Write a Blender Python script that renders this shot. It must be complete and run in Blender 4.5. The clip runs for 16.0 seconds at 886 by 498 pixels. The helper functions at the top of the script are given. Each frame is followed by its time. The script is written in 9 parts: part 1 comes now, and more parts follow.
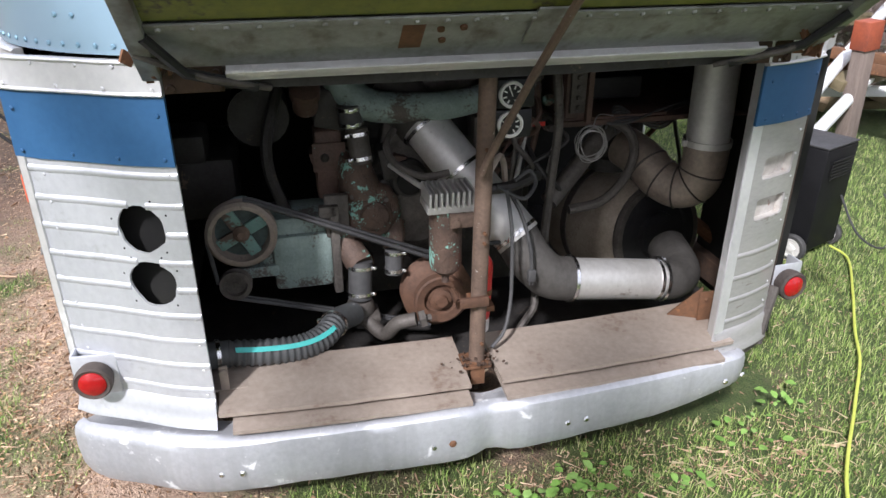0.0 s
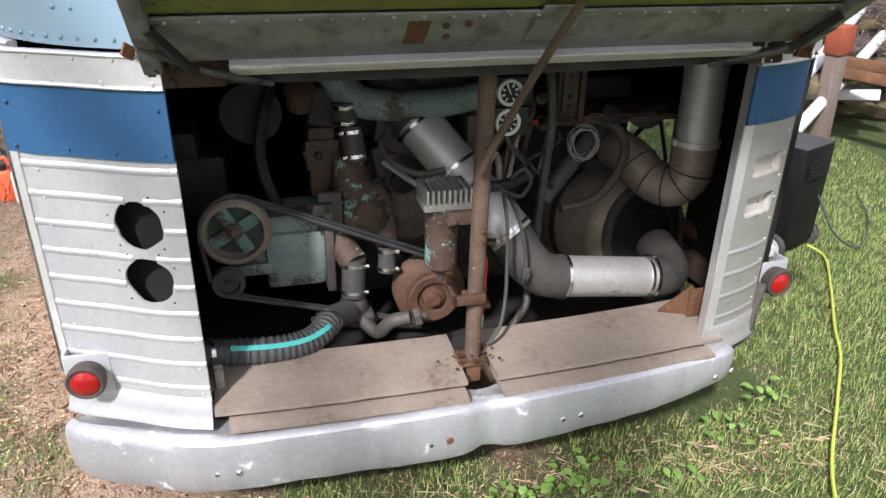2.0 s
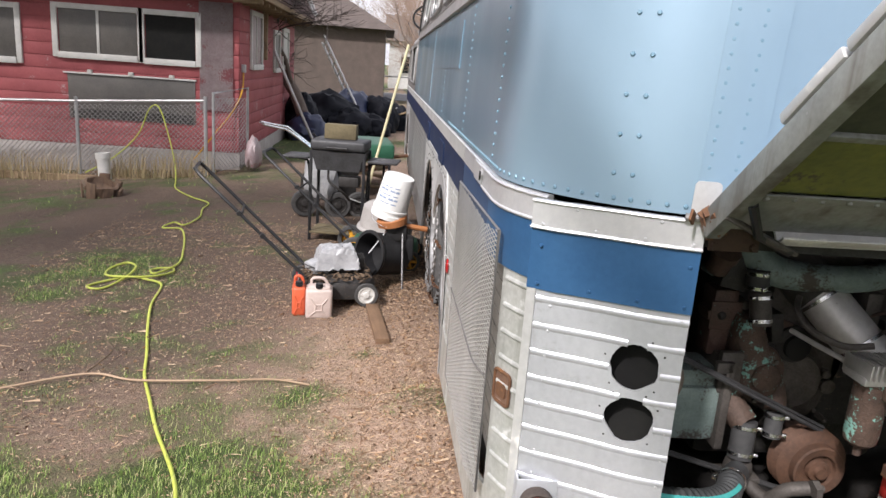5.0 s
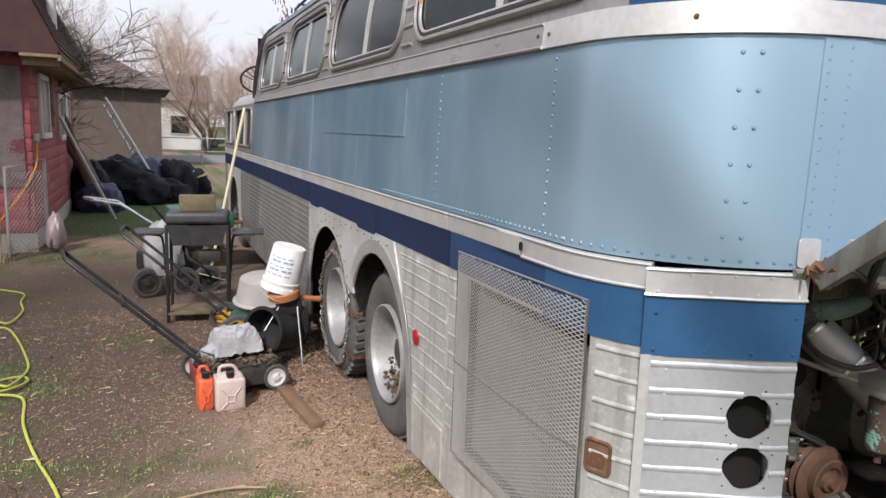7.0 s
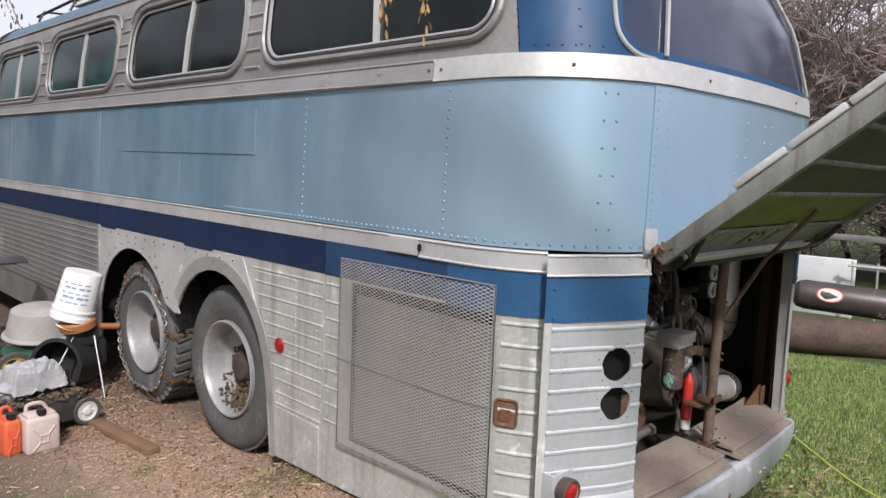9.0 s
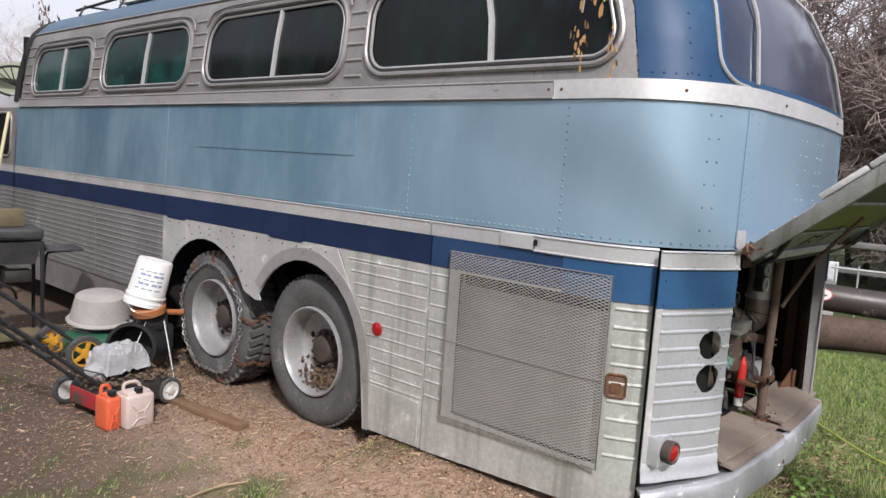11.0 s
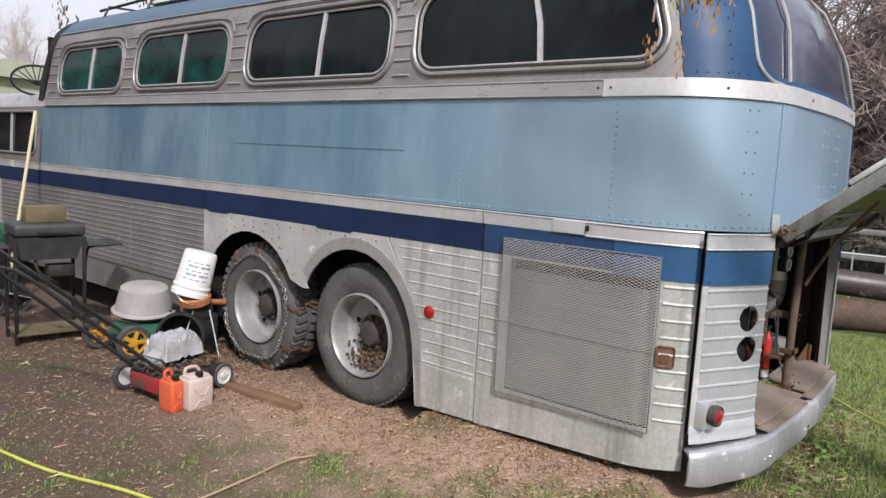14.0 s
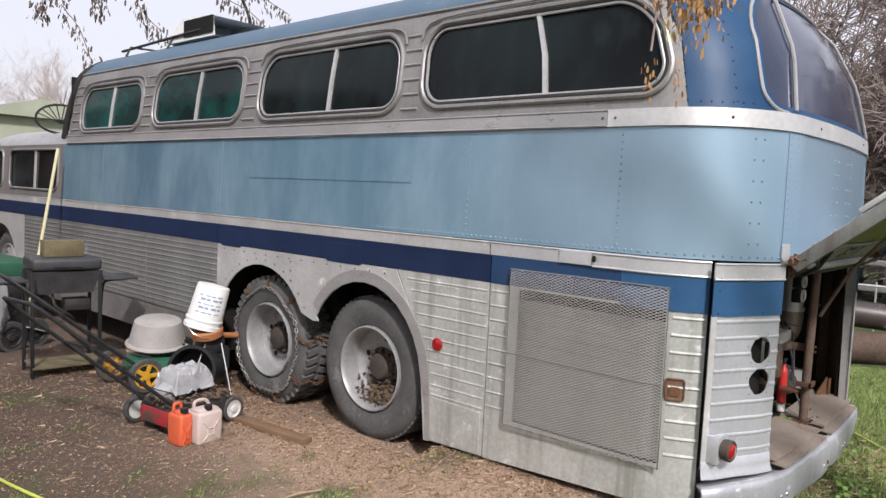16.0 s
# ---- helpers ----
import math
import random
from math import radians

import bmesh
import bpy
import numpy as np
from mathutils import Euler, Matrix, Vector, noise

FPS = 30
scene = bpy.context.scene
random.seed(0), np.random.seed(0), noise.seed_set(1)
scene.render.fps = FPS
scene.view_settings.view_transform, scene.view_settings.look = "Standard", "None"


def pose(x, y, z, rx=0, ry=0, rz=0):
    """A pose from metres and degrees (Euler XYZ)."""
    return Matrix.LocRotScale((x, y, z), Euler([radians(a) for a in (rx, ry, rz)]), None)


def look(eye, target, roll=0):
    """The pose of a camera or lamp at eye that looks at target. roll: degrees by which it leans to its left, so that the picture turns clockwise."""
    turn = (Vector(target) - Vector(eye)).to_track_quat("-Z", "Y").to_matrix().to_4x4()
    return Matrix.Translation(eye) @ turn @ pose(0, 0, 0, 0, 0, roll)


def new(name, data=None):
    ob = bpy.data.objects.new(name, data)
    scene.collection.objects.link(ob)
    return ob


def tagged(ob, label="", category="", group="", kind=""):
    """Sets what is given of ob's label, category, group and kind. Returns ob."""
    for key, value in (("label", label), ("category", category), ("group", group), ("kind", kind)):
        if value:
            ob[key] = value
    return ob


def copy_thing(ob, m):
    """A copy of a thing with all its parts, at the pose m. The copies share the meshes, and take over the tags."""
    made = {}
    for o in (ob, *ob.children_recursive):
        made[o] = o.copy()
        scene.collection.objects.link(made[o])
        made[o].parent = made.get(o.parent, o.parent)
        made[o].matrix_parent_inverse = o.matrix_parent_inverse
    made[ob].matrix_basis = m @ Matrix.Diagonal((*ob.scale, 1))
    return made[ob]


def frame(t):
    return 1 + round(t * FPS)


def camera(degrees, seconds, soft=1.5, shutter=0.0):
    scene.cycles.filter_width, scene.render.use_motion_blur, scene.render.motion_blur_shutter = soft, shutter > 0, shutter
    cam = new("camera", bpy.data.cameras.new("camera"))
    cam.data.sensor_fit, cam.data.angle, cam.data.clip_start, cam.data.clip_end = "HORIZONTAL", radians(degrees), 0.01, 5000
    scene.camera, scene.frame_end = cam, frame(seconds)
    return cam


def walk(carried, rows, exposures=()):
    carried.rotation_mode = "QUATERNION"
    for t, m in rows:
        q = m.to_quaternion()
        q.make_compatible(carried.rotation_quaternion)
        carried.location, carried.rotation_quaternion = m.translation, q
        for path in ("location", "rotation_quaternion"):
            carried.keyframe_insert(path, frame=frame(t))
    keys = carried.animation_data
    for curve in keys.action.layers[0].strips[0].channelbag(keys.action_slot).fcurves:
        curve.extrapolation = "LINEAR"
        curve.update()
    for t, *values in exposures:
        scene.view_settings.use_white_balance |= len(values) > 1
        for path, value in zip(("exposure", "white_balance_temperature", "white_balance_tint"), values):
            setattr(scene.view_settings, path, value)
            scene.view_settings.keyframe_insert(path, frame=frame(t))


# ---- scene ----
cam = camera(63.6, 16.0)
PATH = [
    (0, (-0.567, -1.689, 1.774), (-0.146, 0.066, 0.911), -0.0),
    (0.5, (-0.572, -1.689, 1.774), (-0.144, 0.067, 0.916), 0.3),
    (1, (-0.579, -1.690, 1.773), (-0.149, 0.064, 0.913), 0.8),
    (1.5, (-0.597, -1.681, 1.773), (-0.154, 0.069, 0.911), 1.2),
    (2, (-0.637, -1.680, 1.764), (-0.142, 0.057, 0.906), 1.0),
    (2.5, (-0.696, -1.716, 1.75), (-0.320, 0.040, 0.87), 0.1),
    (3, (-0.769, -1.793, 1.745), (-0.647, 0.011, 0.891), 1.9),
    (3.5, (-0.904, -1.821, 1.766), (-0.768, -0.001, 0.948), 3.8),
    (4, (-1.223, -1.836, 1.768), (-0.845, -0.002, 1.065), 2.4),
    (4.5, (-1.441, -1.743, 1.791), (-1.191, 0.137, 1.158), 5.6),
    (4.7, (-1.510, -1.705, 1.787), (-1.340, 0.206, 1.225), 4.2),
    (6.8, (-2.338, -1.392, 1.807), (-1.671, 0.463, 1.47), 2.7),
    (7, (-2.465, -1.362, 1.81), (-1.700, 0.457, 1.492), 2.0),
    (7.5, (-2.770, -1.325, 1.797), (-1.677, 0.331, 1.548), 1.6),
    (8, (-2.929, -1.348, 1.808), (-1.703, 0.220, 1.607), 1.7),
    (8.5, (-3.107, -1.397, 1.807), (-1.918, 0.194, 1.579), 0.3),
    (9, (-3.255, -1.293, 1.759), (-1.836, 0.097, 1.534), 2.3),
    (9.5, (-3.441, -1.148, 1.785), (-1.953, 0.163, 1.525), 1.8),
    (9.7, (-3.528, -1.117, 1.792), (-2.057, 0.219, 1.562), 3.2),
    (11.8, (-4.205, -1.002, 1.741), (-2.675, 0.264, 1.499), 4.7),
    (12, (-4.219, -0.983, 1.747), (-2.685, 0.275, 1.495), 5.4),
    (12.5, (-4.314, -1.012, 1.735), (-2.839, 0.311, 1.458), 5.1),
    (13, (-4.404, -1.004, 1.697), (-2.849, 0.232, 1.458), 4.0),
    (13.5, (-4.475, -0.943, 1.721), (-2.915, 0.275, 1.434), 3.1),
    (14, (-4.521, -0.954, 1.738), (-2.989, 0.308, 1.493), 3.1),
    (14.5, (-4.505, -0.944, 1.731), (-2.992, 0.355, 1.576), 2.3),
    (15, (-4.486, -0.937, 1.725), (-2.958, 0.339, 1.54), 2.4),
    (15.5, (-4.493, -0.976, 1.714), (-2.956, 0.294, 1.554), 2.5),
    (16, (-4.463, -1.010, 1.72), (-2.965, 0.307, 1.57), 2.7),
]
walk(cam, [(t, look(eye, target, roll)) for t, eye, target, roll in PATH],
     exposures=[(0.0, 0.38, 6180, 10), (1.5, 0.36, 6250, 10), (3.0, 0.29, 6600, 10), (4.0, 0.15, 6600, 10), (4.7, 0.1, 6550, 10), (7.0, -0.16, 6500, 10), (9.5, -0.24, 6450, 10), (12.0, -0.27, 6500, 10), (16.0, -0.23, 6500, 10)])

# ---- world, sun ----
world = bpy.data.worlds.new("sky")
scene.world = world
world.use_nodes = True
SUN_EL, SUN_AZ = 42.0, 216.0   # degrees; azimuth clockwise from +y
wn = world.node_tree
sky = wn.nodes.new("ShaderNodeTexSky")
sky.sky_type, sky.sun_disc = "NISHITA", False
sky.sun_elevation, sky.sun_rotation = radians(SUN_EL), radians(SUN_AZ)
sky.air_density, sky.dust_density, sky.ozone_density = 1.0, 4.0, 1.0
pale = wn.nodes.new("ShaderNodeMixRGB")      # thin high cloud: the blue washed out
pale.inputs["Fac"].default_value = 0.72
pale.inputs["Color2"].default_value = (11.0, 10.9, 12.0, 1)
wn.links.new(sky.outputs["Color"], pale.inputs["Color1"])
wn.links.new(pale.outputs["Color"], wn.nodes["Background"].inputs["Color"])
wn.nodes["Background"].inputs["Strength"].default_value = 0.118
sun = new("sun", bpy.data.lights.new("sun", "SUN"))
sun.data.energy, sun.data.angle, sun.data.color = 5.0, radians(4), (1.0, 0.95, 0.955)
sa, se = radians(SUN_AZ), radians(SUN_EL)
sun.matrix_world = look((math.sin(sa) * math.cos(se) * 30, math.cos(sa) * math.cos(se) * 30, math.sin(se) * 30), (0, 0, 0))
scene.view_settings.exposure = 0.0


# ---- materials ----
def nz(nt, scale, detail=3.0, vec=None, rough=0.6):
    n = nt.nodes.new("ShaderNodeTexNoise")
    n.inputs["Scale"].default_value, n.inputs["Detail"].default_value, n.inputs["Roughness"].default_value = scale, detail, rough
    if vec:
        nt.links.new(vec, n.inputs["Vector"])
    return n.outputs["Fac"]


def ramp(nt, fac, a, b, c1=(0, 0, 0, 1), c2=(1, 1, 1, 1)):
    r = nt.nodes.new("ShaderNodeValToRGB")
    r.color_ramp.elements[0].position, r.color_ramp.elements[1].position = a, b
    r.color_ramp.elements[0].color, r.color_ramp.elements[1].color = c1, c2
    nt.links.new(fac, r.inputs["Fac"])
    return r.outputs["Color"]


def mix(nt, fac, a, b, mode="MIX"):
    m = nt.nodes.new("ShaderNodeMixRGB")
    m.blend_type = mode
    for key, v in (("Fac", fac), ("Color1", a), ("Color2", b)):
        if isinstance(v, (int, float)):
            m.inputs[key].default_value = v
        elif isinstance(v, tuple):
            m.inputs[key].default_value = (*v[:3], 1)
        else:
            nt.links.new(v, m.inputs[key])
    return m.outputs["Color"]


def mat(name, c1, c2=None, rough=0.5, metal=0.0, scale=4.0, fine=60.0, bump=0.15, stain=None, stain_scale=3.0, stain_at=0.58, stain_soft=0.06,
        streak=None, trans=0.0, vary=0.0, coat=0.0, stain_metal=None, stretch=(1, 1, 1), grain=0.35, coat_rough=0.03):
    """A worn surface: two colours mixed by broad and fine noise, a stain with its own outline, streaks that run down, fine relief."""
    m = bpy.data.materials.new(name)
    m.use_nodes = True
    nt = m.node_tree
    b = nt.nodes["Principled BSDF"]
    tc = nt.nodes.new("ShaderNodeTexCoord")
    mp = nt.nodes.new("ShaderNodeMapping")
    mp.inputs["Scale"].default_value = stretch
    nt.links.new(tc.outputs["Object"], mp.inputs["Vector"])
    vec = mp.outputs["Vector"]
    c2 = c2 or tuple(v * 0.75 for v in c1)
    broad, small = nz(nt, scale, 4, vec), nz(nt, fine, 3, vec)
    both = mix(nt, grain, broad, small)
    col = mix(nt, ramp(nt, both, 0.36, 0.64), c1, c2)
    if streak:
        mp2 = nt.nodes.new("ShaderNodeMapping")
        mp2.inputs["Scale"].default_value = (14, 14, 0.7)
        nt.links.new(tc.outputs["Object"], mp2.inputs["Vector"])
        col = mix(nt, ramp(nt, nz(nt, 1.0, 4, mp2.outputs["Vector"]), 0.5, 0.75), col, streak)
    if vary:
        info = nt.nodes.new("ShaderNodeObjectInfo")
        hsv = nt.nodes.new("ShaderNodeHueSaturation")
        mr = nt.nodes.new("ShaderNodeMapRange")
        mr.inputs["To Min"].default_value, mr.inputs["To Max"].default_value = 1 - vary, 1 + vary
        nt.links.new(info.outputs["Random"], mr.inputs["Value"])
        nt.links.new(mr.outputs["Result"], hsv.inputs["Value"])
        nt.links.new(col, hsv.inputs["Color"])
        col = hsv.outputs["Color"]
    metal_in = None
    if stain:
        sm = ramp(nt, mix(nt, grain * 0.85, nz(nt, stain_scale, 5, vec), small), stain_at, stain_at + stain_soft)
        col = mix(nt, sm, col, stain)
        if stain_metal is not None:
            metal_in = mix(nt, sm, (metal,) * 3, (stain_metal,) * 3)
    nt.links.new(col, b.inputs["Base Color"])
    rr = nt.nodes.new("ShaderNodeMapRange")
    rr.inputs["To Min"].default_value, rr.inputs["To Max"].default_value = max(0.02, rough - 0.12), min(1, rough + 0.12)
    nt.links.new(both, rr.inputs["Value"])
    nt.links.new(rr.outputs["Result"], b.inputs["Roughness"])
    b.inputs["Metallic"].default_value = metal
    if metal_in is not None:
        nt.links.new(metal_in, b.inputs["Metallic"])
    b.inputs["Transmission Weight"].default_value = trans
    b.inputs["Coat Weight"].default_value, b.inputs["Coat Roughness"].default_value = coat, coat_rough
    if bump:
        bp = nt.nodes.new("ShaderNodeBump")
        bp.inputs["Strength"].default_value, bp.inputs["Distance"].default_value = bump, 0.01
        nt.links.new(both, bp.inputs["Height"])
        nt.links.new(bp.outputs["Normal"], b.inputs["Normal"])
    return m


M = {}
M["alu"] = mat("worn_aluminium", (0.74, 0.74, 0.75), (0.6, 0.6, 0.62), 0.36, 0.55, 3, 45, 0.08, stain=(0.45, 0.44, 0.43), stain_at=0.62, stain_scale=5)
M["alu_dull"] = mat("weathered_aluminium", (0.64, 0.64, 0.63), (0.49, 0.49, 0.48), 0.46, 0.45, 2.5, 40, 0.1, stain=(0.68, 0.67, 0.63), stain_at=0.58, stain_metal=0.0, stain_scale=3.5)
M["alu_grey"] = mat("oxidised_aluminium", (0.325, 0.315, 0.305), (0.215, 0.207, 0.2), 0.5, 0.5, 3, 40, 0.1, stain=(0.2, 0.17, 0.15), stain_at=0.6, stain_scale=4)
M["alu_panel"] = mat("pale_aluminium_siding", (0.62, 0.635, 0.665), (0.5, 0.515, 0.545), 0.40, 0.5, 3, 50, 0.1, stain=(0.42, 0.43, 0.43), stain_at=0.58, stain_soft=0.15, stain_scale=5)
M["alu_mid"] = mat("streaked_aluminium_siding", (0.32, 0.32, 0.315), (0.22, 0.22, 0.215), 0.45, 0.5, 2, 40, 0.1, stain=(0.55, 0.55, 0.53), stain_at=0.58, stain_soft=0.12, stain_scale=2.5, stretch=(1, 1, 0.4))
# pale blotches in the paint: fading, plus tree-shade dapple put into the colour
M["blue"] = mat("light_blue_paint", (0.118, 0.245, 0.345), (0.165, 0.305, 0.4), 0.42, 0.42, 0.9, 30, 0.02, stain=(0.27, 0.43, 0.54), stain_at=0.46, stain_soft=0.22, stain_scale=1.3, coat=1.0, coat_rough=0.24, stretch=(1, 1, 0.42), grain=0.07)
def paled(m, pale, y0, y1, most):
    """Blends paint paler towards one end, putting the sky's brightness into the colour."""
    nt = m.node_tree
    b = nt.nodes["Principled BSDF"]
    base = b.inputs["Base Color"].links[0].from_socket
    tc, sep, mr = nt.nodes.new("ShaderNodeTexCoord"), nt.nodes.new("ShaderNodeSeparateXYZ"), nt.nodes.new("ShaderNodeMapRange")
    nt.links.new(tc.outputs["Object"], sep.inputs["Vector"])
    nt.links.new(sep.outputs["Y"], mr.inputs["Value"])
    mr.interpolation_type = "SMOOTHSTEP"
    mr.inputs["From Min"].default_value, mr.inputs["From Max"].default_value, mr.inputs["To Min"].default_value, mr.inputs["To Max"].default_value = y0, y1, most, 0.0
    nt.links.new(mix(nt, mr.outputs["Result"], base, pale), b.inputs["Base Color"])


# the tail mirrors more sky: that brightness is mixed into the blue here
paled(M["blue"], (0.375, 0.505, 0.615), 0.05, 3.0, 0.62)
M["blue_rivet"] = mat("light_blue_rivets", (0.17, 0.3, 0.39), (0.22, 0.35, 0.44), 0.55, 0.3, 9, 60, 0.02)
M["blue_roof"] = mat("dull_blue_paint", (0.06, 0.115, 0.175), (0.095, 0.15, 0.205), 0.55, 0.1, 3, 50, 0.06, stain=(0.25, 0.33, 0.4), stain_at=0.62)
M["blue_corner"] = mat("deep_blue_paint", (0.014, 0.052, 0.125), (0.02, 0.07, 0.155), 0.42, 0.0, 3, 40, 0.03, stain=(0.12, 0.22, 0.33), stain_at=0.66, grain=0.15)
M["navy"] = mat("navy_paint", (0.010, 0.020, 0.055), (0.016, 0.030, 0.078), 0.5, 0.0, 4, 60, 0.05, stain=(0.3, 0.33, 0.38), stain_at=0.70, stain_scale=14)
M["band"] = mat("royal_blue_paint", (0.022, 0.082, 0.19), (0.034, 0.108, 0.23), 0.42, 0.1, 4, 60, 0.05, stain=(0.3, 0.36, 0.45), stain_at=0.74, stain_scale=16)
# scratched band paint, darkened where it reflects less light
M["band_mid"] = mat("worn_blue_paint_dimmed", (0.014, 0.045, 0.115), (0.022, 0.062, 0.15), 0.45, 0.1, 4, 60, 0.05, stain=(0.3, 0.36, 0.45), stain_at=0.7, stain_scale=16)
M["alu_belt"] = mat("dull_belt_aluminium", (0.47, 0.46, 0.455), (0.36, 0.355, 0.35), 0.42, 0.5, 2, 40, 0.08, stain=(0.25, 0.22, 0.2), stain_at=0.6, stain_scale=5, stretch=(1, 1, 3))
M["alu_chalk"] = mat("chalky_aluminium_siding", (0.63, 0.635, 0.61), (0.42, 0.43, 0.40), 0.42, 0.4, 2.8, 45, 0.12, stain=(0.76, 0.76, 0.745), stain_at=0.55, stain_soft=0.13, stain_scale=7, stain_metal=0.0, streak=(0.31, 0.315, 0.285), grain=0.45)
M["rubber_dusty"] = mat("dusty_tyre_rubber", (0.06, 0.06, 0.06), (0.105, 0.103, 0.1), 0.85, 0, 6, 50, 0.3, stain=(0.2, 0.195, 0.185), stain_at=0.57, stain_soft=0.14, stain_scale=3.5)
# near-black for interiors and openings: shade is in the colour itself
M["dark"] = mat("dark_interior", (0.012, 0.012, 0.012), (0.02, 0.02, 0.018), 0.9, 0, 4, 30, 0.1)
M["black"] = mat("black_paint", (0.015, 0.015, 0.017), (0.03, 0.03, 0.03), 0.4, 0, 5, 60, 0.05)
M["rubber"] = mat("tyre_rubber", (0.036, 0.036, 0.036), (0.068, 0.066, 0.064), 0.8, 0, 5, 40, 0.2, stain=(0.17, 0.165, 0.155), stain_at=0.6)
M["hose_rubber"] = mat("black_hose_rubber", (0.045, 0.045, 0.047), (0.075, 0.075, 0.075), 0.55, 0, 6, 50, 0.1)
M["rim"] = mat("silver_wheel_paint", (0.4, 0.4, 0.4), (0.27, 0.27, 0.27), 0.5, 0.4, 5, 50, 0.15, stain=(0.17, 0.14, 0.12), stain_at=0.58, stain_scale=6, stain_metal=0)
M["rust"] = mat("rusty_steel", (0.16, 0.075, 0.035), (0.09, 0.045, 0.025), 0.85, 0.1, 9, 70, 0.4, stain=(0.24, 0.11, 0.045), stain_at=0.58, stain_scale=12)
M["rust_dark"] = mat("dark_rusty_steel", (0.07, 0.04, 0.025), (0.035, 0.022, 0.016), 0.85, 0.1, 9, 70, 0.4)
M["rust_bar"] = mat("brown_rusty_post", (0.155, 0.105, 0.076), (0.085, 0.058, 0.044), 0.8, 0.15, 14, 110, 0.6, stain=(0.38, 0.35, 0.31), stain_at=0.635, stain_soft=0.03, stain_scale=26)
M["rust_orange"] = mat("orange_rust_pulley", (0.115, 0.058, 0.034), (0.06, 0.032, 0.021), 0.75, 0.1, 8, 80, 0.4, stain=(0.08, 0.045, 0.03), stain_at=0.58, stain_scale=14)
M["pulley"] = mat("worn_brown_pulley", (0.3, 0.255, 0.215), (0.2, 0.165, 0.14), 0.6, 0.3, 8, 80, 0.3, stain=(0.1, 0.07, 0.05), stain_at=0.62, stain_scale=12)
M["rust_plate"] = mat("rusty_lamp_plate", (0.2, 0.115, 0.075), (0.11, 0.06, 0.04), 0.7, 0.1, 16, 90, 0.3, stain=(0.4, 0.3, 0.24), stain_at=0.56, stain_scale=20)
M["rust_hub"] = mat("rusty_grimy_hub", (0.085, 0.066, 0.055), (0.04, 0.033, 0.03), 0.8, 0.2, 9, 70, 0.5)
M["chrome"] = mat("bright_steel", (0.8, 0.8, 0.8), (0.6, 0.6, 0.6), 0.25, 1.0, 6, 60, 0.03)
M["sill"] = mat("dusty_sheet_steel", (0.34, 0.288, 0.242), (0.23, 0.188, 0.155), 0.55, 0.1, 4, 50, 0.3, stain=(0.17, 0.11, 0.08), stain_at=0.56, stain_soft=0.14, stain_scale=4)
M["duct"] = mat("galvanised_duct", (0.62, 0.61, 0.59), (0.48, 0.47, 0.45), 0.5, 0.6, 6, 60, 0.1, stain=(0.25, 0.22, 0.19), stain_at=0.62, stain_scale=7)
M["duct_dark"] = mat("sooty_duct", (0.075, 0.07, 0.064), (0.038, 0.035, 0.032), 0.7, 0.2, 7, 60, 0.2, stain=(0.3, 0.27, 0.22), stain_at=0.66)
M["teal"] = mat("flaking_green_engine_paint", (0.1, 0.19, 0.17), (0.14, 0.24, 0.215), 0.6, 0.1, 12, 110, 0.6, stain=(0.085, 0.06, 0.045), stain_at=0.5, stain_scale=11)
M["teal_dark"] = mat("dirty_green_disc", (0.06, 0.09, 0.082), (0.03, 0.04, 0.038), 0.7, 0.1, 12, 110, 0.4)
M["teal_block"] = mat("pale_green_engine_case", (0.25, 0.32, 0.3), (0.16, 0.21, 0.2), 0.6, 0.2, 12, 110, 0.6, stain=(0.09, 0.08, 0.07), stain_at=0.53, stain_scale=9)
M["grime"] = mat("oily_engine_metal", (0.045, 0.042, 0.04), (0.022, 0.02, 0.019), 0.6, 0.3, 12, 110, 0.6, stain=(0.15, 0.11, 0.08), stain_at=0.6, stain_scale=10)
M["grime_light"] = mat("dusty_cast_metal", (0.115, 0.103, 0.092), (0.06, 0.053, 0.048), 0.65, 0.3, 14, 110, 0.6, stain=(0.06, 0.045, 0.04), stain_at=0.6, stain_scale=12)
M["brown_cast"] = mat("brown_painted_casting", (0.11, 0.065, 0.05), (0.06, 0.038, 0.03), 0.65, 0.1, 12, 110, 0.7, stain=(0.2, 0.38, 0.33), stain_at=0.635, stain_scale=16)
M["flaky"] = mat("brown_casting_with_green_flakes", (0.1, 0.064, 0.047), (0.055, 0.036, 0.028), 0.7, 0.1, 14, 120, 0.9, stain=(0.2, 0.4, 0.34), stain_at=0.57, stain_soft=0.04, stain_scale=15)
M["teal_bright"] = mat("turquoise_stripe", (0.08, 0.5, 0.46), (0.06, 0.4, 0.38), 0.55, 0, 8, 60, 0.1)
M["red"] = mat("red_paint", (0.5, 0.03, 0.025), (0.4, 0.025, 0.02), 0.4, 0, 8, 60, 0.05)
M["lens"] = mat("red_glass_lens", (0.36, 0.008, 0.01), (0.27, 0.006, 0.008), 0.15, 0, 30, 200, 0.1, coat=0.5)
M["white"] = mat("white_paint", (0.75, 0.75, 0.73), (0.62, 0.62, 0.6), 0.5, 0, 6, 60, 0.08)
M["olive"] = mat("olive_green_underside", (0.2, 0.205, 0.035), (0.115, 0.125, 0.032), 0.55, 0.1, 5, 60, 0.1, stain=(0.07, 0.06, 0.035), stain_at=0.58, stain_scale=4)
M["olive_grey"] = mat("grey_green_underside", (0.08, 0.085, 0.052), (0.045, 0.048, 0.034), 0.6, 0.1, 5, 60, 0.1, stain=(0.05, 0.042, 0.03), stain_at=0.57, stain_soft=0.12, stain_scale=4)
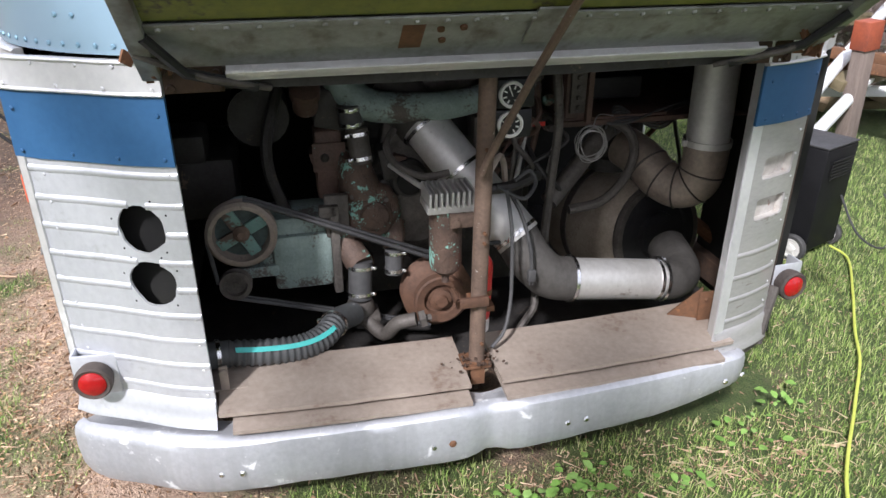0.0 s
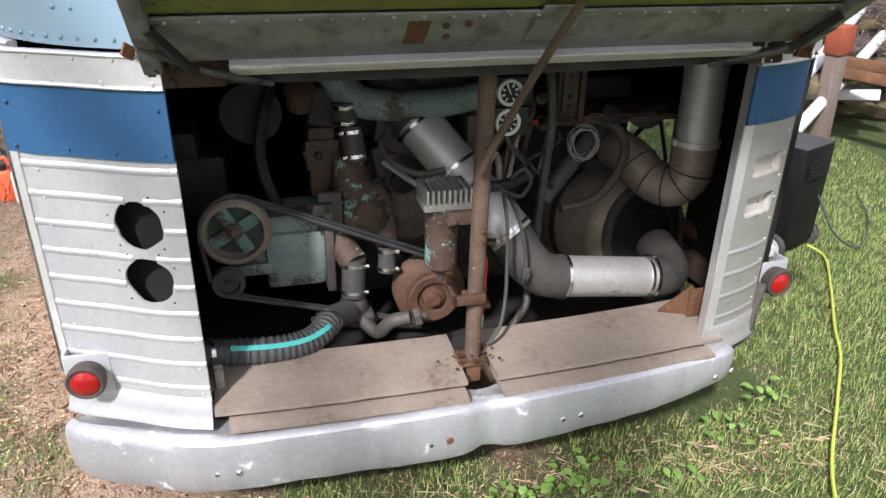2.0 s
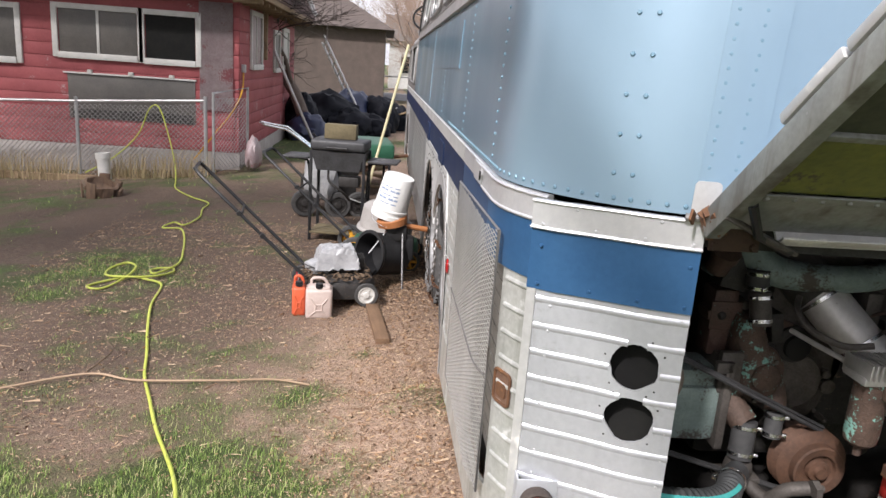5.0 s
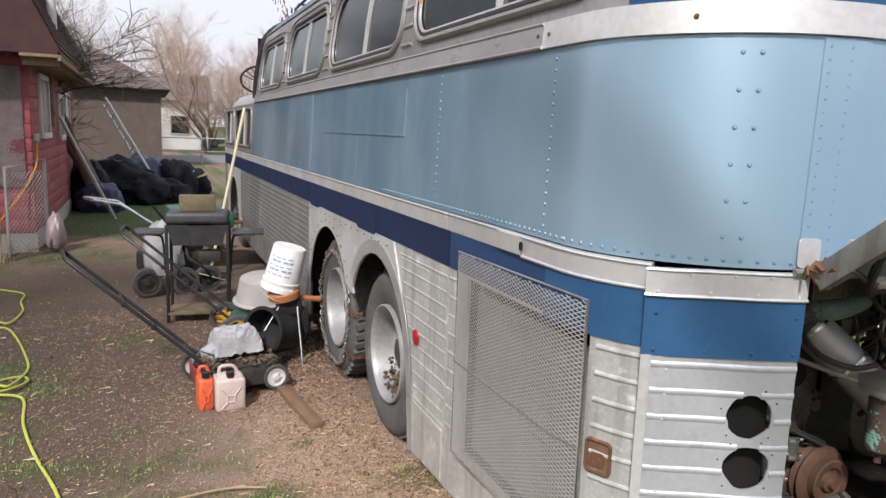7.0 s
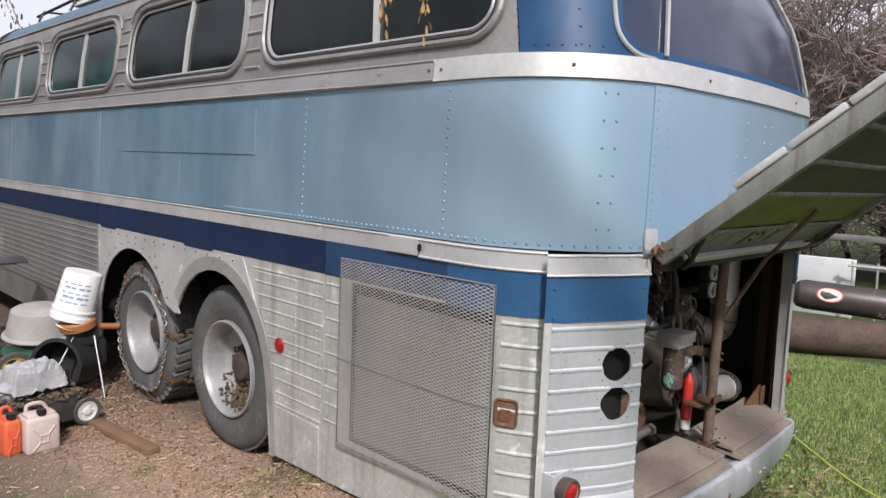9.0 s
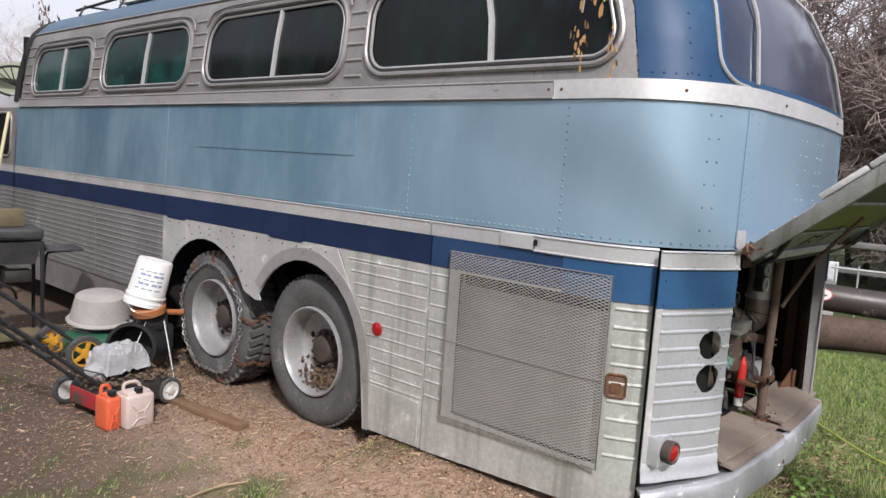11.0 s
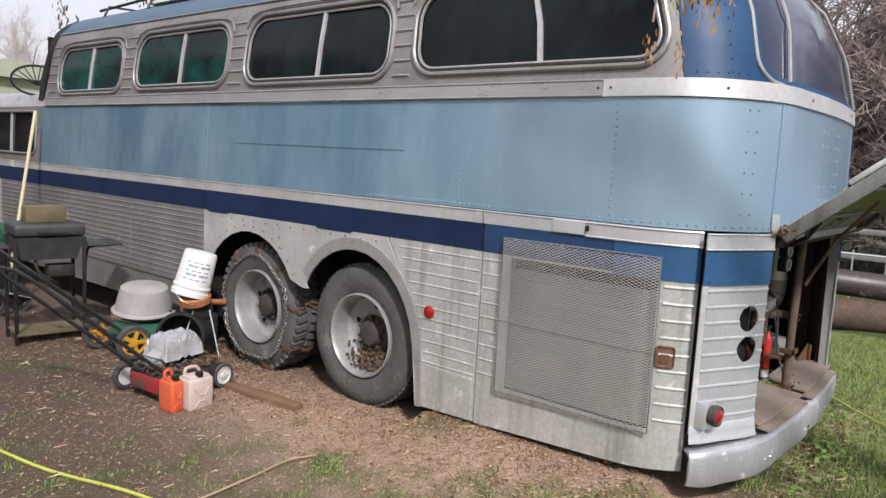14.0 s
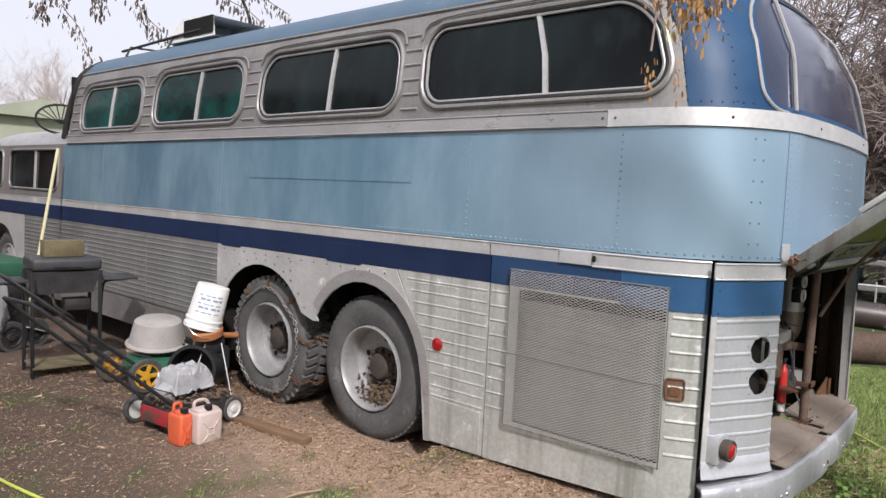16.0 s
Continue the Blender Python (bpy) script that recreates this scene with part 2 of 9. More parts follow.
M["flap"] = mat("stained_grey_sheet", (0.3, 0.31, 0.29), (0.2, 0.205, 0.19), 0.5, 0.3, 5, 60, 0.12, streak=(0.1, 0.08, 0.06), stain=(0.4, 0.4, 0.385), stain_at=0.62)
M["glass"] = mat("dark_tinted_glass", (0.005, 0.006, 0.007), (0.012, 0.02, 0.02), 0.12, 0, 1.6, 30, 0.0, stain=(0.022, 0.034, 0.036), stain_at=0.56, stain_soft=0.2, stain_scale=2.2, stretch=(1, 1, 0.5), grain=0.05)
M["glass_rear"] = mat("violet_tinted_glass", (0.035, 0.045, 0.085), (0.02, 0.03, 0.06), 0.07, 0, 3, 80, 0.0)
# teal patches put reflections and curtains into the pane's colour
M["glass_teal"] = mat("teal_patched_glass", (0.008, 0.016, 0.016), (0.012, 0.03, 0.029), 0.12, 0, 1.3, 30, 0.0, stain=(0.013, 0.1, 0.085), stain_at=0.44, stain_soft=0.3, stain_scale=1.2, grain=0.03, stretch=(1, 1, 1.8))
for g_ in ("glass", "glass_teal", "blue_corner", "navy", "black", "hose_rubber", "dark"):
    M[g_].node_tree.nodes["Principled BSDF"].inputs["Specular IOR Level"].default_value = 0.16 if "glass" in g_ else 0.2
M["seal"] = mat("black_rubber_seal", (0.02, 0.02, 0.02), None, 0.7, 0, 9, 60, 0.1)


# ---- mesh helpers ----
def part(name, bm, material, parent=None, label="", sharp=35, kind=""):
    me = bpy.data.meshes.new(name)
    bmesh.ops.recalc_face_normals(bm, faces=bm.faces[:])
    bm.to_mesh(me)
    bm.free()
    me.materials.append(M[material] if isinstance(material, str) else material)
    me.polygons.foreach_set("use_smooth", [True] * len(me.polygons))
    me.set_sharp_from_angle(angle=radians(sharp))
    ob = new(name, me)
    if parent:
        ob.parent = parent
    return tagged(ob, label=label, kind=kind)


def thing(name, label, category, group="", m=None, kind=""):
    ob = new(name)
    ob.empty_display_size = 0.1
    if m is not None:
        ob.matrix_basis = m
    return tagged(ob, label, category, group, kind)


def box(bm, x0, x1, y0, y1, z0, z1, bevel=0.0, m=None, seg=2):
    g = bmesh.ops.create_cube(bm, size=1.0, matrix=Matrix.Translation(((x0 + x1) / 2, (y0 + y1) / 2, (z0 + z1) / 2)) @ Matrix.Diagonal((x1 - x0, y1 - y0, z1 - z0, 1)))
    vs = g["verts"]
    if bevel:
        es = list({e for v in vs for e in v.link_edges})
        r = bmesh.ops.bevel(bm, geom=es, offset=bevel, segments=seg, affect="EDGES", profile=0.5)
        vs = list({v for f in r["faces"] for v in f.verts} | {v for v in vs if v.is_valid})
    if m is not None:
        bmesh.ops.transform(bm, matrix=m, verts=vs)
    return vs


def tube(bm, pts, r, n=8, closed=False, cap=True, radii=None, squash=None):
    pts = [Vector(p) for p in pts]
    rings, up = [], None
    for i, p in enumerate(pts):
        a = pts[i - 1] if (i or closed) else pts[0]
        b = pts[(i + 1) % len(pts)] if (i < len(pts) - 1 or closed) else pts[-1]
        d = (b - a).normalized()
        if up is None:
            up = Vector((0, 0, 1)) if abs(d.z) < 0.9 else Vector((1, 0, 0))
        up = (up - d * up.dot(d)).normalized()
        s = d.cross(up)
        q = radii[i] if radii else r
        rings.append([bm.verts.new(p + (s * math.cos(2 * math.pi * k / n) + up * math.sin(2 * math.pi * k / n) * (squash or 1)) * q) for k in range(n)])
    for i in range(len(rings) - (0 if closed else 1)):
        A, B = rings[i], rings[(i + 1) % len(rings)]
        for k in range(n):
            bm.faces.new((A[k], A[(k + 1) % n], B[(k + 1) % n], B[k]))
    if cap and not closed:
        bm.faces.new(rings[0]), bm.faces.new(rings[-1][::-1])


def lathe(bm, prof, m=None, n=32, caps=True):
    """prof: (radius, height) from one end to the other, spun round local z."""
    rings = []
    for r, h in prof:
        if r < 1e-5:
            rings.append([bm.verts.new((0, 0, h))])
        else:
            rings.append([bm.verts.new((r * math.cos(2 * math.pi * k / n), r * math.sin(2 * math.pi * k / n), h)) for k in range(n)])
    for A, B in zip(rings, rings[1:]):
        for k in range(n):
            a, b = A[k % len(A)], A[(k + 1) % len(A)]
            c, d = B[(k + 1) % len(B)], B[k % len(B)]
            q = []
            for v in (a, b, c, d):
                if v not in q:
                    q.append(v)
            if len(q) > 2:
                bm.faces.new(q)
    if caps:
        for R in (rings[0], rings[-1]):
            if len(R) > 2:
                bm.faces.new(R)
    if m is not None:
        bmesh.ops.transform(bm, matrix=m, verts=[v for R in rings for v in R])


def bez(pts, n=24, closed=False):
    """A smooth line through the points."""
    P = [Vector(p) for p in pts]
    out = []
    N = len(P)
    for i in range(N if closed else N - 1):
        p0, p1, p2, p3 = (P[(i - 1) % N] if (i or closed) else P[0]), P[i], P[(i + 1) % N], (P[(i + 2) % N] if (i + 2 < N or closed) else P[-1])
        k = max(2, n // max(1, N - 1))
        for j in range(k):
            t = j / k
            out.append(0.5 * ((2 * p1) + (p2 - p0) * t + (2 * p0 - 5 * p1 + 4 * p2 - p3) * t * t + (3 * p1 - p0 - 3 * p2 + p3) * t ** 3))
    if not closed:
        out.append(P[-1])
    return out


def hyp(*a):
    bm = bmesh.new()
    for f in a:
        f(bm)
    return bm


# ---- ground ----
def sm(a, b, v):
    t = min(1, max(0, (v - a) / (b - a)))
    return t * t * (3 - 2 * t)


def gz(x, y):
    """The height of the ground."""
    near = 1 - sm(9, 16, math.hypot(x, y - 3))
    fall = 0.06 * min(4.0, max(0.0, -3.4 - x)) * sm(2.0, 6.0, y)
    heap = 0.14 * math.exp(-((x + 1.25) / 0.4) ** 2) * sm(0.1, 0.45, y) * sm(1.98, 1.75, y)      # litter banked against the side
    return 0.035 - fall + heap + 0.05 * (1 - sm(0.2, 2.2, y)) + near * 0.022 * noise.noise(Vector((x * 1.3, y * 1.3, 0))) + near * 0.006 * noise.noise(Vector((x * 6, y * 6, 3)))


def lawn(x, y):
    """How grassy the ground is, 0 to 1."""
    n = 0.5 + 0.5 * noise.fractal(Vector((x * 0.9, y * 0.9, 1.7)), 1.0, 2.0, 3) + 0.32 * noise.noise(Vector((x * 3.4, y * 3.4, 9))) + 0.3 * noise.noise(Vector((x * 9, y * 9, 5))) + 0.26 * noise.noise(Vector((x * 5.2, y * 5.2, 23)))
    wx, wy = noise.noise(Vector((x * 1.6, y * 1.6, 11))), noise.noise(Vector((x * 1.6, y * 1.6, 17)))
    if x < -1.25:
        x, y = min(-1.25, x + 0.45 * wx), y + 0.9 * wy
    g = 0.13
    g += 0.38 * sm(3.0, -0.8, y) * sm(-5.5, -4.2, x)
    g += 0.12 * sm(-1.7, -2.3, x) * sm(2.8, 1.2, y) + 0.07 * sm(-2.5, -3.2, x) * sm(2.5, 3.5, y)
    g += 0.75 * sm(1.2, 1.7, x)
    g += 0.2 * sm(-1.35, -1.7, x) * sm(1.6, 0.6, y)
    g += 0.08 * sm(-2.6, -3.6, x) * sm(1.0, 3.5, y) + 0.5 * sm(9, 13, y) - 0.12 * sm(1.6, 2.6, y) * sm(-1.2, -1.8, x) * sm(9, 7, y)
    g -= 0.34 * sm(-2.3, -1.4, x) * sm(-0.1, 1.0, y) * sm(1.3, 1.0, x)
    g += 0.16 * sm(0.35, 0.0, y) + 0.3 * sm(-0.3, 0.2, x) * sm(0.1, -0.1, y)
    g -= 0.12 * sm(0.2, 0.05, abs(y + 0.0)) * sm(1.3, 1.0, abs(x))
    return min(1, max(0, (n + g - 0.62) * 2.0))


def darkened(x, y):
    """Where the soil colour is darkened, in place of tree shade along the coach."""
    return sm(1.6, 3.0, y + 0.9 * noise.noise(Vector((x * 0.8, y * 0.8, 6)))) * sm(9.5, 7.5, y)


bm = bmesh.new()
def spread(a, b, step, far):
    v = list(np.arange(a, b + 1e-6, step))
    lo, hi, d = a, b, step
    left, right = [], []
    while hi < far:
        d *= 1.45
        lo, hi = lo - d, hi + d
        left.append(lo), right.append(hi)
    return left[::-1] + v + right
gx, gy = spread(-7.5, 6.0, 0.11, 900), spread(-3.0, 13.0, 0.11, 900)
grid = [[bm.verts.new((x, y, gz(x, y))) for x in gx] for y in gy]
for a, b in zip(grid, grid[1:]):
    for k in range(len(gx) - 1):
        bm.faces.new((a[k], a[k + 1], b[k + 1], b[k]))
lay = bm.loops.layers.float_color.new("lawn")
for f in bm.faces:
    for l in f.loops:
        v = lawn(l.vert.co.x, l.vert.co.y)
        l[lay] = (v, darkened(l.vert.co.x, l.vert.co.y), math.exp(-((l.vert.co.x + 1.55) / 0.6) ** 2) * sm(4.2, 2.6, l.vert.co.y), 1)
gm = bpy.data.materials.new("dirt_straw_and_grass")
gm.use_nodes = True
nt = gm.node_tree
tc = nt.nodes.new("ShaderNodeTexCoord")
vec = tc.outputs["Object"]
n1, n2, n3 = nz(nt, 1.1, 5, vec), nz(nt, 22, 5, vec), nz(nt, 140, 3, vec)
dirt = mix(nt, ramp(nt, n1, 0.35, 0.65), (0.165, 0.11, 0.08), (0.265, 0.182, 0.133))
dirt = mix(nt, ramp(nt, n2, 0.45, 0.62), dirt, (0.3, 0.215, 0.152))
dirt = mix(nt, ramp(nt, n3, 0.5, 0.68), dirt, (0.085, 0.06, 0.043))
turf = mix(nt, ramp(nt, n2, 0.4, 0.62), (0.055, 0.092, 0.02), (0.1, 0.125, 0.04))
turf = mix(nt, ramp(nt, n3, 0.45, 0.62), turf, (0.045, 0.07, 0.017))
at = nt.nodes.new("ShaderNodeVertexColor")
at.layer_name = "lawn"
sep = nt.nodes.new("ShaderNodeSeparateColor")
nt.links.new(at.outputs["Color"], sep.inputs["Color"])
# tree shade over the yard, put into the soil colour
darker = nt.nodes.new("ShaderNodeMath")
darker.operation = "MULTIPLY"
darker.inputs[1].default_value = 0.62
nt.links.new(sep.outputs["Green"], darker.inputs[0])
dirt = mix(nt, darker.outputs["Value"], dirt, (0.062, 0.041, 0.029))
dirt = mix(nt, mix(nt, 0.85, (0, 0, 0), sep.outputs["Blue"]), dirt, mix(nt, ramp(nt, n3, 0.4, 0.62), (0.64, 0.465, 0.345), (0.42, 0.29, 0.21)))
edge = mix(nt, 0.5, sep.outputs["Red"], n2)
col = mix(nt, ramp(nt, edge, 0.3, 0.72), dirt, turf)
b = nt.nodes["Principled BSDF"]
nt.links.new(col, b.inputs["Base Color"])
b.inputs["Roughness"].default_value = 0.95
bp = nt.nodes.new("ShaderNodeBump")
bp.inputs["Strength"].default_value, bp.inputs["Distance"].default_value = 0.9, 0.04
nt.links.new(mix(nt, 0.5, n2, n3), bp.inputs["Height"])
nt.links.new(bp.outputs["Normal"], b.inputs["Normal"])
ground = part("ground", bm, gm, None, "trampled brown dirt with straw and patches of grass", 80, "structure")
tagged(ground, category="ground")


# ---- the coach's body: a surface over (u, z) ----
# u runs round the plan from the middle of the tail, negative along the driver's side; z is height
PROF = [(0.0, 1.25, 0.0), (1.475, 1.25, 0.0), (2.095, 1.225, 0.012), (2.185, 1.215, 0.02), (2.5, 1.175, 0.09), (2.8, 1.12, 0.24), (2.9, 1.075, 0.36),
        (3.0, 0.98, 0.55), (3.07, 0.85, 0.72), (3.12, 0.62, 0.95), (3.14, 0.3, 1.2)]
ARC = 0.903


def prof(z):
    for (a, wa, ra), (b, wb, rb) in zip(PROF, PROF[1:]):
        if z <= b:
            t = (z - a) / (b - a)
            return wa + (wb - wa) * t, ra + (rb - ra) * t
    return PROF[-1][1:]


def B0(u, z):
    W, R = prof(z)
    s, sg = abs(u), (1 if u >= 0 else -1)
    if s <= 0.65:
        x, y = s * max(0.05, W - 0.6) / 0.65, R - 0.03 * (1 - (s / 0.65) ** 2)
    elif s <= 0.65 + ARC:
        f = (s - 0.65) / ARC * math.pi / 2
        x, y = max(0.05, W - 0.6) + (W - max(0.05, W - 0.6)) * math.sin(f), R + 0.55 * (1 - math.cos(f))
    else:
        d = s - 0.65 - ARC
        x, y = W, 0.55 + d + R * max(0, 1 - d / 2.0)
    if -1.197 < u < -0.98 and z < 1.475:          # the corner panel stands proud of the side beside the seam
        k = sm(-0.98, -1.19, u)
        x, y = x + 0.061 * k, y - 0.018 * k * k
    return Vector((sg * x, y, z))


def BN(u, z):
    e = 1e-3
    n = (B0(u + e, z) - B0(u - e, z)).cross(B0(u, z + e) - B0(u, z - e))
    return n.normalized()


def B(u, z, off=0.0):
    p = B0(u, z)
    return p + BN(u, z) * off if off else p


def uy(y):
    return -(0.65 + ARC + y - 0.55)


def rr(u0, u1, z0, z1, r, n=6, top=None):
    """A rectangle with rounded corners, as a loop in (u, z)."""
    rt = top or r
    out = []
    for cx, cz, q, a in ((u1 - r, z0 + r, r, 270), (u1 - rt, z1 - rt, rt, 0), (u0 + rt, z1 - rt, rt, 90), (u0 + r, z0 + r, r, 180)):
        out += [(cx + q * math.cos(radians(a + 90 * k / n)), cz + q * math.sin(radians(a + 90 * k / n))) for k in range(n + 1)]
    return out


def rect(u0, u1, z0, z1):
    return [(u0, z0), (u1, z0), (u1, z1), (u0, z1)]


ZCUTS = (1.475, 2.095, 2.185, 2.5, 2.8, 2.9, 3.0, 3.07, 3.12)


def sheet(bm, outer, holes=(), off=0.0, thick=0.006, du=0.07, zcuts=()):
    """Sheet metal over the body's surface with an outline and holes in (u, z)."""
    t = bmesh.new()
    es = []
    for loop in (outer, *holes):
        vs = [t.verts.new((u, z, 0)) for u, z in loop]
        es += [t.edges.new((vs[i], vs[(i + 1) % len(vs)])) for i in range(len(vs))]
    bmesh.ops.triangle_fill(t, use_beauty=True, edges=es)
    us, zs = [p[0] for p in outer], [p[1] for p in outer]
    lo, hi = min(us), max(us)
    cuts = [lo + du * k for k in range(1, int((hi - lo) / du) + 1) if abs(lo + du * k) < 1.65]
    cuts += [c for c in (-1.65, -0.65 - ARC - 0.5, 1.65) if lo < c < hi]
    for c in cuts:
        if lo + 1e-4 < c < hi - 1e-4:
            bmesh.ops.bisect_plane(t, geom=t.verts[:] + t.edges[:] + t.faces[:], plane_co=(c, 0, 0), plane_no=(1, 0, 0), dist=1e-5)
    for c in (*ZCUTS, *zcuts):
        if min(zs) + 1e-4 < c < max(zs) - 1e-4:
            bmesh.ops.bisect_plane(t, geom=t.verts[:] + t.edges[:] + t.faces[:], plane_co=(0, c, 0), plane_no=(0, 1, 0), dist=1e-5)
    t.verts.index_update()
    F = [bm.verts.new(B(v.co.x, v.co.y, off)) for v in t.verts]
    K = [bm.verts.new(B(v.co.x, v.co.y, off - thick)) for v in t.verts] if thick else None
    for f in t.faces:
        ids = [v.index for v in f.verts]
        bm.faces.new([F[i] for i in ids])
        if K:
            bm.faces.new([K[i] for i in ids[::-1]])
    if K:
        for e in t.edges:
            if len(e.link_faces) == 1:
                a, b = e.verts[0].index, e.verts[1].index
                bm.faces.new((F[a], F[b], K[b], K[a]))
    t.free()


def rib(bm, u0, u1, z, off=0.0, h=0.009, w=0.011, du=0.06, flat=0.0):
    """A pressed rib along the body."""
    k = max(1, int(abs(u1 - u0) / du)) if (abs(u0) < 1.65 or abs(u1) < 1.65) else 1
    pr = [(-w, 0.0), (-w * 0.6, h * 0.75), (0, h), (w * 0.6, h * 0.75), (w, 0)]
    rows = [[bm.verts.new(B(u0 + (u1 - u0) * i / k, z + a, off + b)) for a, b in pr] for i in range(k + 1)]
    for a, b in zip(rows, rows[1:]):
        for j in range(4):
            bm.faces.new((a[j], a[j + 1], b[j + 1], b[j]))
    bm.faces.new(rows[0]), bm.faces.new(rows[-1][::-1])


def rivets(bm, spots, r=0.007, off=0.0):
    """Domed rivet heads at places (u, z)."""
    for u, z in spots:
        p, n = B(u, z, off), BN(u, z)
        q = n.to_track_quat("Z", "Y").to_matrix()
        ring = [bm.verts.new(p + q @ Vector((r * math.cos(k * math.pi / 3), r * math.sin(k * math.pi / 3), 0))) for k in range(6)]
        mid = [bm.verts.new(p + q @ Vector((0.6 * r * math.cos(k * math.pi / 3), 0.6 * r * math.sin(k * math.pi / 3), r * 0.5))) for k in range(6)]
        for k in range(6):
            bm.faces.new((ring[k], ring[(k + 1) % 6], mid[(k + 1) % 6], mid[k]))
        bm.faces.new(mid)


def line(a, b, n):
    return [(a[0] + (b[0] - a[0]) * k / (n - 1), a[1] + (b[1] - a[1]) * k / (n - 1)) for k in range(n)]


def loop_tube(bm, loop, r, off, n=6, squash=None):
    tube(bm, [B(u, z, off) for u, z in loop], r, n, closed=True, squash=squash)


# ---- the coach ----
coach = thing("coach_bus", "old blue and bare aluminium highway coach parked on dirt", "bus")
YF, YD = 10.75, 7.5            # front of the coach, front of its raised deck
OPEN, OPEN_FAR, END_FAR = 0.80, 0.73, 0.975     # edges of the engine opening, and the far corner's outer edge, in u
SEAM = 1.19                   # the dark gap between corner panel and side

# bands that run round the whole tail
for ua, ub, m_, l_ in ((uy(YD + 0.1), -0.772, "blue", "light blue painted side sheet with streaks"), (-0.770, 0.770, "blue", "pale blue tail sheet, sky brightness in its colour"), (0.772, -uy(YD + 0.1), "blue", "light blue painted side sheet with streaks")):
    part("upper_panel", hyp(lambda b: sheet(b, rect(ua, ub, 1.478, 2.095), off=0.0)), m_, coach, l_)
bm = bmesh.new()
sp = []
for y in (0.68, 1.65, 2.98, 4.35):
    sp += line((uy(y), 1.52), (uy(y), 2.06), 16)
for u in (-1.036, -0.988):
    sp += line((u, 1.56), (u, 2.05), 6)
for u in (-0.816, -0.756, 0.816, 0.756):
    sp += line((u, 1.53), (u, 2.07), 17)
for u in (-0.196, -0.103, 0.196, 0.103):
    sp += line((u, 1.56), (u, 2.0), 7)
sp += line((uy(2.4), 1.497), (uy(0.56), 1.497), 54) + line((-1.55, 1.497), (1.55, 1.497), 72)
rivets(bm, sp, 0.0068, 0.001)
part("rivets", bm, "blue_rivet", coach, "painted rivet heads", kind="stuff")
# rectangular hatch and lap joints in the blue panel
for n_, loop in (("access_panel", rect(uy(3.88), uy(2.11), 1.79, 2.03)),):
    part(n_, hyp(lambda b: sheet(b, loop, off=0.005, thick=0.004)), "blue", coach)
for y0, y1 in ((4.3, 4.306), (6.55, 6.556)):
    part("lap_joint", hyp(lambda b: sheet(b, rect(uy(y1), uy(y0), 1.49, 2.09), off=0.0015, thick=0.002)), "blue", coach)
part("lap_joint", hyp(lambda b: sheet(b, rect(-0.835, -0.70, 1.485, 2.09), off=0.004, thick=0.003)), "blue", coach)
part("lap_joint", hyp(lambda b: sheet(b, rect(0.70, 0.835, 1.485, 2.09), off=0.004, thick=0.003)), "blue", coach)

# the belt moulding under the windows
def belt(b, u0, u1):
    sheet(b, rect(u0, u1, 2.097, 2.183), off=0.014, thick=0.02)
    rib(b, u0, u1, 2.101, 0.014, 0.006, 0.006)
    rib(b, u0, u1, 2.178, 0.014, 0.006, 0.006)
for u0, u1, m_ in ((uy(YD), uy(0.765), "alu_belt"), (uy(0.762), 1.7, "alu_dull"), (1.703, -uy(YD), "alu_belt")):
    part("belt_moulding", hyp(lambda b: belt(b, u0, u1)), m_, coach, "silver belt moulding, dull and screwed on")
bm = bmesh.new()
rivets(bm, [(uy(0.79), 2.14), (-1.16, 2.14), (-0.5, 2.14), (0.5, 2.14), (uy(0.72), 2.14)], 0.008, 0.016)
part("screws", bm, "rust", coach, kind="stuff")

# window band of the raised deck, with openings
WIN = [(0.40, 2.10, 2.235, 2.785, 1.15), (2.27, 3.88, 2.218, 2.77, 3.0), (4.07, 5.60, 2.215, 2.755, 4.80), (5.80, 7.23, 2.20, 2.725, 6.49)]
wl = [(rr(uy(y1) + 0.03, uy(y0) - 0.03, z0 + 0.03, z1 - 0.03, 0.16, 6, 0.2)) for y0, y1, z0, z1, d in WIN]
part("window_band", hyp(lambda b: sheet(b, rect(uy(YD), uy(0.36), 2.186, 2.86), wl, 0.0, 0.02, zcuts=(2.6, 2.7))), "alu_grey", coach, "dull grey aluminium between the windows")
part("window_band", hyp(lambda b: sheet(b, rect(-uy(0.36), -uy(YD), 2.186, 2.86), [[(-u, z) for u, z in reversed(l)] for l in wl], 0.0, 0.02)), "alu_grey", coach)
for ya, yb in ((2.10, 2.27), (3.88, 4.07), (5.60, 5.80), (7.23, 7.45)):
    pil = part("ribbed_pillar", hyp(lambda b: sheet(b, rect(uy(yb) + 0.012, uy(ya) - 0.012, 2.23, 2.75), off=0.0015, thick=0.004)), "alu_grey", coach)
    for k in range(6):
        part("rib", hyp(lambda b: rib(b, uy(yb) + 0.012, uy(ya) - 0.012, 2.25 + 0.094 * k, 0.0, 0.013, 0.010)), "alu_belt", pil)
    part("rivets", hyp(lambda b: rivets(b, [(uy((ya + yb) / 2), 2.25 + 0.094 * k + 0.047) for k in range(5)], 0.004, 0.0015)), "alu_grey", pil, kind="stuff")
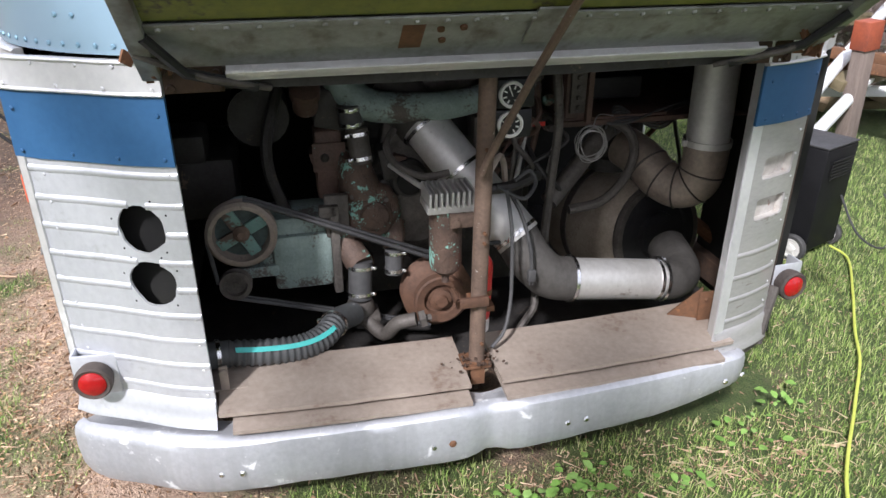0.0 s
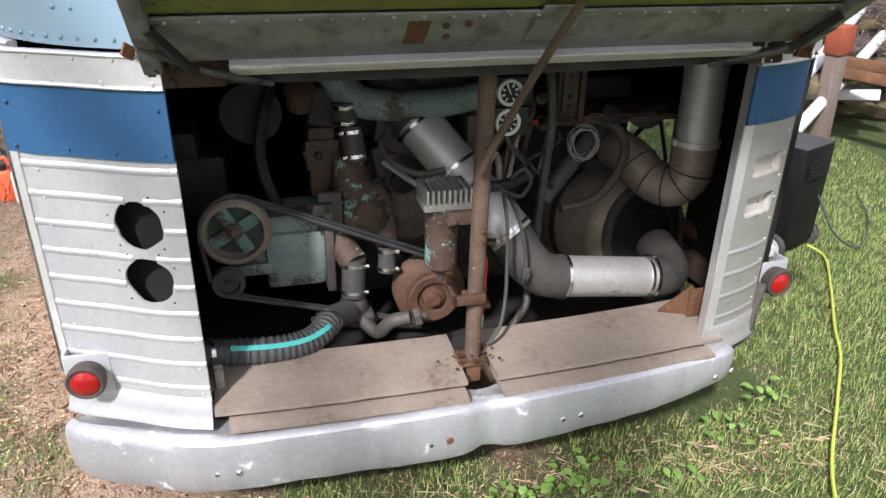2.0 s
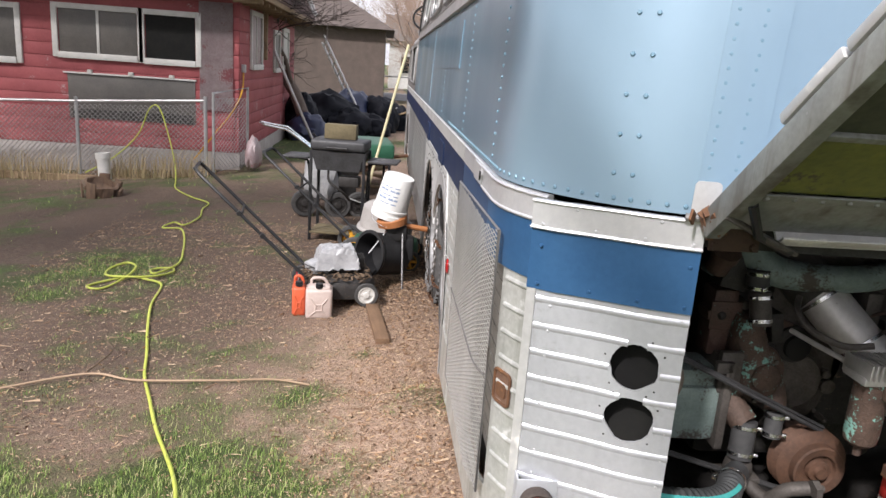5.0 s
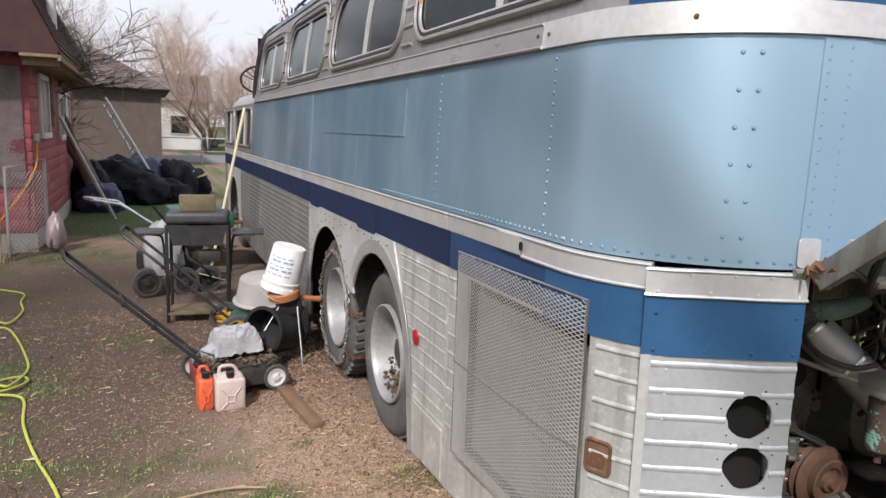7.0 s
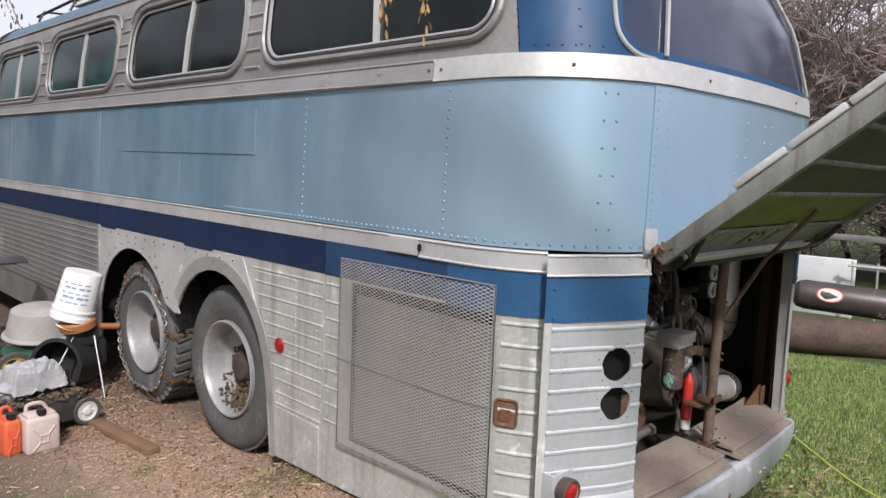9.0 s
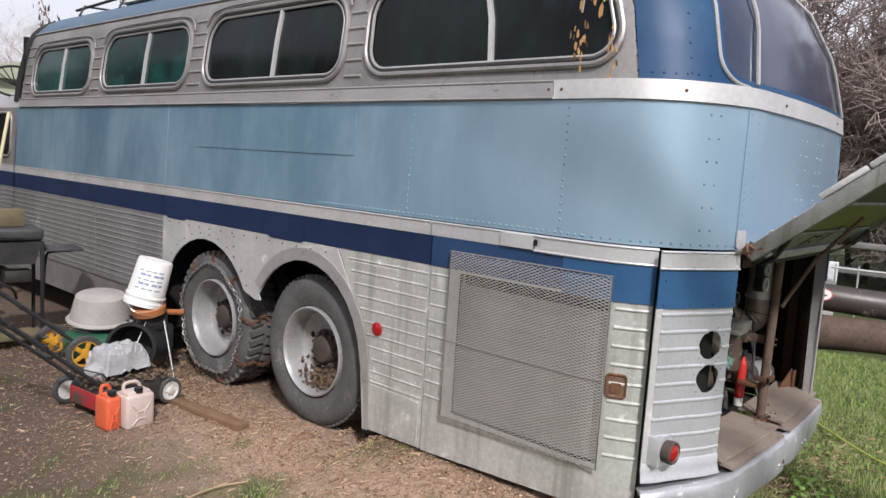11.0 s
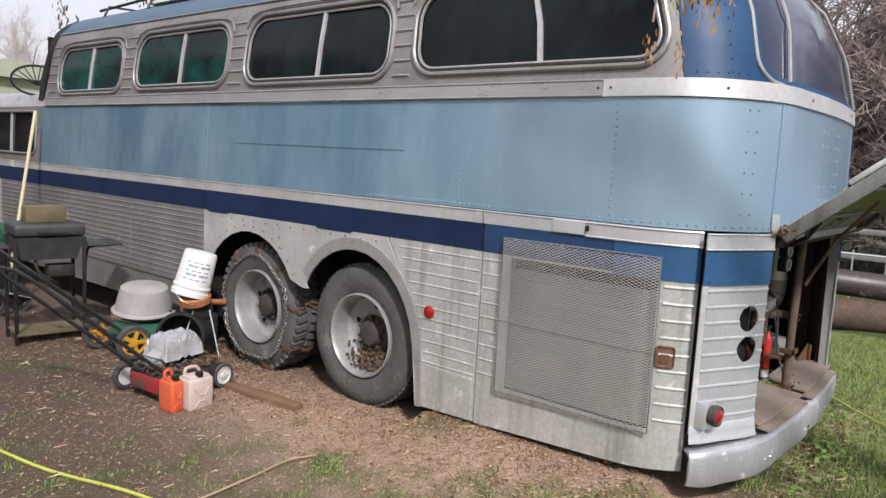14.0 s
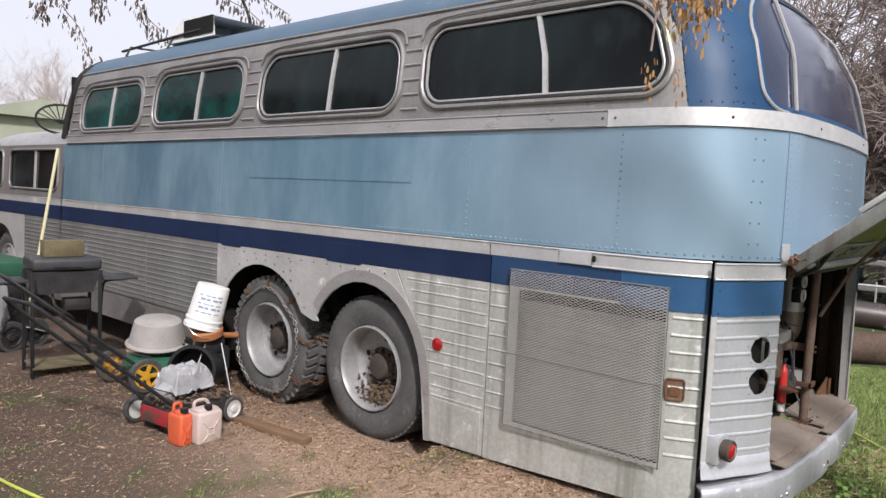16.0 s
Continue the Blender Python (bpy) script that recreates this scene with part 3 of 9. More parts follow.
for (y0, y1, z0, z1, d), hole in zip(WIN, wl):
    win = part("window", hyp(lambda b: loop_tube(b, rr(uy(y1) + 0.012, uy(y0) - 0.012, z0 + 0.012, z1 - 0.012, 0.17, 8, 0.21), 0.017, 0.006, 8)), "alu_grey", coach, "rounded aluminium window frame with dark glass")
    part("inner_frame", hyp(lambda b: loop_tube(b, rr(uy(y1) + 0.05, uy(y0) - 0.05, z0 + 0.05, z1 - 0.05, 0.13, 8, 0.17), 0.010, 0.0, 6)), "alu_belt", win)
    part("seal", hyp(lambda b: loop_tube(b, rr(uy(y1) + 0.033, uy(y0) - 0.033, z0 + 0.033, z1 - 0.033, 0.15, 8, 0.19), 0.009, 0.004, 6)), "seal", win)
    part("divider", hyp(lambda b: sheet(b, rect(uy(d) - 0.014, uy(d) + 0.014, z0 + 0.045, z1 - 0.045), off=0.006, thick=0.02)), "alu_dull", win)
    for ua, ub in ((uy(y1) + 0.04, uy(d) - 0.012), (uy(d) + 0.012, uy(y0) - 0.04)):
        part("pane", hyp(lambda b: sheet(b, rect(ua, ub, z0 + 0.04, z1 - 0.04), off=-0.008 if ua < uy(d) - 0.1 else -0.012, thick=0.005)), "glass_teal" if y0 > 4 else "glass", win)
    part("drip_rail", hyp(lambda b: tube(b, bez([B(uy(y1 + 0.02), z1 - 0.1, 0.012), B(uy(y1 - 0.12), z1 + 0.012, 0.014), B(uy((y0 + y1) / 2), z1 + 0.03, 0.014), B(uy(y0 + 0.12), z1 + 0.012, 0.014), B(uy(y0 - 0.01), z1 - 0.1, 0.012)], 24), 0.008, 6)), "alu_grey", win)
    bm = bmesh.new()
    for c in (0.24, 0.62):
        for k in range(9):
            u = uy(y0 + c * (y1 - y0) - k * 0.022)
            sheet(bm, rect(u - 0.007, u + 0.007, z0 + 0.006, z0 + 0.02), off=0.017, thick=0.004)
    part("weep_slots", bm, "seal", win)

# tail: deep blue corners and wrap-round rear window
RW = (-1.00, 1.00, 2.185, 2.86)
rw = rr(*RW, 0.13, 8, 0.34)
rin = rr(RW[0] + 0.03, RW[1] - 0.03, RW[2] + 0.03, RW[3] - 0.03, 0.11, 8, 0.31)
part("tail_panel", hyp(lambda b: sheet(b, rect(uy(0.355), -uy(0.355), 2.186, 2.98), [rin], 0.0, 0.01, zcuts=(2.35, 2.65))), "blue_corner", coach, "deep blue painted tail, scuffed")
bm = bmesh.new()
rivets(bm, line((-1.36, 2.22), (-1.36, 2.8), 10) + line((-1.13, 2.22), (-1.13, 2.8), 10) + line((-1.3, 2.215), (-1.05, 2.215), 6), 0.006)
part("rivets", bm, "blue_corner", coach, kind="stuff")
rear = part("rear_window", hyp(lambda b: loop_tube(b, rw, 0.010, 0.004, 8)), "alu_belt", coach, "wrap-round rear window in a bright frame")
for s_ in (-1, 1):
    part("divider", hyp(lambda b: tube(b, [B(s_ * (0.79 - 0.1 * k / 8), 2.2 + 0.66 * k / 8, 0.006) for k in range(9)], 0.010, 6)), "alu_belt", rear)
part("pane", hyp(lambda b: sheet(b, rr(RW[0] + 0.02, RW[1] - 0.02, RW[2] + 0.02, RW[3] - 0.02, 0.11, 8, 0.31), off=-0.008, thick=0.004, zcuts=(2.35, 2.65))), "glass_rear", rear)

# roof of the raised deck
def roof(b):
    zs = [2.862, 2.9, 2.95, 3.0, 3.04, 3.07, 3.1, 3.12, 3.135, 3.14]
    us = [uy(YD - 0.1), uy(6), uy(4), uy(2.5), uy(1.5), uy(0.9)] + list(np.linspace(-1.55, 1.55, 31)) + [-uy(v) for v in (0.9, 1.5, 2.5, 4, 6, YD - 0.1)]
    rows = [[b.verts.new(B(u, z) + Vector((0, 0, 0))) for u in us] for z in zs]
    for a, c in zip(rows, rows[1:]):
        for k in range(len(us) - 1):
            b.faces.new((a[k], a[k + 1], c[k + 1], c[k]))
    b.faces.new([v for v in rows[-1]])
    b.faces.new([r[0] for r in rows] + [r[-1] for r in rows[::-1]])
part("roof", hyp(roof), "blue_roof", coach, "faded blue roof skin", 50)
part("gutter", hyp(lambda b: tube(b, [B(u, 2.862, 0.004) for u in [uy(YD - 0.05), uy(4), uy(1)] + list(np.linspace(-1.5, 1.5, 31)) + [-uy(1), -uy(YD - 0.05)]], 0.012, 6)), "alu_grey", coach)
# front of the raised deck: a sloping dark windscreen in a frame
bm = bmesh.new()
box(bm, -1.19, 1.19, YD - 0.02, YD, 2.15, 2.84)
part("deck_front", bm, "dark", coach)
for s_ in (-1, 1):
    part("windscreen_post", hyp(lambda b: tube(b, bez([(s_ * 1.2, YD + 0.16, 2.16), (s_ * 1.18, YD + 0.06, 2.5), (s_ * 1.1, YD - 0.06, 2.86), (s_ * 0.9, YD - 0.1, 3.02)], 12), 0.035, 8)), "seal", coach)

# lower front part of the coach
def low_roof(b):
    sec = [(1.225, 2.095), (1.2, 2.16), (1.12, 2.235), (0.95, 2.29), (0.6, 2.32), (0, 2.33)]
    sec = [(-x, z) for x, z in sec] + [(x, z) for x, z in sec[-2::-1]]
    ys = [(YD - 0.03, 1.0, 0), (9.7, 1.0, 0), (10.3, 0.97, -0.04), (10.62, 0.9, -0.12), (YF, 0.8, -0.3)]
    rows = [[b.verts.new((x * k, y, z + d)) for x, z in sec] for y, k, d in ys]
    for a, c in zip(rows, rows[1:]):
        for i in range(len(sec) - 1):
            b.faces.new((a[i], a[i + 1], c[i + 1], c[i]))
part("front_roof", hyp(low_roof), "alu_belt", coach, "dull silver roof over the lower front", 60)
part("front_wall", hyp(lambda b: (box(b, -1.22, 1.22, YF - 0.1, YF, 0.35, 2.0, 0.04))), "alu_dull", coach)
LOW = [(7.72, 9.30, 1.565, 2.04, 8.45), (9.55, 10.45, 1.565, 2.04, 10.05)]
ll = [rr(uy(y1), uy(y0), z0, z1, 0.1) for y0, y1, z0, z1, d in LOW]
for s_ in (-1, 1):
    hl = ll if s_ < 0 else [[(-u, z) for u, z in reversed(l)] for l in ll]
    o = rect(uy(YF - 0.02), uy(YD + 0.1), 1.478, 2.095)
    o = o if s_ < 0 else [(-u, z) for u, z in reversed(o)]
    part("front_side_panel", hyp(lambda b: sheet(b, o, hl, 0.0, 0.015)), "alu_grey", coach)
for y0, y1, z0, z1, d in LOW:
    win = part("window", hyp(lambda b: loop_tube(b, rr(uy(y1), uy(y0), z0, z1, 0.1), 0.014, 0.004, 8)), "alu_grey", coach, "front side window with aluminium frame")
    part("divider", hyp(lambda b: sheet(b, rect(uy(d) - 0.014, uy(d) + 0.014, z0, z1), off=0.005, thick=0.02)), "alu_dull", win)
    part("pane", hyp(lambda b: sheet(b, rect(uy(y1), uy(y0), z0 - 0.005, z1 + 0.005), off=-0.016, thick=0.005)), "glass", win)

# silver strip and navy band on the side
for ya, yb, m_ in ((4.33, YF - 0.05, "alu_dull"), (1.46, 4.32, "alu_dull"), (0.80, 1.45, "alu")):
    part("silver_strip", hyp(lambda b: (sheet(b, rect(uy(yb), uy(ya), 1.398, 1.473), off=0.004, thick=0.02), rib(b, uy(yb), uy(ya), 1.468, 0.004, 0.006, 0.005))), m_, coach)
part("silver_strip", hyp(lambda b: (sheet(b, rect(uy(0.797), -SEAM - 0.018, 1.392, 1.473), off=0.01, thick=0.02), rib(b, uy(0.797), -SEAM - 0.018, 1.466, 0.01, 0.007, 0.005), rib(b, uy(0.797), -SEAM - 0.018, 1.398, 0.01, 0.005, 0.005))), "alu", coach)
part("door_lock", hyp(lambda b: (sheet(b, rect(uy(0.99), uy(0.80), 1.402, 1.466), off=0.016, thick=0.008))), "alu", coach, "small latch plate with a keyhole")
part("keyhole", hyp(lambda b: sheet(b, rr(uy(0.79) - 0.004, uy(0.79) + 0.016, 1.42, 1.452, 0.009), off=0.0235, thick=0.004)), "dark", coach)
for ya, yb, m_ in ((4.31, YF - 0.05, "navy"), (1.45, 4.30, "navy"), (0.64, 1.44, "band_mid")):
    part("navy_band", hyp(lambda b: sheet(b, rect(uy(yb), uy(ya), 1.24, 1.396), off=0.003, thick=0.02)), m_, coach, "navy blue painted band")
part("blue_band", hyp(lambda b: sheet(b, rect(uy(0.637), -SEAM - 0.018, 1.225, 1.391), off=0.006, thick=0.02)), "band", coach, "blue painted band")
for ya, yb in ((3.95, 4.25), (2.52, 2.9)):
    part("fuel_flap", hyp(lambda b: sheet(b, rr(uy(yb), uy(ya), 1.225, 1.36, 0.03), off=0.009, thick=0.008)), "navy", coach)

# lower side panels with pressed ribs
def ribs_on(panel, m_, rows, off=0.0, h=0.009, w=0.011, du=0.06):
    """Pressed ribs (u0, u1, z) as parts of a panel."""
    for u0, u1, z in rows:
        part("rib", hyp(lambda b: rib(b, u0, u1, z, off, h, w, du)), m_, panel)
def ribbed(name, ya, yb, za, zb, step, label, h=0.004, w=0.008):
    p = part(name, hyp(lambda b: sheet(b, rect(uy(yb), uy(ya), za, zb), thick=0.012)), "alu_mid", coach, label)
    ribs_on(p, "alu_mid", [(uy(yb) + 0.006, uy(ya) - 0.006, za + 0.05 + step * k) for k in range(int((zb - za - 0.07) / step) + 1)], 0, h, w)
ribbed("bay_door", 4.305, 5.55, 0.58, 1.238, 0.047, "fluted aluminium luggage door, dull and streaked")
ribbed("bay_door", 5.555, 7.2, 0.58, 1.238, 0.047, "fluted aluminium luggage door, dull and streaked")
ribbed("bay_door", 7.205, 8.75, 0.58, 1.238, 0.047, "fluted aluminium luggage door, dull and streaked")
part("rocker_panel", hyp(lambda b: sheet(b, rect(uy(8.75), uy(4.305), 0.31, 0.578), off=-0.012, thick=0.012)), "alu_grey", coach, "plain grey sheet along the bottom")
fa = [(uy(10.4), 0.35), (uy(10.2), 0.35)] + [(uy(9.6) - 0.58 * math.cos(radians(a)), 0.5 + 0.58 * math.sin(radians(a))) for a in range(0, 181, 15)] + [(uy(8.76), 0.35), (uy(8.755), 0.35), (uy(8.755), 1.238), (uy(10.4), 1.238)]
part("front_fender", hyp(lambda b: sheet(b, fa, off=0, thick=0.012)), "alu_dull", coach)
ribbed("front_corner", 10.405, YF - 0.05, 0.35, 1.238, 0.06, "fluted aluminium front corner")
# fender plate with two wheel arches that meet in a point
def arch(cy, r, a0, a1, n=12, zc=0.52, rz=0.60):
    return [(uy(cy) - r * math.cos(radians(a0 + (a1 - a0) * k / n)), zc + rz * math.sin(radians(a0 + (a1 - a0) * k / n))) for k in range(n + 1)]
af = arch(3.68, 0.60, 8, 150)
ar = arch(2.50, 0.56, 30, 176)
fend = [(uy(4.30), 0.31)] + [(uy(4.27), 0.45)] + af + [(uy(3.02), 0.78), (uy(2.96), 0.785)] + ar + [(uy(1.925), 0.42), (uy(1.90), 0.205), (uy(1.875), 0.205), (uy(1.95), 0.75), (uy(2.08), 1.03), (uy(2.2), 1.236), (uy(4.30), 1.236)]
part("fender_plate", hyp(lambda b: sheet(b, fend, off=0.006, thick=0.01)), "alu_dull", coach, "riveted plate round the two wheel arches")
part("arch_trim", hyp(lambda b: sheet(b, [(u, z) for u, z in arch(2.50, 0.56, 34, 172)] + [(uy(1.90), 0.42), (uy(1.885), 0.21), (uy(1.85), 0.21), (uy(1.86), 0.42)] + [(u, z) for u, z in arch(2.50, 0.63, 172, 34, 12, 0.53, 0.67)], off=0.011, thick=0.004)), "alu_belt", coach, "flat trim strip round the wheel arch")
bm = bmesh.new()
rivets(bm, [(u, z + 0.04) for u, z in arch(3.68, 0.64, 30, 150, 11)] + [(u, z + 0.03) for u, z in arch(2.5, 0.6, 40, 176, 12)] + line((uy(4.2), 1.2), (uy(2.3), 1.2), 14) + line((uy(3.3), 0.9), (uy(3.3), 1.18), 5), 0.007, 0.006)
part("screws", bm, "grime", coach, kind="stuff")
def side_rear(b):
    sheet(b, [(uy(1.87), 0.21), (uy(1.448), 0.225), (uy(1.448), 1.238), (uy(2.19), 1.238), (uy(2.075), 1.03), (uy(1.945), 0.75)], off=0.0, thick=0.012)
qp = part("quarter_panel", hyp(side_rear), "alu_chalk", coach, "ribbed aluminium panel with pale sealant marks")
ribs_on(qp, "alu_chalk", [(uy(1.86 if z < 0.7 else 1.90 + max(0, (z - 0.75) * 0.45)), uy(1.46), z) for z in [0.5] + [0.56 + 0.07 * k for k in range(10)]], 0, 0.0032, 0.007)
part("kick_plate", hyp(lambda b: sheet(b, [(uy(1.865), 0.214), (uy(1.47), 0.23), (uy(1.47), 0.475), (uy(1.885), 0.485)], off=0.004, thick=0.005)), "alu_chalk", qp, "plain chalk-stained lower plate")
bm = bmesh.new()
rivets(bm, line((uy(1.68), 0.55), (uy(1.68), 1.2), 24) + line((uy(2.05), 1.175), (uy(1.7), 1.175), 14) + line((uy(1.5), 0.55), (uy(1.5), 1.2), 22) + line((uy(1.85), 0.53), (uy(1.5), 0.51), 12), 0.0042, 0.004)
part("rivets", bm, "alu_chalk", coach, "whitish sealed rivets", kind="stuff")
lensm = part("side_reflector", hyp(lambda b: lathe(b, [(0.04, 0), (0.04, 0.006), (0.034, 0.01), (0.0, 0.013)], Matrix.Translation(B(uy(1.82), 0.816, 0.004)) @ Matrix.Rotation(radians(-90), 4, "Y"), 20)), "lens", coach, "round red reflector")

# side engine door: frame, ribs beside the mesh, mesh over the radiator
D0, D1 = uy(1.44), -SEAM - 0.018
MU0, MU1, MZ0, MZ1 = uy(1.285), uy(0.385), 0.465, 1.335
door = part("engine_side_door", hyp(lambda b: (sheet(b, [(D0, 0.222), (D1, 0.285), (D1, 1.222), (uy(0.64), 1.236), (D0, 1.236)], [rect(MU0 + 0.035, MU1 - 0.008, MZ0 + 0.01, 1.226)], off=0.0, thick=0.014, zcuts=(0.6, 0.8, 1.0)))), "alu_chalk", coach, "aluminium side door with a large wire mesh")
ribs_on(door, "alu_chalk", [(MU1 + 0.02, D1 - 0.008, 0.53 + 0.083 * k) for k in range(9)], 0, 0.007, 0.009)
ribs_on(door, "alu_chalk", [(D0 + 0.008, MU0 - 0.01, 0.53 + 0.083 * k) for k in range(9)], 0, 0.0035, 0.007)
M["mesh_metal"] = mat("dusty_mesh_metal", (0.64, 0.625, 0.6), (0.52, 0.51, 0.49), 0.5, 0.35, 2.5, 40, 0.1)
M["shutter"] = mat("dusty_tan_shutter", (0.31, 0.29, 0.26), (0.19, 0.176, 0.158), 0.7, 0.2, 2.0, 40, 0.1, stain=(0.5, 0.47, 0.43), stain_at=0.52, stain_soft=0.2, stain_scale=1.6, stretch=(1, 1, 0.5))
rad = part("radiator", hyp(lambda b: loop_tube(b, rect(MU0 + 0.01, MU1 - 0.01, 0.475, 1.245), 0.008, -0.08, 6)), "alu_grey", coach, "dusty grey radiator shutters behind the mesh")
for k in range(23):
    part("shutter_slat", hyp(lambda b: sheet(b, rect(MU0, MU1, 0.47 + 0.03 * k, 0.499 + 0.03 * k), off=-0.065 - 0.004 * (k % 2), thick=0.01)), "shutter", rad)
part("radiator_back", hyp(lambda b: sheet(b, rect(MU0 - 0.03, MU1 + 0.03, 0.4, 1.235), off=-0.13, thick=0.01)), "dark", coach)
mesh_p = part("wire_mesh", hyp(lambda b: loop_tube(b, rect(MU0, MU1, MZ0, MZ1), 0.005, 0.031, 6)), "alu_grey", coach, "grey expanded metal mesh in a thin frame")
def expanded(b):
    H, Wd = MZ1 - MZ0, MU1 - MU0
    pitch, slope = 0.0145, 0.45
    def strand(c, sgn):
        pts = []
        for k in range(41):
            u = MU0 + Wd * k / 40
            z = MZ0 + c + sgn * (u - MU0) * slope
            if MZ0 <= z <= MZ1:
                pts.append((u, z))
        if len(pts) < 2:
            return
        w = 0.0016
        # straight along the flat side, bent only over the rounded corner
        keep = [pts[0]] + [p for p in pts[1:-1] if p[0] > -1.62] + [pts[-1]]
        rows = []
        for u, z in keep:
            o = 0.034 if sgn > 0 else 0.0325
            rows.append([b.verts.new(B(u, z - w, o)), b.verts.new(B(u, z + w, o)), b.verts.new(B(u, z, o - 0.003))])
        for a, c2 in zip(rows, rows[1:]):
            for i in range(3):
                b.faces.new((a[i], a[(i + 1) % 3], c2[(i + 1) % 3], c2[i]))
    c = -Wd * slope
    while c < H + Wd * slope:
        strand(c, 1)
        strand(c, -1)
        c += pitch
part("mesh_lattice", hyp(expanded), "mesh_metal", mesh_p, kind="stuff")
part("mesh_bar", hyp(lambda b: tube(b, [B(uy(1.29 - 0.03 * k), 0.87, 0.036) for k in range(31)], 0.003, 6)), "alu_grey", mesh_p)
lamp = part("side_lamp", hyp(lambda b: loop_tube(b, rr(-1.378, -1.292, 0.80, 0.902, 0.015), 0.0055, 0.005, 6)), "rust", coach, "rusty rectangular lamp housing")
part("lamp_plate", hyp(lambda b: sheet(b, rr(-1.378, -1.292, 0.80, 0.902, 0.015), off=0.0035, thick=0.004)), "rust_plate", lamp)
part("lamp_lens", hyp(lambda b: sheet(b, rr(-1.36, -1.31, 0.82, 0.865, 0.01), off=0.008, thick=0.01)), "rust", lamp)

# rear corner panels beside the engine opening
def jag(cu, cz, r, n=22, seed=1):
    q = random.Random(seed)
    return [(cu + r * (1 + q.uniform(-0.08, 0.08)) * math.cos(2 * math.pi * k / n), cz + r * 1.03 * (1 + q.uniform(-0.05, 0.05)) * math.sin(2 * math.pi * k / n)) for k in range(n)]
def corner(b, s_):
    u0, u1 = (-SEAM + 0.004, -OPEN) if s_ < 0 else (OPEN_FAR, END_FAR)
    hs = [jag(-0.915, 1.055, 0.062, seed=3), jag(-0.912, 0.903, 0.062, seed=5)] if s_ < 0 else [rr(0.80, 0.94, 1.05, 1.118, 0.012, 3), rr(0.80, 0.935, 0.918, 0.988, 0.012, 3)]
    sheet(b, rect(u0, u1, 0.50, 1.225), hs, off=0.0, thick=0.006, du=0.05)
    return u0, u1
def corner_ribs(s_, u0, u1):
    out = []
    for k in range(9):
        z = 0.575 + 0.0775 * k
        if s_ < 0:
            cuts = [(u0 + 0.028, u1)]
            for cu, cz in ((-0.915, 1.055), (-0.912, 0.903)):
                if abs(z - cz) < 0.066:
                    hw = math.sqrt(0.067 ** 2 - (z - cz) ** 2)
                    cuts = [(u0 + 0.028, cu - hw), (cu + hw, u1)]
            for a, c in cuts:
                out.append((a, c, z))
        elif z < 0.88:
            out.append((u0 + 0.03, u1 - 0.02, z))
    return out
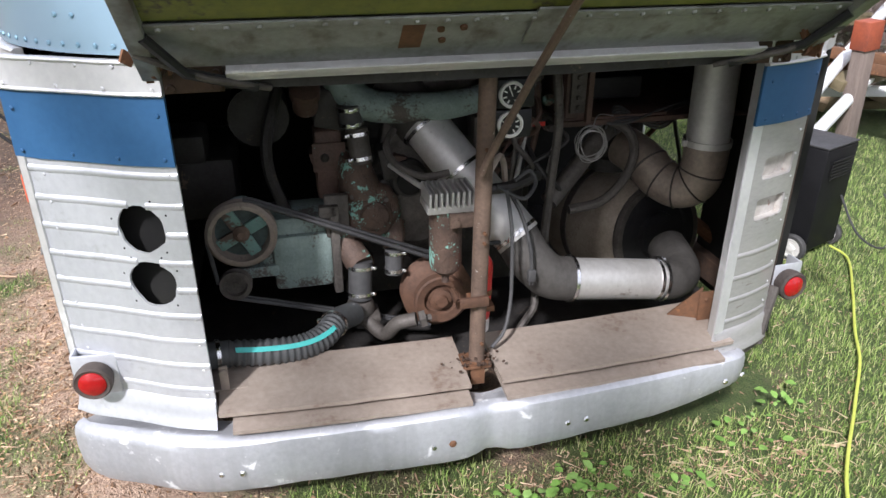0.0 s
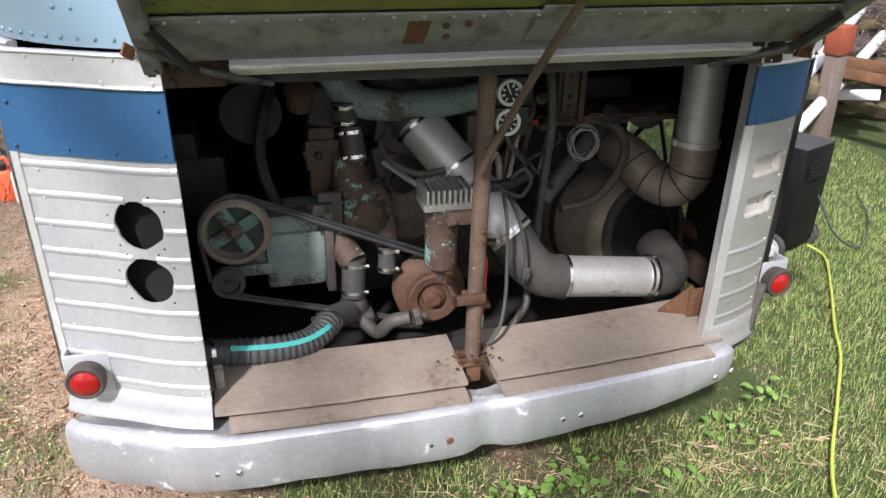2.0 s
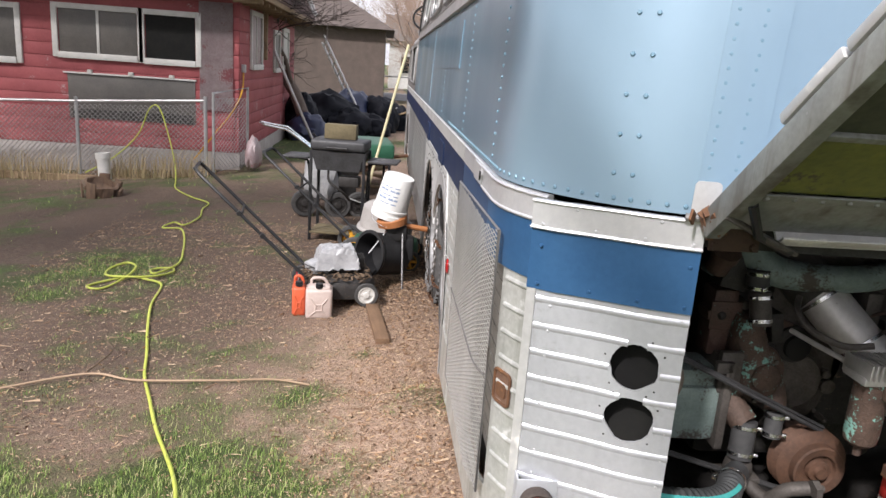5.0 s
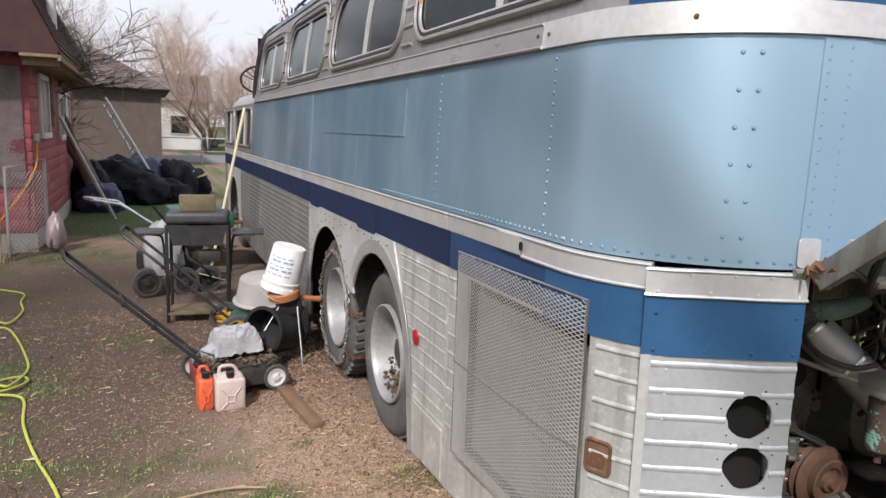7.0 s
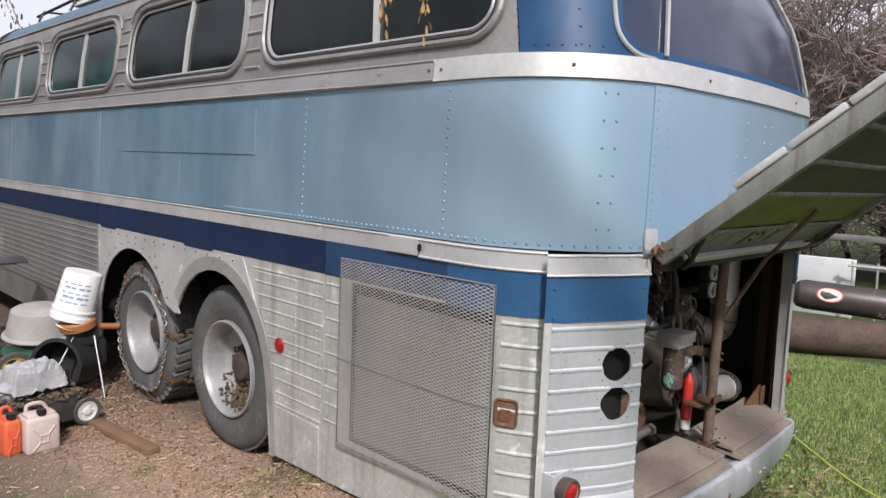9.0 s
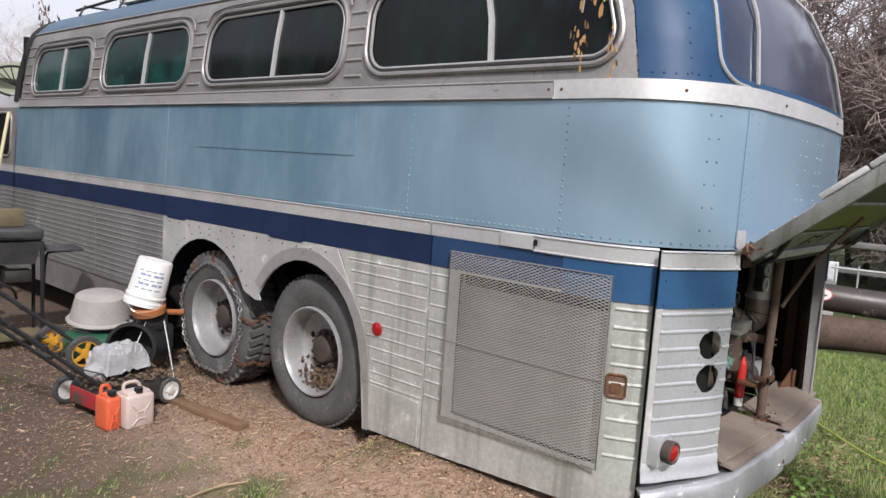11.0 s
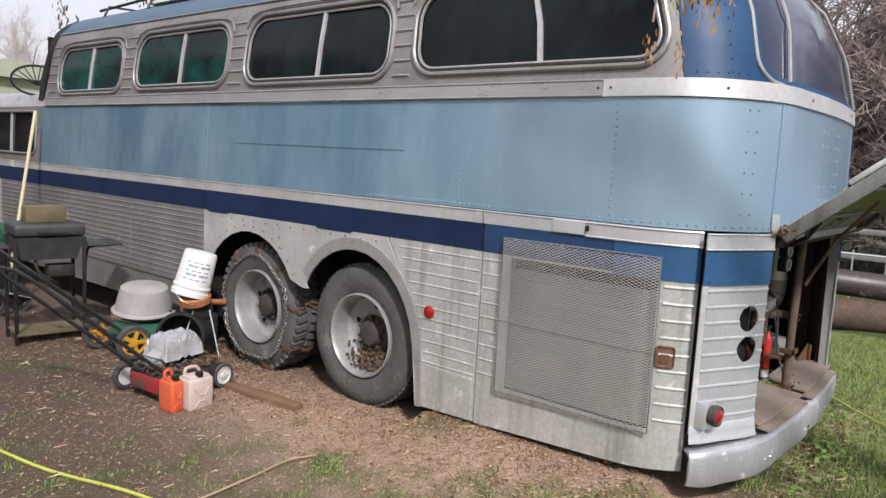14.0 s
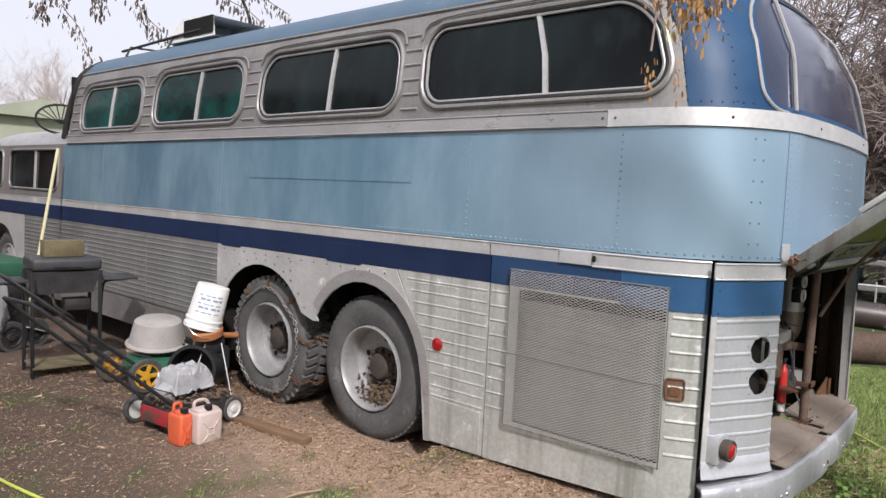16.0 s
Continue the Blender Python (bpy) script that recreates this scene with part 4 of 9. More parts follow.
for s_ in (-1, 1):
    u0, u1 = (-SEAM + 0.004, -OPEN) if s_ < 0 else (OPEN_FAR, END_FAR)
    pm = "alu_panel" if s_ < 0 else "alu_belt"
    cp = part("corner_panel", hyp(lambda b: corner(b, s_)), pm, coach, "pale ribbed corner panel with two cut holes" if s_ < 0 else "pale corner panel with two open lamp recesses")
    ribs_on(cp, pm, corner_ribs(s_, u0, u1), 0, 0.0042, 0.010, 0.05)
    if s_ < 0:
        part("screw_holes", hyp(lambda b: rivets(b, [(cu + 0.08 * math.cos(a), cz + 0.085 * math.sin(a)) for cu, cz in ((-0.915, 1.055), (-0.912, 0.903)) for a in (0.5, 1.1, 2.2, 2.9, 3.9, 5.5)], 0.0035, -0.0005)), "dark", cp, kind="stuff")
    def apron(b):
        us = list(np.linspace(u0, u1, 9))
        rows = [[b.verts.new(B(u, z, o)) for u in us] for z, o in ((0.545, 0.0), (0.537, 0.006), (0.50, 0.009), (0.472, 0.016), (0.460, 0.022), (0.455, 0.022), (0.457, 0.012))]
        for a, c in zip(rows, rows[1:]):
            for k in range(8):
                b.faces.new((a[k], a[k + 1], c[k + 1], c[k]))
    part("apron", hyp(apron), pm, cp)
    part("corner_band", hyp(lambda b: sheet(b, rect(u0 - 0.0, u1 + 0.0, 1.222, 1.388), off=0.007, thick=0.01)), "band", cp, "blue painted band")
    part("corner_strip", hyp(lambda b: (sheet(b, rect(u0, u1, 1.389, 1.47), off=0.012, thick=0.014), rib(b, u0, u1, 1.465, 0.012, 0.006, 0.005), rib(b, u0, u1, 1.394, 0.012, 0.006, 0.005))), "alu", cp)
    bm = bmesh.new()
    ev = line((u0 + 0.06, 0.515), (u1 - 0.02, 0.515), 6) + line((u1 - 0.018 if s_ < 0 else u0 + 0.018, 0.56), (u1 - 0.018 if s_ < 0 else u0 + 0.018, 1.2), 9) + line((u0 + 0.065 if s_ < 0 else u1 - 0.03, 0.6), (u0 + 0.065 if s_ < 0 else u1 - 0.03, 1.18), 9)
    rivets(bm, ev, 0.0045, 0.001)
    rivets(bm, line((u0 + 0.03, 1.405), (u1 - 0.02, 1.405), 4) + line((u0 + 0.1, 1.455), (u1 - 0.1, 1.455), 3), 0.006, 0.013)
    part("screws", bm, "alu", cp, kind="stuff")
    part("band_rivets", hyp(lambda b: rivets(b, line((u0 + 0.03, 1.24), (u1 - 0.02, 1.24), 4) + line((u0 + 0.03, 1.345), (u1 - 0.02, 1.345), 2), 0.006, 0.008)), "band", cp, kind="stuff")
    # the far corner's edge folds back into the opening
    def flange(b):
        ends = [(B(u0, z, 0.003), B(u0, z, 0.003) + Vector((0.012 + 0.015 * (z - 0.5), 0.055 + 0.02 * (z - 0.5), 0))) for z in (0.5, 1.22, 1.43)]
        for (p, r_), (p2, r2) in zip(ends, ends[1:]):
            o = Vector((0.006, 0, 0))
            v = [b.verts.new(w) for w in (p, r_, r2, p2, p + o, r_ + o, r2 + o, p2 + o)]
            for f in ((0, 1, 2, 3), (7, 6, 5, 4), (0, 4, 5, 1), (1, 5, 6, 2), (2, 6, 7, 3), (3, 7, 4, 0)):
                b.faces.new([v[i] for i in f])
    if s_ < 0:
        part("edge_strip", hyp(lambda b: sheet(b, rect(u0, u0 + 0.026, 0.5, 1.222), off=0.004, thick=0.006)), "alu_dull", cp)
    else:
        part("edge_flange", hyp(flange), "alu_dull", cp, "flat aluminium edge flange")
        part("edge_strip", hyp(lambda b: sheet(b, rect(u0 - 0.004, u0 + 0.03, 0.5, 1.222), off=0.004, thick=0.006)), "alu", cp)
    # round tail lamp on a bent bracket
    c = B(-1.095, 0.60, 0.045) if s_ < 0 else B(1.07, 0.622, 0.035)
    d = Vector((s_ * 0.06, -1, 0)).normalized()
    lm = Matrix.Translation(c) @ d.to_track_quat("Z", "Y").to_matrix().to_4x4()
    tl = part("tail_lamp", hyp(lambda b: lathe(b, [(0.047, -0.02), (0.051, 0.0), (0.051, 0.02), (0.046, 0.026), (0.038, 0.021)], lm, 28)), "rust_hub", coach, "round red tail lamp in a rusty rim")
    part("lens", hyp(lambda b: lathe(b, [(0.039, 0.014), (0.036, 0.024), (0.026, 0.031), (0.0, 0.035)], lm, 28)), "lens", tl, "red ribbed glass")
    part("bracket", hyp(lambda b: (box(b, -0.06, 0.06, -0.065, 0.065, -0.028, -0.022, 0.004, lm), box(b, -0.06, -0.054, -0.065, 0.065, -0.09, -0.025, 0.002, lm), box(b, 0.054, 0.06, -0.065, 0.065, -0.09, -0.025, 0.002, lm))), "alu_panel", tl, "bent grey lamp bracket")
M["recess"] = mat("dusty_lamp_recess", (0.55, 0.53, 0.5), (0.4, 0.37, 0.34), 0.5, 0.2, 12, 60, 0.1, stain=(0.25, 0.12, 0.08), stain_at=0.58, stain_scale=18)
# inner side of the lamp recesses
for z0 in (1.045, 0.913):
    part("lamp_recess", hyp(lambda b: (sheet(b, rect(0.79, 0.95, z0, z0 + 0.078), off=-0.026, thick=0.004), sheet(b, rect(0.79, 0.80, z0, z0 + 0.078), off=-0.006, thick=0.02), sheet(b, rect(0.94, 0.95, z0, z0 + 0.078), off=-0.006, thick=0.02), sheet(b, rect(0.79, 0.95, z0 - 0.004, z0 + 0.004), off=-0.006, thick=0.02))), M["recess"], coach, "pale dusty empty lamp recess with rust")

# bracket and strut that hang below the far corner
part("bumper_bracket", hyp(lambda b: (sheet(b, rect(0.86, 1.0, 0.41, 0.47), off=0.0, thick=0.006, du=0.03), tube(b, [B(1.03, 0.62, 0.0), B(0.985, 0.52, 0.0), B(0.96, 0.43, 0.002)], 0.02, 10), tube(b, [B(0.83, 0.45, 0.0), B(0.84, 0.38, 0.01), B(0.82, 0.34, 0.0)], 0.014, 6))), "grime_light", coach, "grey strut and bent bracket where the bumper ends")

# bumper: a bent channel round the tail
def ramp_z(u, keys):
    return float(np.interp(u, [k[0] for k in keys], [k[1] for k in keys]))
B_TOP = [(-1.22, 0.43), (-1.1, 0.438), (-0.8, 0.447), (0.0, 0.466), (0.84, 0.478)]
B_LOW = [(-1.22, 0.245), (-1.1, 0.235), (-0.8, 0.255), (0.0, 0.272), (0.5, 0.30), (0.84, 0.355)]
def bumper(b):
    us = list(np.linspace(-1.185, 0.835, 61))
    pr = [(0.92, -0.045), (0.955, 0.016), (1.0, 0.036), (0.985, 0.054), (0.93, 0.066), (0.82, 0.071), (0.45, 0.072), (0.16, 0.066), (0.05, 0.054), (0.0, 0.03), (0.02, 0.012), (0.13, 0.05), (0.87, 0.054), (0.93, -0.03)]
    rows = []
    for i, u in enumerate(us):
        k = sm(-1.20, -1.13, u)
        dent = 0.011 * noise.noise(Vector((u * 3, 0, 5))) - 0.03 * math.exp(-((u + 0.03) / 0.045) ** 2) + 0.006 * noise.noise(Vector((u * 9, 0, 2))) - 0.02 * (1 - k) - 0.02 * sm(0.79, 0.835, u)
        lo, hi = ramp_z(u, B_LOW), ramp_z(u, B_TOP)
        rows.append([b.verts.new(B(u, lo + (hi - lo) * f, o + (dent if o > 0.02 else 0)) + Vector((0, 0, 0.5 * dent if f > 0.8 else 0.004 * noise.noise(Vector((u * 7, f, 1)))))) for f, o in pr])
    for a, c in zip(rows, rows[1:]):
        for j in range(len(pr)):
            b.faces.new((a[j], a[(j + 1) % len(pr)], c[(j + 1) % len(pr)], c[j]))
    b.faces.new(rows[0]), b.faces.new(rows[-1][::-1])
M["bumper"] = mat("dented_painted_bumper", (0.56, 0.575, 0.605), (0.41, 0.422, 0.45), 0.45, 0.5, 2.4, 60, 0.2, stain=(0.66, 0.67, 0.68), stain_at=0.59, stain_soft=0.05, stain_scale=13, stain_metal=0.1, streak=(0.4, 0.41, 0.43), grain=0.35)
bump = part("bumper", hyp(bumper), "bumper", coach, "dented silver bumper, scuffed and scratched")
bm = bmesh.new()
for u in (-0.79, -0.74, -0.21, 0.20, 0.26, 0.74, 0.80):
    rivets(bm, [(u, 0.45 * ramp_z(u, B_TOP) + 0.55 * ramp_z(u, B_LOW))], 0.011, 0.074)
part("bumper_bolts", bm, "chrome", bump, kind="stuff")
bm = bmesh.new()
rivets(bm, [(-0.155, 0.36)], 0.014, 0.074)
part("rusty_bolt", bm, "rust", bump)

# sill plates of the engine opening
def sill(b, x0, x1, y0, y1, za, zb, t=0.012, n=10, wav=0.004):
    top = []
    for j, y in enumerate((y0, (y0 + y1) / 2, y1)):
        top.append([b.verts.new((x0 + (x1 - x0) * i / n, y + 0.03 * (((x0 + (x1 - x0) * i / n) / 0.8) ** 2), za + (zb - za) * j / 2 + wav * noise.noise(Vector((i * 0.7 + x0, j, 2))))) for i in range(n + 1)])
    bot = [[b.verts.new(v.co - Vector((0, 0, t))) for v in r] for r in top]
    for a, c in zip(top, top[1:]):
        for i in range(n):
            b.faces.new((a[i], a[i + 1], c[i + 1], c[i]))
    for a, c in zip(bot, bot[1:]):
        for i in range(n):
            b.faces.new((a[i + 1], a[i], c[i], c[i + 1]))
    for r0, r1 in ((top[0], bot[0]), (top[-1], bot[-1])):
        for i in range(n):
            b.faces.new((r0[i], r0[i + 1], r1[i + 1], r1[i]))
    for e in (0, -1):
        for a, c, d, f in zip(top, top[1:], bot, bot[1:]):
            b.faces.new((a[e], c[e], f[e], d[e]))
part("sill_plate", hyp(lambda b: sill(b, -0.80, -0.085, -0.04, 0.20, 0.513, 0.53)), "sill", coach, "dusty rust-stained sill plate")
part("sill_plate", hyp(lambda b: sill(b, 0.01, 0.80, -0.04, 0.20, 0.513, 0.53)), "sill", coach, "dusty rust-stained sill plate")
part("bumper_shelf", hyp(lambda b: sill(b, -0.765, -0.09, -0.078, 0.06, 0.479, 0.492)), "sill", coach, "dusty ledge behind the bumper")
part("bumper_shelf", hyp(lambda b: sill(b, 0.015, 0.75, -0.078, 0.06, 0.479, 0.492)), "sill", coach, "dusty ledge behind the bumper")
# engine bay: lintel, ceiling, bulkhead, sides; their shade is put into near-black colour
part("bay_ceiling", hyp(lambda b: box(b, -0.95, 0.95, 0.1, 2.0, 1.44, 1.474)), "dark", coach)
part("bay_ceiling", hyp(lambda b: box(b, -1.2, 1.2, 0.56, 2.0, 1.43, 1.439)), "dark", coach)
part("lintel", hyp(lambda b: sheet(b, rect(-0.80, 0.80, 1.40, 1.476), off=-0.012, thick=0.05)), "grime", coach, "dark frame over the engine opening")
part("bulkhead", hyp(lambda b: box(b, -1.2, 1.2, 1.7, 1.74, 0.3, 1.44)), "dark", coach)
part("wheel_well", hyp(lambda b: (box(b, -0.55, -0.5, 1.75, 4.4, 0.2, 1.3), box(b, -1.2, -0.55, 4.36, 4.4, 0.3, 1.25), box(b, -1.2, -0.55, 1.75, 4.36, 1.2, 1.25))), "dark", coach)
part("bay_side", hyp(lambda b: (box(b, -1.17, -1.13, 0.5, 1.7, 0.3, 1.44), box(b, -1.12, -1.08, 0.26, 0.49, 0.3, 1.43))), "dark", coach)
# plate added below the engine so lit ground doesn't brighten the bay
part("bay_floor", hyp(lambda b: box(b, -1.15, 1.12, 0.42, 1.72, 0.30, 0.31, 0.003)), "grime", coach, "dark plate added under the engine")
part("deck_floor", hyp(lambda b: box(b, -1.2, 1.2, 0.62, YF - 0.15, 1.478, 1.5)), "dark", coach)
part("cross_frame", hyp(lambda b: (box(b, -0.5, -0.42, 1.9, 9, 0.5, 0.6), box(b, 0.42, 0.5, 1.9, 11, 0.5, 0.6), box(b, -0.5, 0.5, 1.9, 2.1, 0.35, 0.55))), "dark", coach)
# the far side, plain: open where the engine door is lifted
part("far_side", hyp(lambda b: sheet(b, rect(-uy(1.5), -uy(YF - 0.05), 0.35, 1.475), off=0, thick=0.012)), "alu_dull", coach, "fluted far side")
# near-black panels added where the far side is only dark
part("far_upper_door", hyp(lambda b: (box(b, 1.17, 1.20, 0.62, 1.5, 1.10, 1.43, 0.004), box(b, 1.08, 1.2, 0.50, 0.64, 1.12, 1.43, 0.004))), "dark", coach)
part("shelf_edge", hyp(lambda b: box(b, 0.36, 1.18, 0.56, 1.5, 1.085, 1.105, 0.004)), "brown_cast", coach, "red-brown shelf over the open side")
part("side_stay", hyp(lambda b: tube(b, [(1.0, 0.9, 1.1), (1.12, 0.95, 0.8), (1.2, 1.02, 0.45)], 0.009, 6)), "black", coach, "thin black stay rod")
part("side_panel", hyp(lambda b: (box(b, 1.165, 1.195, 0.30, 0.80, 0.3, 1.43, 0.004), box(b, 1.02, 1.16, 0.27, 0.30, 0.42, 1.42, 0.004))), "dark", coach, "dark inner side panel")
part("side_sill", hyp(lambda b: box(b, 1.12, 1.2, 0.5, 1.5, 0.36, 0.46, 0.006)), "rust_dark", coach, "rusty sill of the open side")
part("corner_stay", hyp(lambda b: box(b, 0.985, 1.025, 0.20, 0.26, 0.45, 1.44, 0.005)), "rust_dark", coach, "rust-brown inner post")
part("far_strip", hyp(lambda b: sheet(b, rect(END_FAR + 0.01, -uy(1.49), 1.40, 1.475), off=0, thick=0.012)), "alu_dull", coach)
part("far_post", hyp(lambda b: sheet(b, rect(END_FAR + 0.008, END_FAR + 0.06, 0.44, 1.39), off=-0.012, thick=0.03)), "rust_dark", coach, "rusty frame post")
# backing sheets added behind the corners so holes and gaps stay dark
part("dark_backing", hyp(lambda b: sheet(b, rect(-1.19, -0.835, 0.48, 1.42), off=-0.06, thick=0.01)), "dark", coach)
part("dark_backing", hyp(lambda b: sheet(b, rect(0.78, 1.2, 0.46, 1.40), off=-0.062, thick=0.01)), "rust_dark", coach, "rusty dark backing sheet behind the corner")


# ---- wheels of the coach ----
def spoke_ring(b, n, r, h0, h1, rad, m):
    for k in range(n):
        a = 2 * math.pi * k / n
        lathe(b, [(rad, h0), (rad, h1), (rad * 0.6, h1 + 0.004), (0, h1 + 0.004)], m @ Matrix.Translation((r * math.cos(a), r * math.sin(a), 0)), 6)


OUT = Matrix.Rotation(radians(-90), 4, "Y")


def wheel(y, z, x, lugs, steer=False, R=0.49):
    m = Matrix.Translation((x, y, z)) @ OUT
    w = part("wheel", hyp(lambda b: lathe(b, [(0.30, -0.262), (0.40, -0.27), (0.455, -0.255), (R - 0.008, -0.225), (R, -0.14), (R - 0.006, -0.045), (0.462, -0.014), (0.43, 0.0), (0.39, 0.006), (0.345, 0.0), (0.30, -0.016), (0.285, -0.04)], m, 56, False)), "rubber_dusty", coach, "worn black truck tyre on a silver rim")
    bm = bmesh.new()
    n = 44 if lugs else 64
    for k in range(n):
        for s_ in (0, 1):
            a = 2 * math.pi * (k + 0.5 * s_) / n
            q = m @ Matrix.Rotation(a, 4, "Z")
            if lugs:
                box(bm, R - 0.04, R + 0.012, -0.02, 0.02, -0.115 if s_ else -0.25, -0.02 if s_ else -0.15, 0, q @ Matrix.Rotation(radians(12 if s_ else -12), 4, "X"))
            else:
                box(bm, R - 0.03, R + 0.004, -0.016, 0.016, -0.085 if s_ else -0.23, -0.04 if s_ else -0.19, 0, q)
    part("tread", bm, "rubber_dusty", w, kind="stuff")
    dish = [(0.292, -0.03), (0.290, 0.0), (0.281, 0.004), (0.274, -0.004), (0.266, -0.03), (0.260, -0.09), (0.252, -0.135), (0.225, -0.158), (0.17, -0.166), (0.13, -0.16), (0.12, -0.155)]
    if steer:
        dish = [(0.292, -0.03), (0.290, 0.0), (0.281, 0.004), (0.272, -0.004), (0.255, -0.03), (0.23, -0.02), (0.17, 0.01), (0.12, 0.02)]
    h = dish[-1][1]
    rim = part("rim", hyp(lambda b: lathe(b, dish + [(0.118, h - 0.01)], m, 48, False)), "rim", w, "silver-painted steel rim, dirty inside")
    part("hub", hyp(lambda b: (lathe(b, [(0.12, h - 0.01), (0.132, h + 0.02), (0.10, h + 0.026), (0.082, h + 0.07), (0.05, h + 0.082), (0, h + 0.082)], m, 28), spoke_ring(b, 10, 0.112, h + 0.02, h + 0.05, 0.013, m))), "rust_hub", rim, "rusty grimy hub with studs")
    for k in range(5):
        part("hand_hole", hyp(lambda b: lathe(b, [(0.022, h + 0.004), (0.018, h + 0.006), (0, h + 0.006)], m @ Matrix.Rotation(k * math.pi * 0.4, 4, "Z") @ Matrix.Translation((0.185, 0, -0.0095)), 10)), "dark", rim)
    return w


w_rear = wheel(2.49, 0.525, -1.19, False)
w_mid = wheel(3.66, 0.525, -1.19, True)
wheel(9.62, 0.515, -1.16, False, True, 0.485)
for y in (2.49, 3.66):
    part("inner_tyre", hyp(lambda b: lathe(b, [(0.3, -0.27), (0.44, -0.26), (0.485, -0.2), (0.485, -0.07), (0.44, -0.01), (0.3, 0)], Matrix.Translation((-0.86, y, 0.525)) @ OUT, 32)), "rubber", coach)
    part("axle", hyp(lambda b: tube(b, [(-1.0, y, 0.525), (0.9, y, 0.525)], 0.07, 12)), "grime", coach)
    for s_, m_ in ((1, 0.0),):
        part("far_wheel", hyp(lambda b: lathe(b, [(0.2, -0.27), (0.44, -0.26), (0.485, -0.2), (0.485, -0.07), (0.44, -0.01), (0.2, 0)], Matrix.Translation((1.17, y, 0.525)) @ OUT, 32)), "rubber", coach)
# leaves and dirt lying in the rim of the bare wheel
bm = bmesh.new()
q = random.Random(4)
for k in range(420):
    a, r = q.gauss(-103, 30), 0.255 - abs(q.gauss(0, 0.085))
    h = -0.165 + 0.13 * q.random() * min(1, max(0.1, (r - 0.05) / 0.2))
    p = Matrix.Translation((-1.19, 2.49, 0.525)) @ OUT @ Matrix.Rotation(0, 4, "Z") @ Vector((0, 0, 0))
    c = Vector((-1.19 - h - 0.0, 2.49 + r * math.cos(radians(a)), 0.525 + r * math.sin(radians(a))))
    box(bm, -0.012, 0.012, -0.008, 0.008, -0.003, 0.003, 0, Matrix.Translation(c) @ Euler((q.uniform(0, 6), q.uniform(0, 6), q.uniform(0, 6))).to_matrix().to_4x4())
M["litter"] = mat("dry_leaf_litter", (0.15, 0.1, 0.06), (0.06, 0.042, 0.028), 0.9, 0, 9, 60, 0.2)
part("leaf_litter", bm, "litter", w_rear, "dry leaves caught in the rim", kind="stuff")

# snow chain on the forward tandem wheel
def link(b, c, d, side, L=0.032, W=0.014, r=0.0032):
    d, side = d.normalized(), side.normalized()
    pts = [c + d * (L * 0.5 * math.cos(t)) * 1.1 + side * (W * math.sin(t)) for t in [k * math.pi / 4 for k in range(8)]]
    tube(b, pts, r, 4, closed=True)
def chain(b, pts, r=0.0034):
    for i, (p, q_) in enumerate(zip(pts, pts[1:])):
        d = q_ - p
        s1 = d.cross(Vector((0.3, 0.8, 0.5))).normalized()
        link(b, (p + q_) / 2, d, s1 if i % 2 else d.cross(s1), d.length * 1.12, 0.011, r)
C = Vector((-1.19, 3.66, 0.525))
def rim_pt(a, r, x):
    return C + Vector((x, r * math.cos(a), r * math.sin(a)))
n_ = 84
ring = []
for k in range(n_ + 1):
    a = 2 * math.pi * k / n_
    ring.append(rim_pt(a, 0.405 + 0.012 * math.sin(5 * a), -0.02 - 0.006 * math.sin(9 * a)))
tc_ = thing("tyre_chain", "rusty steel snow chain wrapped round a bus tyre", "chain")
part("side_chain", hyp(lambda b: chain(b, ring, 0.0045)), "alu_grey", tc_)
for k in range(9):
    a = 2 * math.pi * (k + 0.3) / 9
    pts = [rim_pt(a + 0.05 * math.sin(j * 1.3 + k), rr_, xx) for j, (rr_, xx) in enumerate([(0.405, -0.016), (0.435, -0.014), (0.462, -0.004), (0.488, 0.02), (0.51, 0.045), (0.51, 0.08), (0.51, 0.12), (0.51, 0.16), (0.51, 0.2), (0.505, 0.23), (0.48, 0.262)])]
    part("cross_chain", hyp(lambda b: chain(b, [p for p in bez(pts, 20)][::1], 0.0045)), "rust", tc_)

# ---- raised engine hatch ----
HA = radians(39)
HM = Matrix(((1, 0, 0, 0), (0, -math.cos(HA), -math.sin(HA), -0.035), (0, math.sin(HA), -math.cos(HA), 1.47), (0, 0, 0, 1)))
def hp(x, y, z):
    return HM @ Vector((x, y, z))
hatch = part("engine_hatch", hyp(lambda b: (box(b, -0.82, 0.82, 0.0, 1.0, -0.034, -0.026, 0, HM),)), "alu_panel", coach, "raised ribbed aluminium engine hatch, olive and rusty underneath")
for k in range(8):
    part("rib", hyp(lambda b: tube(b, [hp(-0.82, 0.12 + 0.105 * k, -0.035), hp(0.82, 0.12 + 0.105 * k, -0.035)], 0.009, 6)), "alu_panel", hatch)
part("hatch_channel", hyp(lambda b: box(b, -0.835, -0.795, -0.01, 1.01, -0.03, 0.035, 0.004, HM)), "flap", hatch)
part("hatch_channel", hyp(lambda b: box(b, 0.795, 0.835, -0.01, 1.01, -0.03, 0.035, 0.004, HM)), "flap", hatch)
part("hatch_edge", hyp(lambda b: box(b, -0.795, 0.795, 0.97, 1.01, -0.03, 0.03, 0.004, HM)), "flap", hatch)
part("hinge_strip", hyp(lambda b: (box(b, -0.66, 0.66, -0.005, 0.004, 0.0, 0.045, 0.001, HM), box(b, -0.66, 0.66, 0.004, 0.03, 0.038, 0.045, 0.001, HM))), "alu_dull", hatch, "bright aluminium angle")
